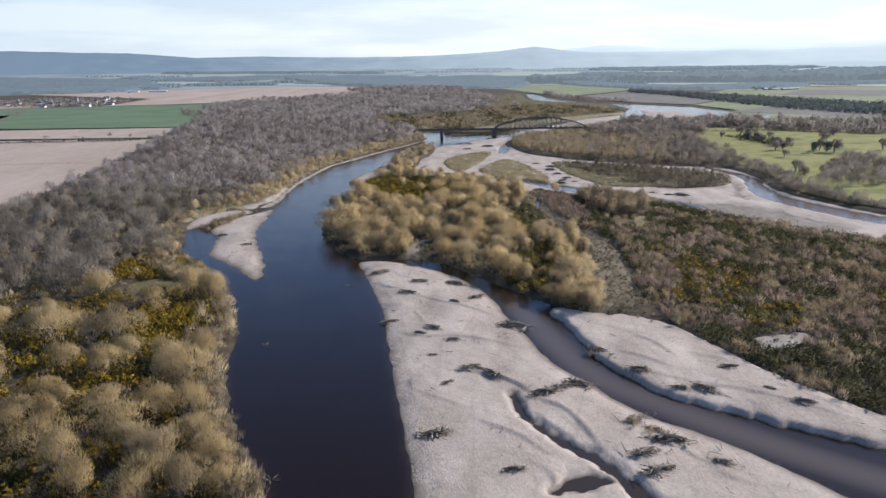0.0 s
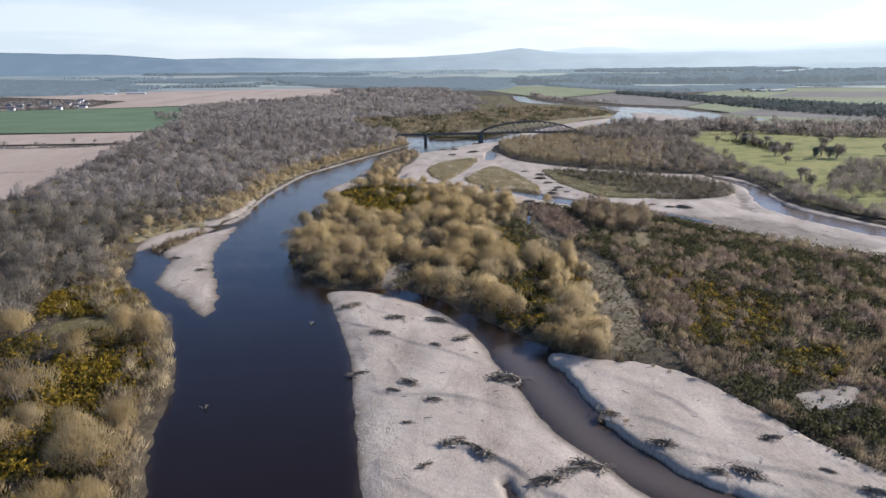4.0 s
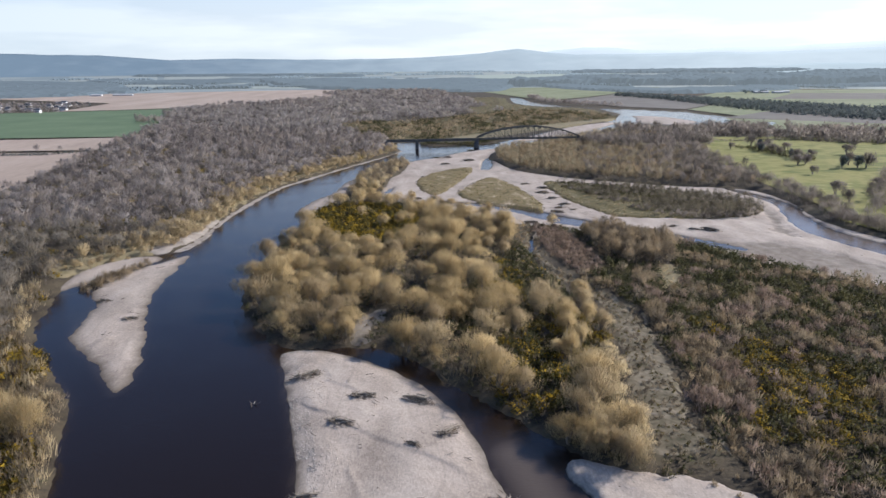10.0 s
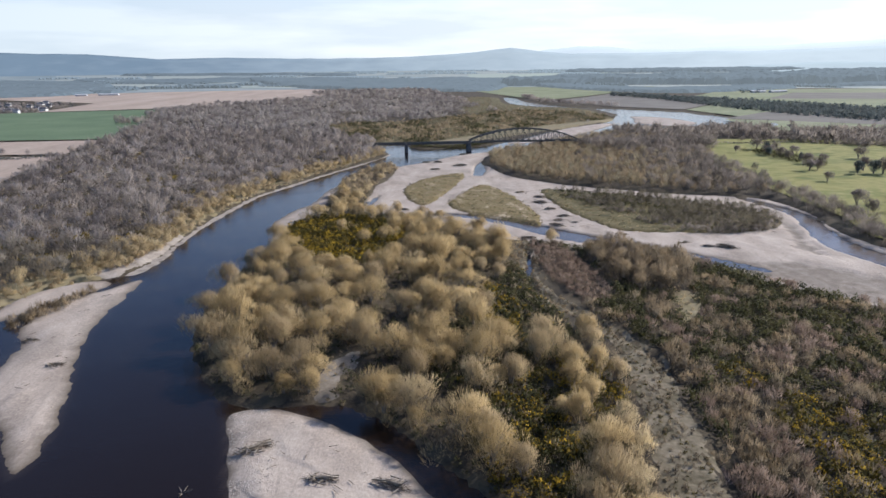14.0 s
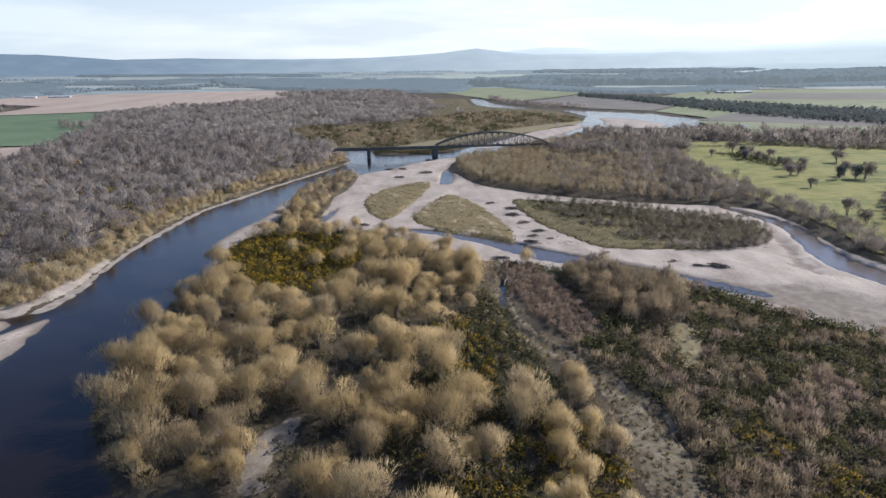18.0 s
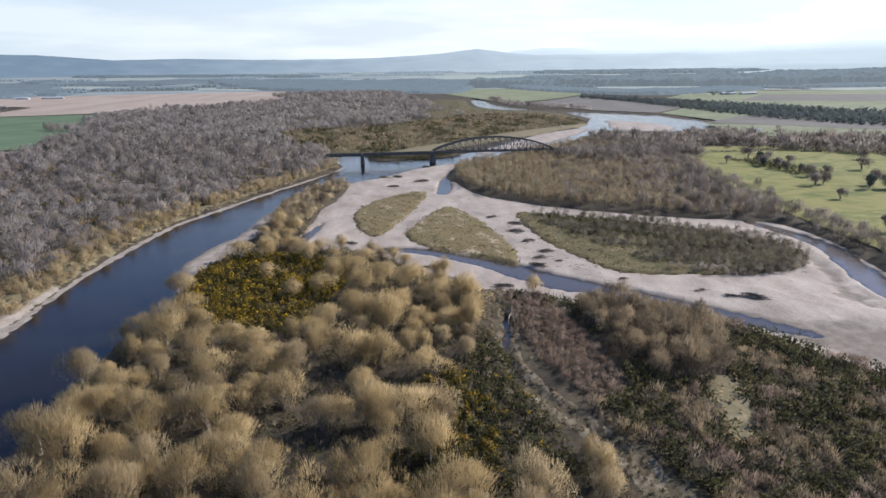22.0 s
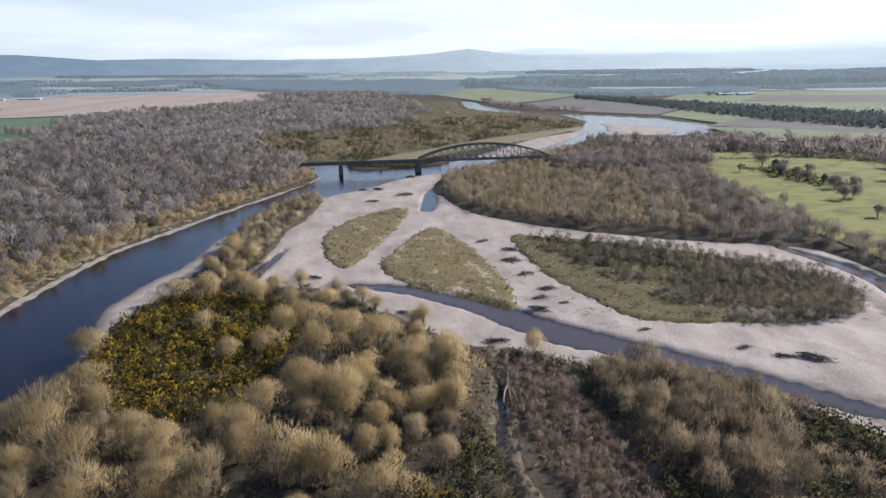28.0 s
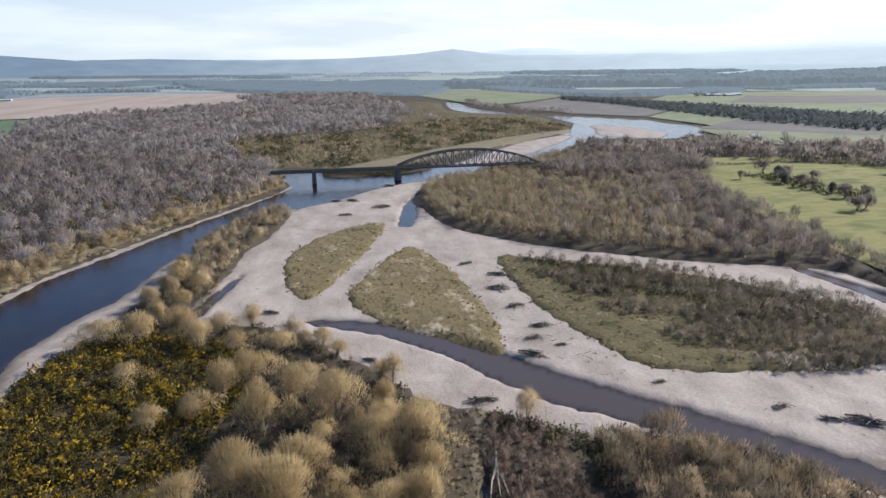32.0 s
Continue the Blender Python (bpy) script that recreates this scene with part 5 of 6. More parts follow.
thicket("bank_scrub", shrub, [M_SHADEWOOD, M_BARK], points_in(BANK_EAST, 3.4, 147), (0.9, 2.2), 147, "dark leafless scrub on the meadow bank", "shrub")
SCRUB_ROWS = loop_of((96, 528), (118, 519), (150, 507), (188, 472), (202, 448), (192, 425), (172, 414), (152, 416), (137, 422), (124, 446), (108, 486))
thicket("shrub_thicket", sapling, [M_GREYOLIVE, M_BARK], points_in(SCRUB_ROWS, 3.9, 48, (), lambda x, y, r: wave(x * 0.5 + y * 0.8, y * 0.3 - x * 0.2, 26, 33) + 0.012 * (x - 130) > -0.4), (0.4, 0.9), 18, "grey-tan willow scrub on a low islet", "shrub")
thicket("shrub_thicket", shrub, [M_SHADEWOOD, M_BARK], points_in(SCRUB_ROWS, 3.6, 148, (), lambda x, y, r: wave(x * 0.5 + y * 0.8, y * 0.3 - x * 0.2, 26, 33) + r.uniform(-0.3, 0.3, len(x)) > -0.3), (0.6, 1.4), 118, "dark brown scrub on a low islet", "shrub")
thicket("gorse_thicket", dark_gorse, [M_GORSE_DARK, M_BLOOM], points_in(loop_of((92, 528), (130, 514), (178, 474), (186, 440), (160, 440), (130, 462), (96, 505)), 2.8, 49, (), lambda x, y, r: wave(x * 0.5 + y * 0.8, y * 0.3 - x * 0.2, 20, 33) + r.uniform(-0.3, 0.3, len(x)) < 0.3), (0.7, 1.3), 19, "low dark gorse on the scrub islet", "gorse")
thicket("bank_scrub", shrub, [M_SHADEWOOD, M_BARK], points_in(loop_of((140, 417), (172, 411), (194, 424), (186, 428), (170, 419), (146, 422)), 2.8, 168), (0.7, 1.5), 168, "dark twiggy scrub along the edge of an islet", "shrub")
thicket("bank_willows", shrub, [M_TANGREY, M_BARK], np.array([(42, 166), (44, 164), (46, 162), (44, 167), (43, 128), (46, 126), (48, 124), (45, 124)], float), (0.6, 1.1), 169, "tan brush caught in flood wrack on shingle", "willow")
thicket("bank_scrub", dark_gorse + shrub, [M_GORSE_DARK, M_BLOOM], points_in(loop_of((6, 772), (30, 766), (62, 769), (92, 800), (84, 806), (56, 778), (28, 776), (8, 782)), 2.6, 59), (0.8, 1.5), 36, "dark scrub on the bank under the viaduct", "shrub")


# ---- fields and far country ----
def sheet(name, loop, z, material, label, category="field", rough_edge=0.0):
    bm = bmesh.new()
    bm.faces.new([bm.verts.new((x, y, z)) for x, y in loop])
    bmesh.ops.triangulate(bm, faces=bm.faces[:])
    return tagged(part(name, bm, material), label, category, kind="structure")


def plain_loop(*pts):
    return np.array(pts, float)


sheet("field", plain_loop((-250, 365), (-266, 450), (-288, 577), (-322, 735), (-900, 712), (-900, 300), (-270, 300)), 2.3, M_STUBBLE, "bare tan ploughed field beside the wood")
sheet("field", plain_loop((-328, 752), (-346, 874), (-900, 835), (-900, 735)), 2.3, M_STUBBLE, "narrow pale brown field beyond a hedge")
sheet("field", plain_loop((-350, 886), (-366, 990), (-408, 1130), (-502, 1450), (-830, 1360), (-1300, 1100), (-1300, 860)), 2.4, M_CROP, "smooth green winter crop field")
sheet("field", plain_loop((-1300, 1120), (-840, 1372), (-900, 1470), (-1500, 1300)), 2.4, M_STUBBLE, "pale tan stubble field near the village")
sheet("field", plain_loop((-520, 1480), (-250, 1780), (-240, 1900), (-320, 2700), (-690, 3250), (-1500, 3000), (-1500, 2200), (-760, 1720), (-725, 1480), (-725, 1405), (-600, 1440)), 2.5, M_STUBBLE, "wide pale tan stubble plain")
sheet("meadow", plain_loop((238, 520), (246, 566), (256, 640), (282, 730), (300, 800), (420, 790), (700, 650), (700, 300), (330, 262), (252, 332), (230, 365), (222, 400), (234, 440)), 1.9, M_MEADOW, "sunlit yellow-green pasture with scattered trees", "meadow")
sheet("meadow", plain_loop((262, 1800), (150, 2480), (385, 2620), (900, 2500), (616, 2040), (420, 1750), (300, 1620)), 2.4, M_FARMEADOW, "distant pale green pasture by the river", "meadow")
sheet("field", plain_loop((320, 1590), (440, 1740), (625, 2030), (615, 1420), (480, 1250), (390, 1350)), 2.4, M_FALLOW, "grey-brown fallow field in the river bend")
sheet("meadow", plain_loop((480, 1240), (615, 1410), (720, 1370), (600, 1180), (530, 1090), (500, 1080)), 2.4, M_FARMEADOW, "green strip of pasture at the river bend", "meadow")
sheet("meadow", plain_loop((700, 1720), (960, 2100), (1600, 2000), (1500, 1500), (770, 1250)), 2.4, M_FARMEADOW, "green fields round a far farm", "meadow")
sheet("field", plain_loop((800, 1560), (1010, 1830), (1500, 1700), (1300, 1400)), 2.7, M_FALLOW, "grey ploughed field below the farm")

sheet("field", plain_loop((-350, 1620), (-390, 1790), (-240, 1820), (-210, 1660)), 2.9, M_STUBBLE, "pale field between far woods")
sheet("field", plain_loop((-530, 1630), (-450, 1700), (-360, 1420), (-430, 1410)), 2.9, M_STUBBLE, "pale field corner beside the wood")
sheet("field", plain_loop((20, 1660), (20, 1880), (130, 1850), (120, 1630)), 3.4, M_STUBBLE, "pale gravelly clearing in far woods")
sheet("meadow", plain_loop((430, 890), (455, 1045), (620, 935), (800, 890), (960, 800), (760, 740), (520, 810)), 2.3, M_FARMEADOW, "olive pasture behind the tree belt", "meadow")
sheet("field", plain_loop((460, 1050), (545, 1130), (600, 1180), (790, 1010), (800, 880), (615, 920)), 2.5, M_FALLOW, "grey-brown rough field in the river bend")
sheet("meadow", plain_loop((800, 1330), (1000, 1370), (1500, 1290), (1400, 1080), (830, 1160)), 2.5, M_FARMEADOW, "green pasture below a dark hedge", "meadow")
sheet("flood_pool", plain_loop((450, 925), (462, 950), (490, 972), (482, 945), (465, 925)), 2.5, M_WATER, "small silvery flood pool in a field", "pool")

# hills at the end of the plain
# haze is put in as a glowing emission colour, paler towards +X
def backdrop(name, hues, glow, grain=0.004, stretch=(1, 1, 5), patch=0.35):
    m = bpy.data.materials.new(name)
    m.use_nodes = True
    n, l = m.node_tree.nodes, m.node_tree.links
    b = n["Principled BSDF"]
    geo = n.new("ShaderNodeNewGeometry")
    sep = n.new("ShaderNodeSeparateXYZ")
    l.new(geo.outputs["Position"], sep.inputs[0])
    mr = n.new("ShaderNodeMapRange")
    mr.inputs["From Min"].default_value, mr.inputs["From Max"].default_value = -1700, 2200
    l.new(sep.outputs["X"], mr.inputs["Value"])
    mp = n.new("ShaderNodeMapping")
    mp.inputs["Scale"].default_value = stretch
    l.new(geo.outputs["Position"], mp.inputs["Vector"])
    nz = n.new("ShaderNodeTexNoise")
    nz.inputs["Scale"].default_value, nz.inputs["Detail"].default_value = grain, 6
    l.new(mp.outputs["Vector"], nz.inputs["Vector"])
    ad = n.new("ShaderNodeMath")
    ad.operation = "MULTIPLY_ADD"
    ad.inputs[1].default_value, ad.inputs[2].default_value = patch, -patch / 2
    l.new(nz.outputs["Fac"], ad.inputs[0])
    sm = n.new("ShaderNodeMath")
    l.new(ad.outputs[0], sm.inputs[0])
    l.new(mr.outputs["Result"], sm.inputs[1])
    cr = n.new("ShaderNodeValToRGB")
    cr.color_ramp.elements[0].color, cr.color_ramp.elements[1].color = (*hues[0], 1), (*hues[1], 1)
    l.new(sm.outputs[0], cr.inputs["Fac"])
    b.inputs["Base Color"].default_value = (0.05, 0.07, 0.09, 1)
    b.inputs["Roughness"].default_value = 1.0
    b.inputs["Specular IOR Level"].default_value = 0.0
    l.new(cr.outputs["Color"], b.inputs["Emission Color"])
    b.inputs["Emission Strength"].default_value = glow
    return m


def ridge(name, dist, heights, deep, material, label, seed):
    """A long hill along a far arc: heights by bearing in degrees."""
    az = np.arange(-62, 63, 0.5)
    top = np.interp(az, *zip(*heights)) + 3.0 * wave(az, az * 0, 9, seed)
    V = []
    for k, (back_by, share) in enumerate(((-deep, 0.0), (-deep * 0.55, 0.45), (-deep * 0.2, 0.86), (0, 1.0), (40, 0.0))):
        rad = dist + back_by + 20 * wave(az, az * 0 + k, 5, seed + k)
        V.append(np.stack([np.sin(np.radians(az)) * rad, np.cos(np.radians(az)) * rad + 0, top * share + (0 if share else -2)], 1))
    F = grid_faces(len(az), 5)
    return tagged(mesh_object(name, np.concatenate(V), F, [material], smooth=True), label, "hills", kind="structure")


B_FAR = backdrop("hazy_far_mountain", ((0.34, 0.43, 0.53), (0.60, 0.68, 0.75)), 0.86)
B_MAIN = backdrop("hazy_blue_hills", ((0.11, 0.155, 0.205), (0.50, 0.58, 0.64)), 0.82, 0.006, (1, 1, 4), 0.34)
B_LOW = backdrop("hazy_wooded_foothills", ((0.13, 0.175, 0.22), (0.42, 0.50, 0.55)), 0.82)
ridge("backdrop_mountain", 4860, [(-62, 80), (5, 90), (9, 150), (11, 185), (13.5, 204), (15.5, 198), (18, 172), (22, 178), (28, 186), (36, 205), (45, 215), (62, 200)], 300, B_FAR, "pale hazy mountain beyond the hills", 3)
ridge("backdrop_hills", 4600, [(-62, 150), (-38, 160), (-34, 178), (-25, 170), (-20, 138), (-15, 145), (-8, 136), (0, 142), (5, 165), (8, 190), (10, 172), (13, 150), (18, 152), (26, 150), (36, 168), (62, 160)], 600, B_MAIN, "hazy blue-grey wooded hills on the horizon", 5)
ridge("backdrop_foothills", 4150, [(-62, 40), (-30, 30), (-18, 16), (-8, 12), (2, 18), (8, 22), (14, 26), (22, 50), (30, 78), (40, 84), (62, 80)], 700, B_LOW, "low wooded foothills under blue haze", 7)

def plain_z(R):
    """The far plain climbs gently to the foot of the hills."""
    return 0.6 + 56 * np.clip((R - 2400) / 1900, 0, 1.2) ** 1.5


def far_plain():
    """Fields and woods at the far end of the plain, laid over the ground as a shallow apron before the hills."""
    az = np.arange(-62, 63, 1.0)
    rad = np.linspace(2450, 4500, 16)
    A, R = np.meshgrid(np.radians(az), rad)
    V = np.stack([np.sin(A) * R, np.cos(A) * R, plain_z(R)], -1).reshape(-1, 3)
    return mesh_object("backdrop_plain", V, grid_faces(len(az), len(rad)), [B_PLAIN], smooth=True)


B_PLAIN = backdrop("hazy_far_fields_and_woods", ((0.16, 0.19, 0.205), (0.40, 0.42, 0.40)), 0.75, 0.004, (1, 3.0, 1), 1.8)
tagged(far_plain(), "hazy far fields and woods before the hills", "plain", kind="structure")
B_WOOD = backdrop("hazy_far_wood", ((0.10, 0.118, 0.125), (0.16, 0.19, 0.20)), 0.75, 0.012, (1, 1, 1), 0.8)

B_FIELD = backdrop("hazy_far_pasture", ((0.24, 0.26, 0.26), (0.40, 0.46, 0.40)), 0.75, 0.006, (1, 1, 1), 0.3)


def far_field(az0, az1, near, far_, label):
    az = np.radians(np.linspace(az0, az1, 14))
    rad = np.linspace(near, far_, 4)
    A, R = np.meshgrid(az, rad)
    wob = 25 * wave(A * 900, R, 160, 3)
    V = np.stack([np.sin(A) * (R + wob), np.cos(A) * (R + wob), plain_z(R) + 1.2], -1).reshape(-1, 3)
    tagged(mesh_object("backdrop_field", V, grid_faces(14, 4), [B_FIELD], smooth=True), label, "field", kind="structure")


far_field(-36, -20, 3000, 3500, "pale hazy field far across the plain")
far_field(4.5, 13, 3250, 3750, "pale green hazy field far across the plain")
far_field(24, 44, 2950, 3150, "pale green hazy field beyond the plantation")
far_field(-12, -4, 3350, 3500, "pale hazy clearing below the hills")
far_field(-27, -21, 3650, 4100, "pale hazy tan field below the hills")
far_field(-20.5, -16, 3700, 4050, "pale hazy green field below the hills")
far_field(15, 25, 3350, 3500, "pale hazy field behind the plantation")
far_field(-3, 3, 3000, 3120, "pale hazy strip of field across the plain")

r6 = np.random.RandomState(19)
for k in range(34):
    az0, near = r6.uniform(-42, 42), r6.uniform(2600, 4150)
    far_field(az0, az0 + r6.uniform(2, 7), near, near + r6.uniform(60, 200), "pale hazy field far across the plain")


def far_belts(count, near, far_, material, seed, label):
    """Shelter belts and small woods across the far plain: low banks of crowns with an uneven top."""
    r = np.random.RandomState(seed)
    V, F, base = [], [], 0
    for _ in range(count):
        az0, wide, rad, tall = r.uniform(-44, 44), r.uniform(1.5, 8.0), r.uniform(near, far_), r.uniform(7, 13)
        n = max(8, int(wide * 9))
        az = np.radians(np.linspace(az0, az0 + wide, n))
        env = np.minimum(1, np.minimum(np.arange(n), np.arange(n)[::-1]) / 4.0)
        deep, tilt = r.uniform(30, 150), r.uniform(-60, 60)
        for back_by, up in ((0, 0.0), (4, 0.75), (deep * 0.5, 1.0), (deep, 0.9), (deep + 4, 0.0)):
            R = rad + back_by + tilt * np.linspace(-1, 1, n) + 8 * r.normal(size=n)
            z = plain_z(rad) + tall * up * env * r.uniform(0.75, 1.2, n) - (0 if up else 4)
            V.append(np.stack([np.sin(az) * R, np.cos(az) * R, z], 1))
        F.append(grid_faces(n, 5) + base)
        base += 5 * n
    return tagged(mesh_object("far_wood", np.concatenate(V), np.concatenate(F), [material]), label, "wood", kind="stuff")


# farther belts glow paler, so that the painted haze deepens with distance
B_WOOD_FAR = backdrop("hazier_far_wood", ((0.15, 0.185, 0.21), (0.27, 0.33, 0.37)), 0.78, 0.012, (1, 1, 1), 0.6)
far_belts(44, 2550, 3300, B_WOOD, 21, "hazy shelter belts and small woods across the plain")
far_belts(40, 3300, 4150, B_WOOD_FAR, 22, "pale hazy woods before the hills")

# middle distance woods
low_far = [woods_set(125 + i, 22, 3.0, 2.6, 1.3, 0.5, 4, 0.05, 0.8, 0.05) for i in range(3)]
far_set = [woods_set(120 + i, 54, 4.6, 8.5, 2.8, 0.8, 6, 0.1, 0.9, 0.3, scales=0.3) for i in range(4)]
MID = loop_of((-24, 830), (16, 830), (60, 910), (130, 960), (200, 970), (265, 1040), (322, 1180), (318, 1330), (240, 1400), (205, 1530), (225, 1780), (100, 2300), (-300, 2250), (-230, 1850), (-490, 1450), (-395, 1130), (-358, 930), (-300, 965), (-140, 910))
HEATH = loop_of((-113, 1006), (-80, 1070), (8, 1093), (110, 1220), (200, 1290), (262, 1257), (315, 1115), (248, 1017), (171, 920), (110, 850), (60, 806), (17, 797), (-30, 812), (-61, 836), (-90, 920))
thicket("bare_wood", far_set, [M_HAZEWOOD, M_BARK], points_in(MID, 9.0, 61, [HEATH], lambda x, y, r: (wave(x, y, 160, 6) + r.uniform(-0.6, 0.6, len(x)) > -0.45) & (y < 1500) & ~((x > 90 + 70 * wave(x, y, 120, 58)) & (y > 1050))), (0.6, 1.1), 21, "distant grey-brown leafless woodland", "wood", rise=1.3)
thicket("bare_wood", far_set, [M_HAZEWOOD, M_BARK], points_in(MID, 15.0, 62, (), lambda x, y, r: (y >= 1500) & (x < 130 - 0.1 * (y - 1500)) & (wave(x, y, 260, 16) + r.uniform(-0.4, 0.4, len(x)) > -0.5)), (1.0, 1.5), 22, "distant grey-brown leafless woodland", "wood", rise=1.3)
LOWLAND = loop_of((95, 1240), (190, 1300), (262, 1270), (315, 1190), (312, 1330), (240, 1395), (200, 1530), (215, 1780), (140, 1800), (110, 1500))
thicket("heath_scrub", low_far, [M_BROWN, M_BARK], points_in(LOWLAND, 8.0, 166, (), lambda x, y, r: (land_depth(x, y) > 32) & (wave(x, y, 70, 24) + r.uniform(-0.4, 0.4, len(x)) > -0.4)), (0.4, 0.9), 166, "low brown scrub along the far river", "shrub", rise=1.2)
SLOPE = loop_of((4, 788), (34, 822), (80, 874), (130, 932), (205, 1005), (300, 1080), (290, 1050), (230, 985), (150, 895), (108, 848), (60, 806), (20, 798))
thicket("heath_scrub", dark_gorse, [M_GORSE_DARK, M_BLOOM], points_in(HEATH, 7.0, 264, [SLOPE], lambda x, y, r: wave(x, y, 90, 14) + r.uniform(-0.3, 0.3, len(x)) > 0.15), (1.2, 2.6), 264, "dark gorse patches on dry heath", "gorse", rise=1.2)
cover("heath_turf", LOWLAND, M_OLIVETURF, "dry brown rough grass by the far river", "turf", 0.3, 8.0, 0.1, 10)
cover("heath_turf", HEATH, M_OLIVETURF, "dry olive heath grass beyond the bridge", "turf", 0.3, 6.0, 0.1, 8)
cover("heath_turf", SLOPE, M_STRAW, "tan grass slope above the far river bank", "turf", 0.6, 5.0, 0.1, 9)
thicket("heath_scrub", low_far, [M_HEATHER, M_BARK], points_in(HEATH, 6.4, 63, [SLOPE], lambda x, y, r: wave(x, y, 60, 4) + r.uniform(-0.4, 0.4, len(x)) > -0.15), (0.5, 1.1), 23, "olive scrub on dry heath beyond the bridge", "gorse", rise=1.2)
thicket("heath_scrub", low_far, [M_TANGREY, M_BARK], points_in(HEATH, 9.5, 64, [SLOPE], lambda x, y, r: (wave(x, y, 60, 4) < 0.15) | ((x < 45) & (x > -35) & (y > 835) & (y < 980))), (0.7, 2.0), 24, "tan scrub on dry heath beyond the bridge", "shrub", rise=1.2)
pine = [woods_set(150 + i, 30, 5.0, 9, 2.6, 2.0, 4, 0.08, 0.6, 0.3, scales=0.7) for i in range(3)]
BELT_EAST = loop_of((292, 770), (240, 870), (260, 900), (330, 880), (400, 905), (440, 870), (520, 835), (620, 830), (760, 800), (900, 700), (700, 640), (560, 690), (440, 720), (370, 780))
thicket("bare_wood", far_set, [M_SHADEWOOD, M_BARK], points_in(BELT_EAST, 8.0, 65, (), lambda x, y, r: wave(x, y, 90, 9) + r.uniform(-0.4, 0.4, len(x)) > -0.4), (0.6, 1.5), 25, "dark belt of leafless trees behind the pasture", "wood", rise=1.3)
thicket("dark_wood", pine, [M_PINE, M_BARK], points_in(loop_of((565, 1330), (575, 1200), (595, 1080), (650, 945), (780, 870), (1000, 790), (1200, 760), (1250, 850), (950, 1000), (800, 1180), (720, 1400), (640, 1620), (560, 1850), (515, 1800), (560, 1560)), 11.5, 66), (0.8, 1.2), 26, "dark evergreen wood along a far slope", "wood", rise=1.3)


def canopy(loop, tall, res, label, seed):
    """The closed top of a far plantation: uneven crowns, falling to the ground at the edges."""
    lo, hi = loop.min(0) - res, loop.max(0) + res
    xs, ys = np.arange(lo[0], hi[0], res), np.arange(lo[1], hi[1], res)
    X, Y = np.meshgrid(xs, ys)
    r = np.random.RandomState(seed)
    s = sdf(X, Y, loop)
    z = plain_z(np.hypot(X, Y)) + np.where(s > 0, tall * step(0, 1.5 * res, s) * (0.75 + 0.25 * r.rand(*X.shape) + 0.15 * wave(X, Y, 300, seed)), -2.0)
    X, Y = X + r.uniform(-0.4, 0.4, X.shape) * res, Y + r.uniform(-0.4, 0.4, X.shape) * res
    F = grid_faces(len(xs), len(ys))
    F = F[(s.ravel()[F] > 0).any(1)]
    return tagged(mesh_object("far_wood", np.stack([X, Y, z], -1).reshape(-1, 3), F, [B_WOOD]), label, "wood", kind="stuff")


canopy(loop_of((330, 2650), (900, 2560), (1500, 2350), (2600, 2300), (2800, 2900), (1500, 2960), (700, 3000)), 30, 14, "far hazy conifer plantation", 67)
canopy(loop_of((-300, 2500), (200, 2300), (300, 2700), (0, 3200), (-600, 3400), (-800, 3300)), 13, 14, "far hazy wood across the plain", 68)
canopy(loop_of((430, 2900), (460, 2560), (560, 2130), (760, 1900), (1200, 2130), (1150, 2300), (800, 2200), (640, 2500), (560, 2800)), 11, 12, "hazy wood along the edge of far pasture", 70)
canopy(loop_of((-1260, 3020), (-950, 3040), (-700, 3320), (-800, 3500), (-1300, 3250), (-1500, 3400), (-1560, 3200)), 11, 12, "hazy belt of trees beyond a tan plain", 71)
canopy(loop_of((-1020, 2380), (-1050, 2560), (-1250, 2780), (-1500, 2900), (-1300, 2560)), 10, 12, "hazy trees at the edge of a tan plain", 72)
canopy(loop_of((-60, 2480), (60, 2260), (240, 2200), (330, 2500), (420, 3000), (250, 3300), (-50, 3200)), 11, 12, "hazy far woodland along the river", 73)
canopy(loop_of((1350, 2250), (1700, 2150), (2300, 2060), (2400, 2180), (1600, 2320)), 10, 12, "hazy shelter belt between far fields", 74)
canopy(loop_of((900, 3700), (1800, 3400), (2700, 3000), (2800, 3200), (1900, 3650), (1000, 3900)), 16, 16, "hazy far shelter wood", 75)
canopy(loop_of((-400, 3700), (-900, 3800), (-1500, 3700), (-1500, 3800), (-900, 3950), (-350, 3850)), 12, 16, "hazy far shelter wood", 76)
canopy(loop_of((-2600, 2000), (-1200, 2100), (-1150, 2600), (-1500, 3100), (-3000, 3000)), 12, 14, "far hazy wood behind the village", 69)


# ---- railway viaduct ----
def bar(bm, a, b, w, h=None):
    """A square bar from a to b."""
    a, b = Vector(a), Vector(b)
    d = b - a
    m = Matrix.Translation((a + b) / 2) @ d.to_track_quat("X", "Z").to_matrix().to_4x4() @ Matrix.Diagonal((d.length, w, h or w, 1))
    bmesh.ops.create_cube(bm, size=1, matrix=m)


def one_bar(name, a, b, w, h, material, parent):
    bm = bmesh.new()
    bar(bm, a, b, w, h)
    return part(name, bm, material, parent)


bridge = new("railway_viaduct")
tagged(bridge, "dark iron bowstring truss viaduct on masonry piers", "bridge")
BX, BY, TURN = 61.5, 745.5, math.atan2(6.0, 105.0)
bridge.matrix_basis = Matrix.Translation((BX, BY, 0)) @ Matrix.Rotation(TURN, 4, "Z")
DECK, SPAN, RISE = 8.6, 106.7, 12.2
def bow(u):
    return DECK + 1.6 + (RISE - 1.6) * (1 - (2 * u / SPAN - 1) ** 2) ** 0.9
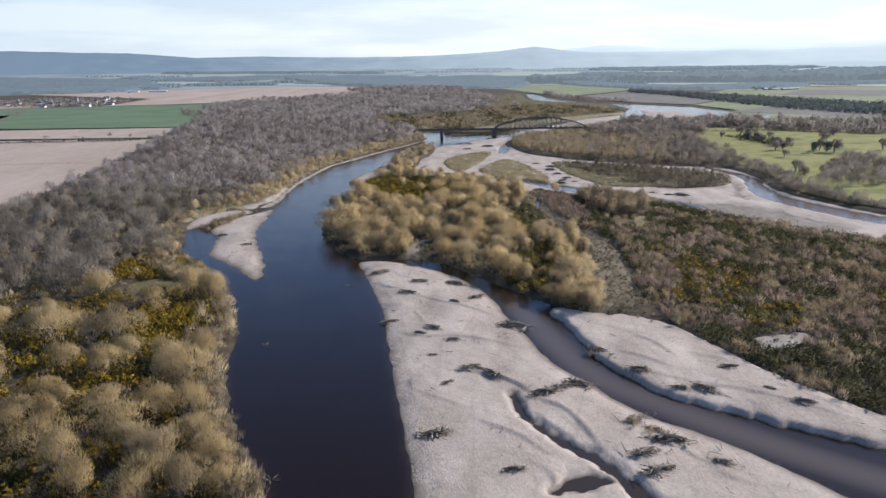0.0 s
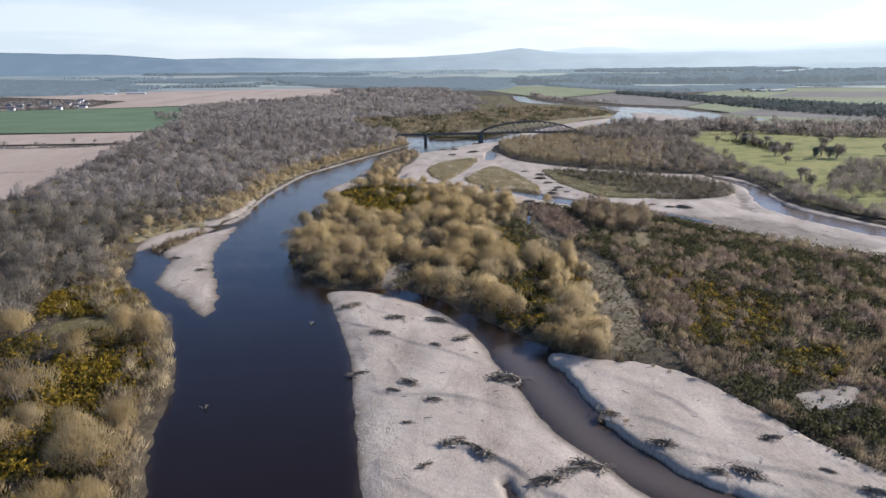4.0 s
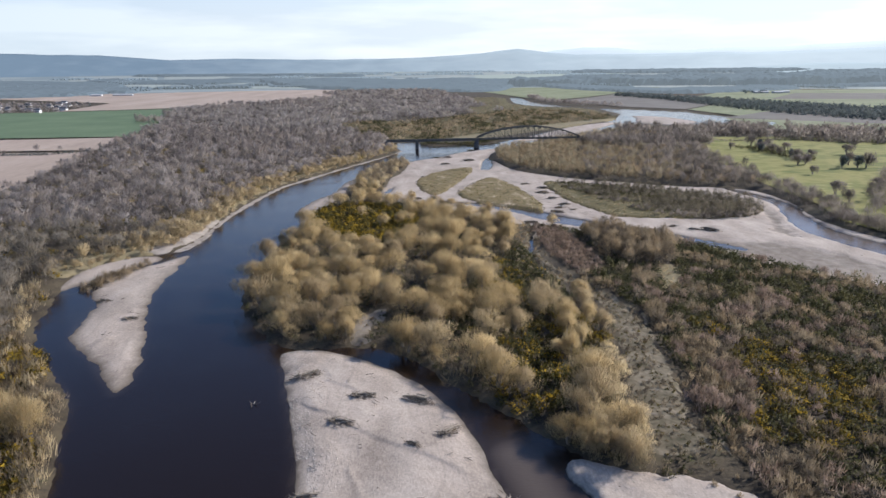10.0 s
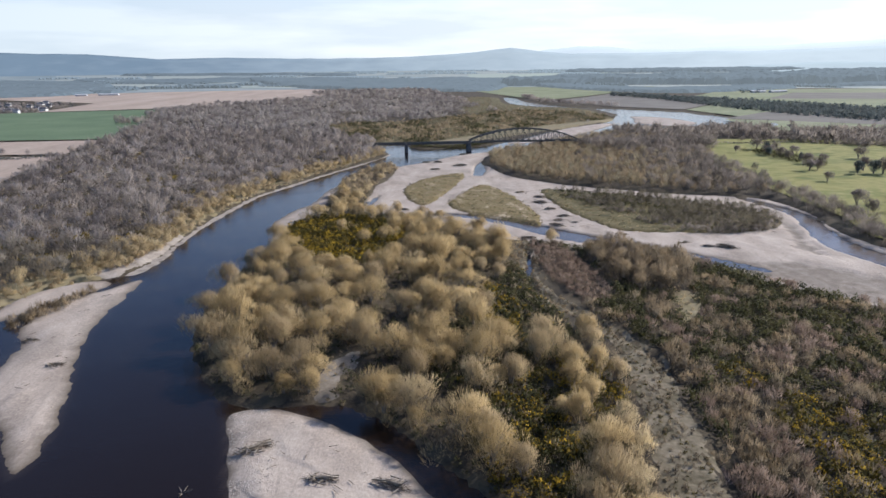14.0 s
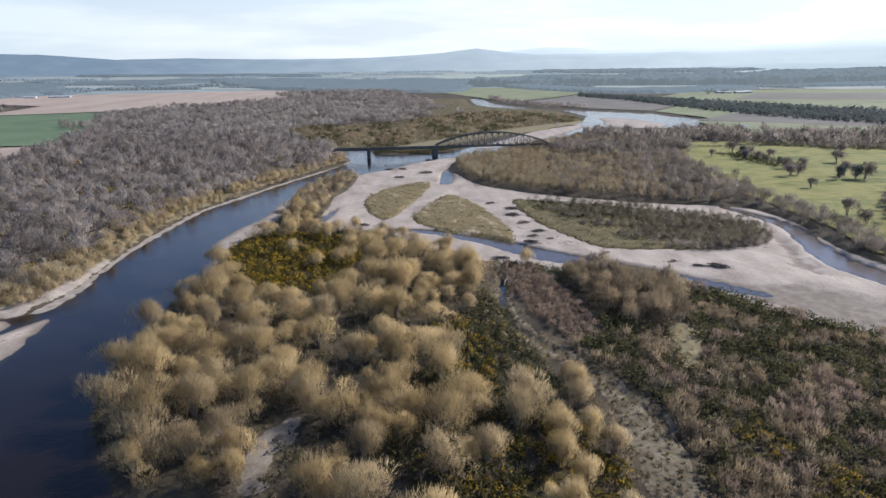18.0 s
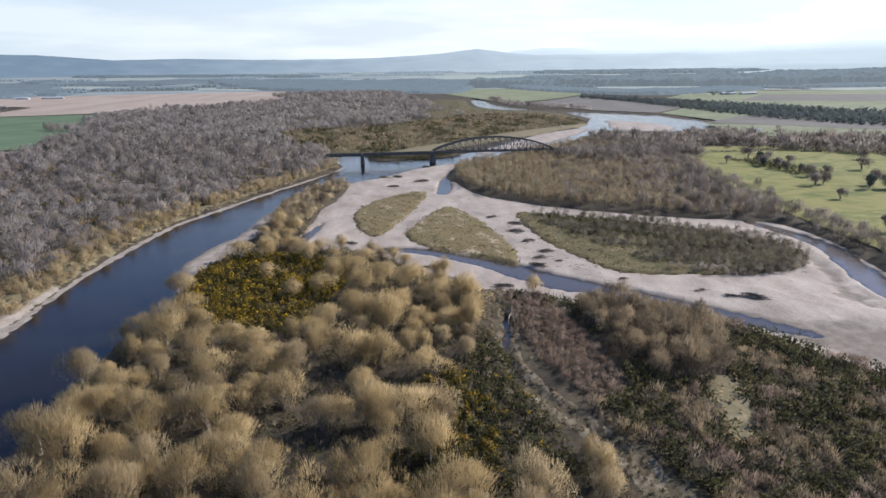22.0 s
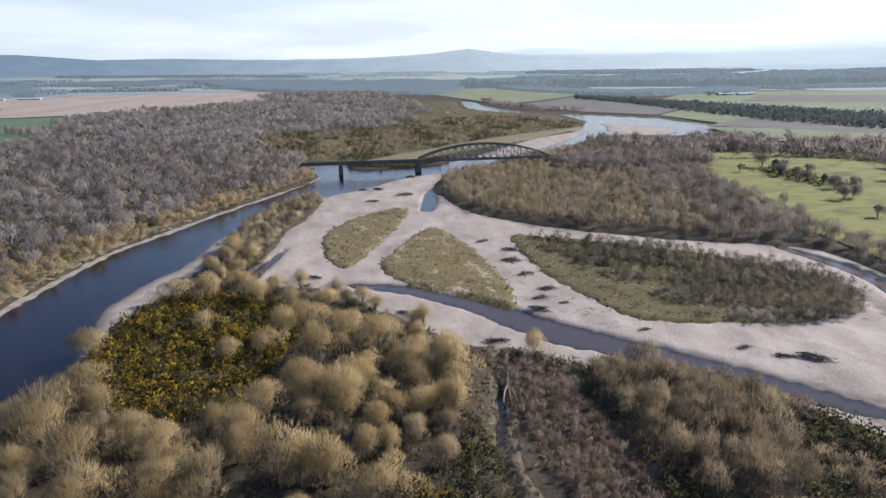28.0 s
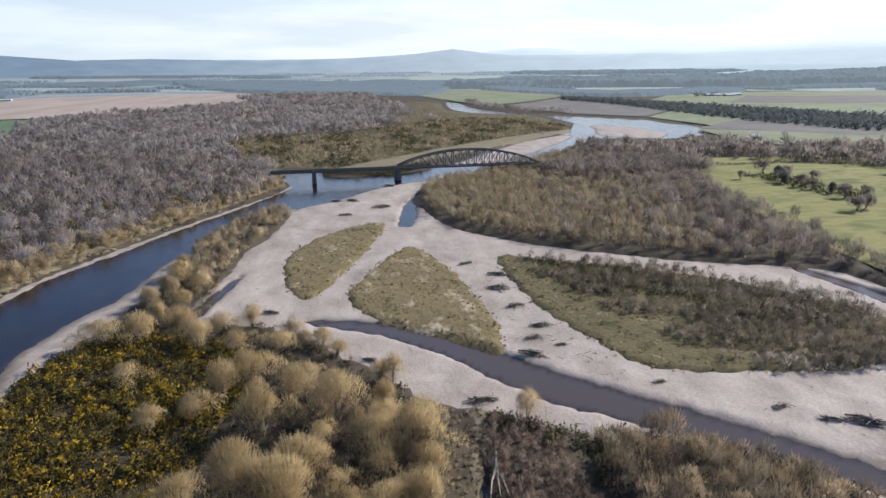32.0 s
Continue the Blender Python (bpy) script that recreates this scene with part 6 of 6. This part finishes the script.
for side in (-3.6, 3.6):
    one_bar("bottom_chord", (0, side, DECK), (SPAN, side, DECK), 0.7, 1.1, M_IRON, bridge)
    panels = 18
    for i in range(panels):
        u0, u1 = SPAN * i / panels, SPAN * (i + 1) / panels
        one_bar("top_chord", (u0, side, bow(u0)), (u1, side, bow(u1)), 0.8, 0.95, M_IRON, bridge)
        if i:
            one_bar("truss_post", (u0, side, DECK), (u0, side, bow(u0)), 0.45, 0.45, M_IRON, bridge)
        one_bar("truss_brace", (u0, side, DECK), (u1, side, bow(u1)), 0.3, 0.3, M_IRON, bridge)
        one_bar("truss_brace", (u1, side, DECK), (u0, side, bow(u0)), 0.3, 0.3, M_IRON, bridge)
for i in range(3, 16):
    u = SPAN * i / 18
    one_bar("wind_brace", (u, -3.6, bow(u)), (u, 3.6, bow(u)), 0.35, 0.35, M_IRON, bridge)
one_bar("deck", (-92, 0, DECK - 0.35), (SPAN + 92, 0, DECK - 0.35), 6.2, 0.5, M_STONE, bridge)
for u0, u1 in ((-92, -61), (-61, 0), (SPAN, SPAN + 61), (SPAN + 61, SPAN + 92)):
    for side in (-3.4, 3.4):
        one_bar("side_girder", (u0 + 0.3, side, DECK - 0.1), (u1 - 0.3, side, DECK - 0.1), 0.45, 1.9, M_IRON, bridge)
for u, wide in ((-91.5, 4), (-61, 3.0), (0, 4.2), (SPAN, 4.2), (SPAN + 61, 3.0), (SPAN + 91.5, 4)):
    bm = bmesh.new()
    for side in (-2.4, 2.4):
        bmesh.ops.create_cone(bm, segments=12, radius1=wide * 0.62, radius2=wide * 0.46, depth=DECK + 0.6, cap_ends=True, matrix=Matrix.Translation((u, side, DECK / 2 - 1.2)))
    bar(bm, (u, -2.4, DECK - 1.6), (u, 2.4, DECK - 1.6), wide * 0.8, 1.2)
    pier = part("pier", bm, M_STONE, bridge)
    one_bar("pier_cap", (u, -4.2, DECK - 0.75), (u, 4.2, DECK - 0.75), wide * 0.9, 0.5, M_STONE, pier)


# ---- driftwood on the shingle ----
def drift_pile(seed, size):
    """A stranded tree: a bleached trunk, its root plate and a litter of broken limbs, half sunk in silt."""
    r = np.random.RandomState(seed)
    ob = new("driftwood_pile")
    a = r.uniform(-0.5, 0.5)
    L = size * r.uniform(0.45, 0.8)
    end = np.array([math.cos(a) * L, math.sin(a) * L, size * 0.12])
    start = np.array([-end[0] * 0.4, -end[1] * 0.4, size * 0.14])
    tri_object("trunk", limb_tris([start, (start + end) / 2 + np.array([0, 0, 0.06 * size]), end], [0.07 * size, 0.055 * size, 0.02 * size], 7), M_DRIFT, ob)
    for _ in range(8):
        d = unit(np.array([-end[0], -end[1], 0]) / L * 0.4 + r.normal(size=3) * 0.8)
        d[2] = abs(d[2]) * 0.45 + 0.03
        mid_p = start + d * size * 0.18
        tri_object("root", limb_tris([start, mid_p, mid_p + unit(d + r.normal(size=3) * 0.6) * size * 0.16], [0.04 * size, 0.025 * size, 0.006 * size], 4), M_DRIFT, ob)
    for _ in range(7):
        b = r.normal(size=3) * np.array([0.35, 0.22, 0]) * size + np.array([0, 0, 0.1 * size])
        d = unit(r.normal(size=3) * np.array([1, 0.8, 0.2]))
        d[2] = min(abs(d[2]), 0.2)
        tri_object("branch", limb_tris([b - d * size * 0.2, b + d * size * 0.15, b + (d + r.normal(size=3) * 0.3) * size * 0.32], [0.024 * size, 0.02 * size, 0.006 * size], 5), M_DRIFT, ob)
    n = 560
    p = r.normal(size=(n, 3)) * np.array([0.34, 0.12, 0.05]) * size + np.array([0, 0, 0.03 * size])
    p[:, 2] = np.abs(p[:, 2])
    w = unit(r.normal(size=(n, 3)) * np.array([1.2, 0.8, 0.18]))
    tri_object("twig_litter", slivers(p, p + w * r.uniform(0.1, 0.26, n)[:, None] * size, r.uniform(0.010, 0.026, n) * size, r), M_DARKDRIFT, ob)["kind"] = "stuff"
    # silt caught in the lee
    bm = bmesh.new()
    bmesh.ops.create_uvsphere(bm, u_segments=14, v_segments=8, radius=1, matrix=Matrix.Translation((0.05 * size, -0.1 * size, -0.10 * size)) @ Matrix.Diagonal((0.5 * size, 0.4 * size, 0.13 * size, 1)))
    for v in bm.verts:
        v.co += Vector((r.normal(), r.normal(), r.normal() * 0.5)) * 0.025 * size
    part("silt_mound", bm, M_GRAVEL, ob)
    return tagged(ob, "tangled bleached driftwood tree stranded on pale shingle", "driftwood", "driftwood on the shingle")


M_DARKDRIFT = mat("dark_drift_twigs", [(0.11, 0.085, 0.063), (0.18, 0.143, 0.108), (0.28, 0.228, 0.175)], 1.0, 3, 0.9, 0.0, 0, 0.5)
piles = [drift_pile(300 + i, 4.0) for i in range(4)]
PILES_BAR = [(-2, 126, 7), (-17, 192, 5), (-3, 185, 5), (3, 176, 4), (-7, 181, 3), (-3, 166, 3), (7, 157, 4.5), (1, 149, 3), (13, 153, 5), (25, 143, 6), (34, 148, 5), (44, 131, 7), (49, 122, 5), (42, 117, 7), (43, 111, 6), (57, 114, 5),
             (22, 187, 6), (12, 213, 5), (5, 228, 6), (-9, 230, 5), (-13, 218, 5), (-25, 242, 6), (14, 112, 4), (4, 208, 4), (10, 156, 3), (30, 146, 4), (47, 127, 4)]
PILES_EAST = [(44, 167, 6), (52, 154, 3.5), (59, 144, 5), (65, 143, 4), (76, 155, 4), (81, 143, 2.5), (86, 136, 4), (-91, 287, 4), (-108, 305, 3)]
PILES_BRAID = [(3, 479, 5), (133, 398, 5), (141, 391, 4), (148, 389, 7), (85, 446, 6), (82, 435, 6), (86, 473, 4), (90, 455, 4), (54, 716, 9), (46, 643, 8), (25, 625, 6), (29, 666, 6), (19, 666, 6), (77, 524, 5), (87, 508, 6), (36, 438, 5), (63, 411, 6), (84, 492, 5),
               (92, 440, 4), (110, 414, 3)]
r1 = np.random.RandomState(77)
stock = []
for x, y, s in PILES_BAR + PILES_EAST + PILES_BRAID:
    z = height_at(x, y)[0] + (0.1 if s > 3 else 0.05)
    m = Matrix.Translation((x, y, z)) @ Matrix.Rotation(r1.uniform(-0.6, 0.6) + (0 if r1.rand() < 0.6 else 2.9), 4, "Z") @ Matrix.Diagonal((s / 4.6, s / 4.6, s / 4.6, 1))
    if len(stock) < len(piles):
        piles[len(stock)].matrix_basis = m
        stock.append(1)
    else:
        copy_thing(piles[r1.randint(4)], m)

fallen = new("fallen_tree")
tri_object("trunk", limb_tris([(62, 391, 2.2), (61, 385, 2.1), (60.2, 380, 1.9)], [0.12, 0.3, 0.42], 7), M_DRIFT, fallen)
for dx in (-2.4, -0.4, 1.3):
    tri_object("limb", limb_tris([(60.4, 382, 2.0), (60.2 + dx * 0.6, 378, 2.2), (60 + dx, 373.5, 1.7)], [0.3, 0.2, 0.06], 6), M_DRIFT, fallen)
tagged(fallen, "bleached fallen tree with forked limbs beside a ditch", "dead tree")
for k, (x, y) in enumerate(((-53, 176), (-35, 111), (-36, 229))):
    r = np.random.RandomState(400 + k)
    snag = new("river_snag")
    for _ in range(6):
        d = unit(r.normal(size=3) * np.array([1, 1, 0.4]))
        d[2] = abs(d[2]) + 0.1
        tri_object("branch", limb_tris([(x, y, -0.3), (x + d[0], y + d[1], 0.1 + 0.3 * d[2]), (x + d[0] * 2, y + d[1] * 2, d[2])], [0.11, 0.07, 0.02], 5), M_DRIFT, snag)
    tagged(snag, "pale drowned branches breaking the river surface", "snag")

# ---- pasture trees, hedges, far buildings ----
park = [tree("field_tree", 501 + i, 4.2, 9.0, M_GREY, 700, 1.6, 0.2, 7, "bare spreading tree on green pasture", "tree", low=0.22, count=4, ragged=0.1) for i in range(2)]
yew = tree("dark_field_tree", 511, 3.6, 9.5, M_PINE, 700, 1.4, 0.35, 6, "dark evergreen tree on green pasture", "tree", low=0.1, count=3)
PARK = [(347, 566, 6), (343, 581, 5), (338, 696, 4), (299, 483, 4), (304, 585, 4), (343, 673, 4), (313, 589, 4), (329, 710, 5), (322, 656, 4), (255, 445, 4), (259, 464, 4), (327, 472, 4), (322, 675, 5), (324, 647, 4), (323, 618, 5), (329, 609, 4), (380, 640, 5), (400, 580, 5),
        (420, 690, 5), (370, 520, 4), (440, 520, 5), (290, 540, 3), (460, 610, 5), (300, 690, 3)]
DARK = [(330, 568, 4.5), (341, 567, 5), (328, 690, 4), (318, 668, 4), (325, 632, 3)]
plant(park, PARK[2:], "trees on the pasture", 41)
plant([yew], DARK[1:], "dark trees on the pasture", 42)
for ob, (x, y, s) in zip(park + [yew], PARK[:2] + DARK[:1]):
    ob.matrix_basis = Matrix.Translation((x, y, 1.7)) @ Matrix.Diagonal((s / 4, s / 4, s / 4, 1))
thicket("copse", grey, [M_SHADEWOOD, M_BARK], points_in(loop_of((244, 408), (268, 406), (300, 420), (350, 500), (340, 530), (300, 490), (262, 440)), 6, 71, (), lambda x, y, r: r.rand(len(x)) < 0.8), (0.6, 1.1), 51, "dark leafless copse on the pasture", "copse", rise=1.7)
thicket("copse", dark_gorse, [M_GORSE_DARK, M_BLOOM], points_in(loop_of((310, 700), (335, 690), (340, 640), (335, 605), (322, 610), (318, 650)), 6, 72), (1.2, 2.6), 52, "dark evergreen scrub on the pasture", "copse", rise=1.7)
hedge_line = [woods_set(180 + i, 40, 1.6, 2.6, 1.0, 0.5, 4, 0.05, 0.6, 0.1) for i in range(2)]
H1 = np.array([(x, np.interp(x, [-900, -470, -355, -323], [712, 690, 699, 718]) + 14) for x in np.arange(-900, -322, 2.6)])
H4 = np.array([(x, np.interp(x, [296, 330, 389, 431, 560], [778, 754, 757, 730, 690])) for x in np.arange(296, 560, 2.4)])
thicket("hedge", hedge_line, [M_SHADEWOOD, M_BARK], H4, (0.6, 1.1), 154, "dark bank and hedge across the pasture", "hedge", rise=1.8)
thicket("hedge", hedge_line, [M_PINE, M_BARK], H1, (0.7, 1.2), 53, "dark field hedge between tan fields", "hedge", rise=2.0)
H2 = np.array([(x, 548 + (x + 300) * 0.1) for x in np.arange(-600, -296, 3.0)])
thicket("hedge", hedge_line, [M_GREY, M_BARK], H2, (0.25, 0.45), 54, "low grassy strip across a ploughed field", "hedge", rise=2.2)
rr_ = np.random.RandomState(9)
H3 = np.array([(-345 + rr_.uniform(-8, 8), 735), (-400, 722), (-410, 724), (-440, 720), (-330, 730), (-520, 724), (-372, 729)])
thicket("hedge_trees", grey, [M_GREY, M_BARK], H3, (0.6, 1.0), 55, "bare trees standing in a field hedge", "tree", rise=2.0)
CRICKET = np.array([(x, y) for x, y in points_in(loop_of((-445, 1108), (-395, 1082), (-380, 1110), (-430, 1140)), 9, 73)])
thicket("copse", grey_far, [M_GREY, M_BARK], CRICKET, (0.8, 1.2), 56, "bare copse at the end of a green field", "copse", rise=2.0)


def house(x, y, turn, length, width, eaves, name="house", wall=None, roof=None, label="small pale house with a grey slate roof", pitch=0.42):
    ob = new(name)
    ob.matrix_basis = Matrix.Translation((x, y, 1.4)) @ Matrix.Rotation(turn, 4, "Z")
    bm = bmesh.new()
    bar(bm, (-length / 2, 0, eaves / 2), (length / 2, 0, eaves / 2), width, eaves)
    part("wall", bm, wall or M_HARL, ob)
    bm = bmesh.new()
    L, W, top = length / 2 + 0.4, width / 2 + 0.4, eaves + width * pitch
    v = [bm.verts.new(p) for p in ((-L, -W, eaves), (L, -W, eaves), (L, W, eaves), (-L, W, eaves), (-L, 0, top), (L, 0, top))]
    for f in ((0, 1, 5, 4), (2, 3, 4, 5), (1, 2, 5), (3, 0, 4), (3, 2, 1, 0)):
        bm.faces.new([v[i] for i in f])
    slates = part("roof", bm, roof or M_SLATE, ob)
    if name == "house":
        for sx in (-1, 1):
            one_bar("chimney", (sx * length * 0.42, 0, top - 0.6), (sx * length * 0.42, 0, top + 1.1), 0.9, 0.9, M_HARL, slates)
        for i in range(3):
            u = (i - 1) * length * 0.3
            one_bar("window", (u - 0.6, -width / 2 - 0.02, eaves * 0.55), (u + 0.6, -width / 2 - 0.02, eaves * 0.55), 0.1, 1.3, M_GLASSDARK, ob)
    return tagged(ob, label, name.replace("_", " "))


r2 = np.random.RandomState(31)
for x, y in ((-852, 1433), (-871, 1499), (-870, 1544), (-796, 1444), (-752, 1397), (-817, 1557), (-874, 1724), (-799, 1602), (-847, 1394), (-1030, 1597), (-905, 1480), (-930, 1560), (-770, 1500), (-960, 1450), (-985, 1530), (-840, 1640), (-900, 1620), (-1010, 1480), (-730, 1450), (-1060, 1520)):
    house(x, y, r2.uniform(-0.6, 0.6), r2.uniform(11, 16), r2.uniform(7, 9), r2.uniform(3.2, 5.2))
for x, y, L in ((-949, 2216, 60), (-1020, 2190, 34), (937, 1869, 40), (975, 1854, 26), (1010, 1880, 22)):
    house(x, y, 0.05, L, 14, 4.0, "farm_shed", M_SHED, M_SHED, "long pale farm shed among far fields", 0.2)
VILLAGE = loop_of((-1150, 1440), (-1000, 1400), (-860, 1380), (-740, 1380), (-740, 1480), (-780, 1660), (-900, 1760), (-1100, 1700))
thicket("village_trees", far_set, [M_GREY, M_BARK], points_in(VILLAGE, 14, 74), (0.45, 0.9), 57, "bare garden trees among village houses", "wood", rise=1.3)
thicket("village_trees", pine, [M_PINE, M_BARK], points_in(VILLAGE, 40, 75), (0.6, 1.0), 58, "dark evergreens among village houses", "wood", rise=1.3)
sheet("road", plain_loop((-1100, 700), (-683, 1009), (-742, 1143), (-867, 1397), (-874, 1397), (-752, 1143), (-694, 1009), (-1110, 704)), 2.75, M_TRACK, "pale farm road between fields", "road")
thicket("farm_trees", pine, [M_PINE, M_BARK], np.array([(880 + 14 * i, 1850 + (i % 3) * 12) for i in range(6)]), (1.0, 1.5), 59, "dark trees beside a far farm", "wood", rise=1.5)
thicket("river_trees", far_set, [M_GREY, M_BARK], points_in(loop_of((275, 1640), (310, 1470), (390, 1360), (400, 1375), (330, 1490), (295, 1640), (300, 1800), (280, 1800)), 12, 76), (0.8, 1.2), 60, "bare trees along the far river bank", "wood", rise=1.5)

# sticks and small flood litter strewn over the shingle
r3 = np.random.RandomState(55)
sticks = []
TONGUE = loop_of((76, 540), (90, 524), (88, 500), (92, 470), (100, 440), (110, 420), (98, 416), (84, 440), (80, 470), (78, 500))
for loop, many in ((BAR_LARGE, 420), (BAR_EAST, 160), (BAR_SPIT, 60), (BRAID, 620), (TONGUE, 260)):
    lo, hi = loop.min(0), loop.max(0)
    Q = r3.uniform(lo, hi, (many * 4, 2))
    clump = wave(Q[:, 0], Q[:, 1], 18, 61) + r3.uniform(-0.3, 0.3, len(Q)) > 0.3
    Q = Q[clump & (sdf(Q[:, 0], Q[:, 1], loop) > 2) & (land_depth(Q[:, 0], Q[:, 1]) < -1)][:many]
    zq = height_at(Q[:, 0], Q[:, 1]) + 0.28
    base = np.column_stack([Q, zq])
    turn = r3.uniform(0, 6.28, len(Q))
    long_ = r3.uniform(0.5, 2.6, len(Q))
    tip = base + np.column_stack([np.cos(turn) * long_, np.sin(turn) * long_, r3.uniform(0, 0.35, len(Q))])
    for b, t in zip(base, tip):
        w = 0.04 + 0.03 * r3.rand()
        sticks.append(limb_tris([b, t], [w * 1.6, w * 0.5], 3))
litter = tri_object("drift_litter", np.concatenate(sticks), M_DARKDRIFT)
tagged(litter, "scattered dark sticks of flood litter on shingle", "driftwood", kind="stuff")

# coarse stones along the water's edge of the large bar and in the braids
r4 = np.random.RandomState(91)
octa = np.array([(1, 0, 0), (0, 1, 0), (-1, 0, 0), (0, -1, 0), (0, 0, 1)], float)
octa_faces = np.array([(0, 1, 4), (1, 2, 4), (2, 3, 4), (3, 0, 4)])
for loop, many, deep_in, words in ((BAR_LARGE, 26000, 9.0, "grey cobbles along the waterline of the shingle bar"), (BAR_EAST, 500, 30.0, "scattered cobbles on pale shingle"), (BRAID, 1500, 60.0, "scattered cobbles on the braided river bed")):
    lo, hi = loop.min(0), loop.max(0)
    Q = r4.uniform(lo, hi, (many * 14, 2))
    s = sdf(Q[:, 0], Q[:, 1], loop)
    rim = r4.rand(len(Q)) < np.where(s < deep_in * 0.5, 1.0, 0.25)
    ok = (s > 0.3) & (s < deep_in) & rim & (land_depth(Q[:, 0], Q[:, 1]) < -0.5) & (wave(Q[:, 0], Q[:, 1], 20, 93) > -0.5)
    if loop is BAR_LARGE:   # the outer side only
        ok &= Q[:, 0] < np.interp(Q[:, 1], [40, 110, 200, 260], [20, 10, -4, -26])
    Q = Q[ok][:many]
    size = r4.uniform(0.08, 0.24, len(Q)) * r4.uniform(0.6, 1.2, len(Q))
    turn = r4.uniform(0, 6.28, len(Q))
    V = octa[None] * size[:, None, None] * np.array([1.0, 0.8, 0.36])
    c_, s_ = np.cos(turn)[:, None], np.sin(turn)[:, None]
    V = np.stack([V[:, :, 0] * c_ - V[:, :, 1] * s_, V[:, :, 0] * s_ + V[:, :, 1] * c_, V[:, :, 2]], -1)
    V += np.column_stack([Q, height_at(Q[:, 0], Q[:, 1]) + 0.02])[:, None]
    Fq = (octa_faces[None] + 5 * np.arange(len(Q))[:, None, None]).reshape(-1, 3)
    tagged(mesh_object("cobbles", V.reshape(-1, 3), Fq, [M_COBBLE]), words, "stones", kind="stuff")
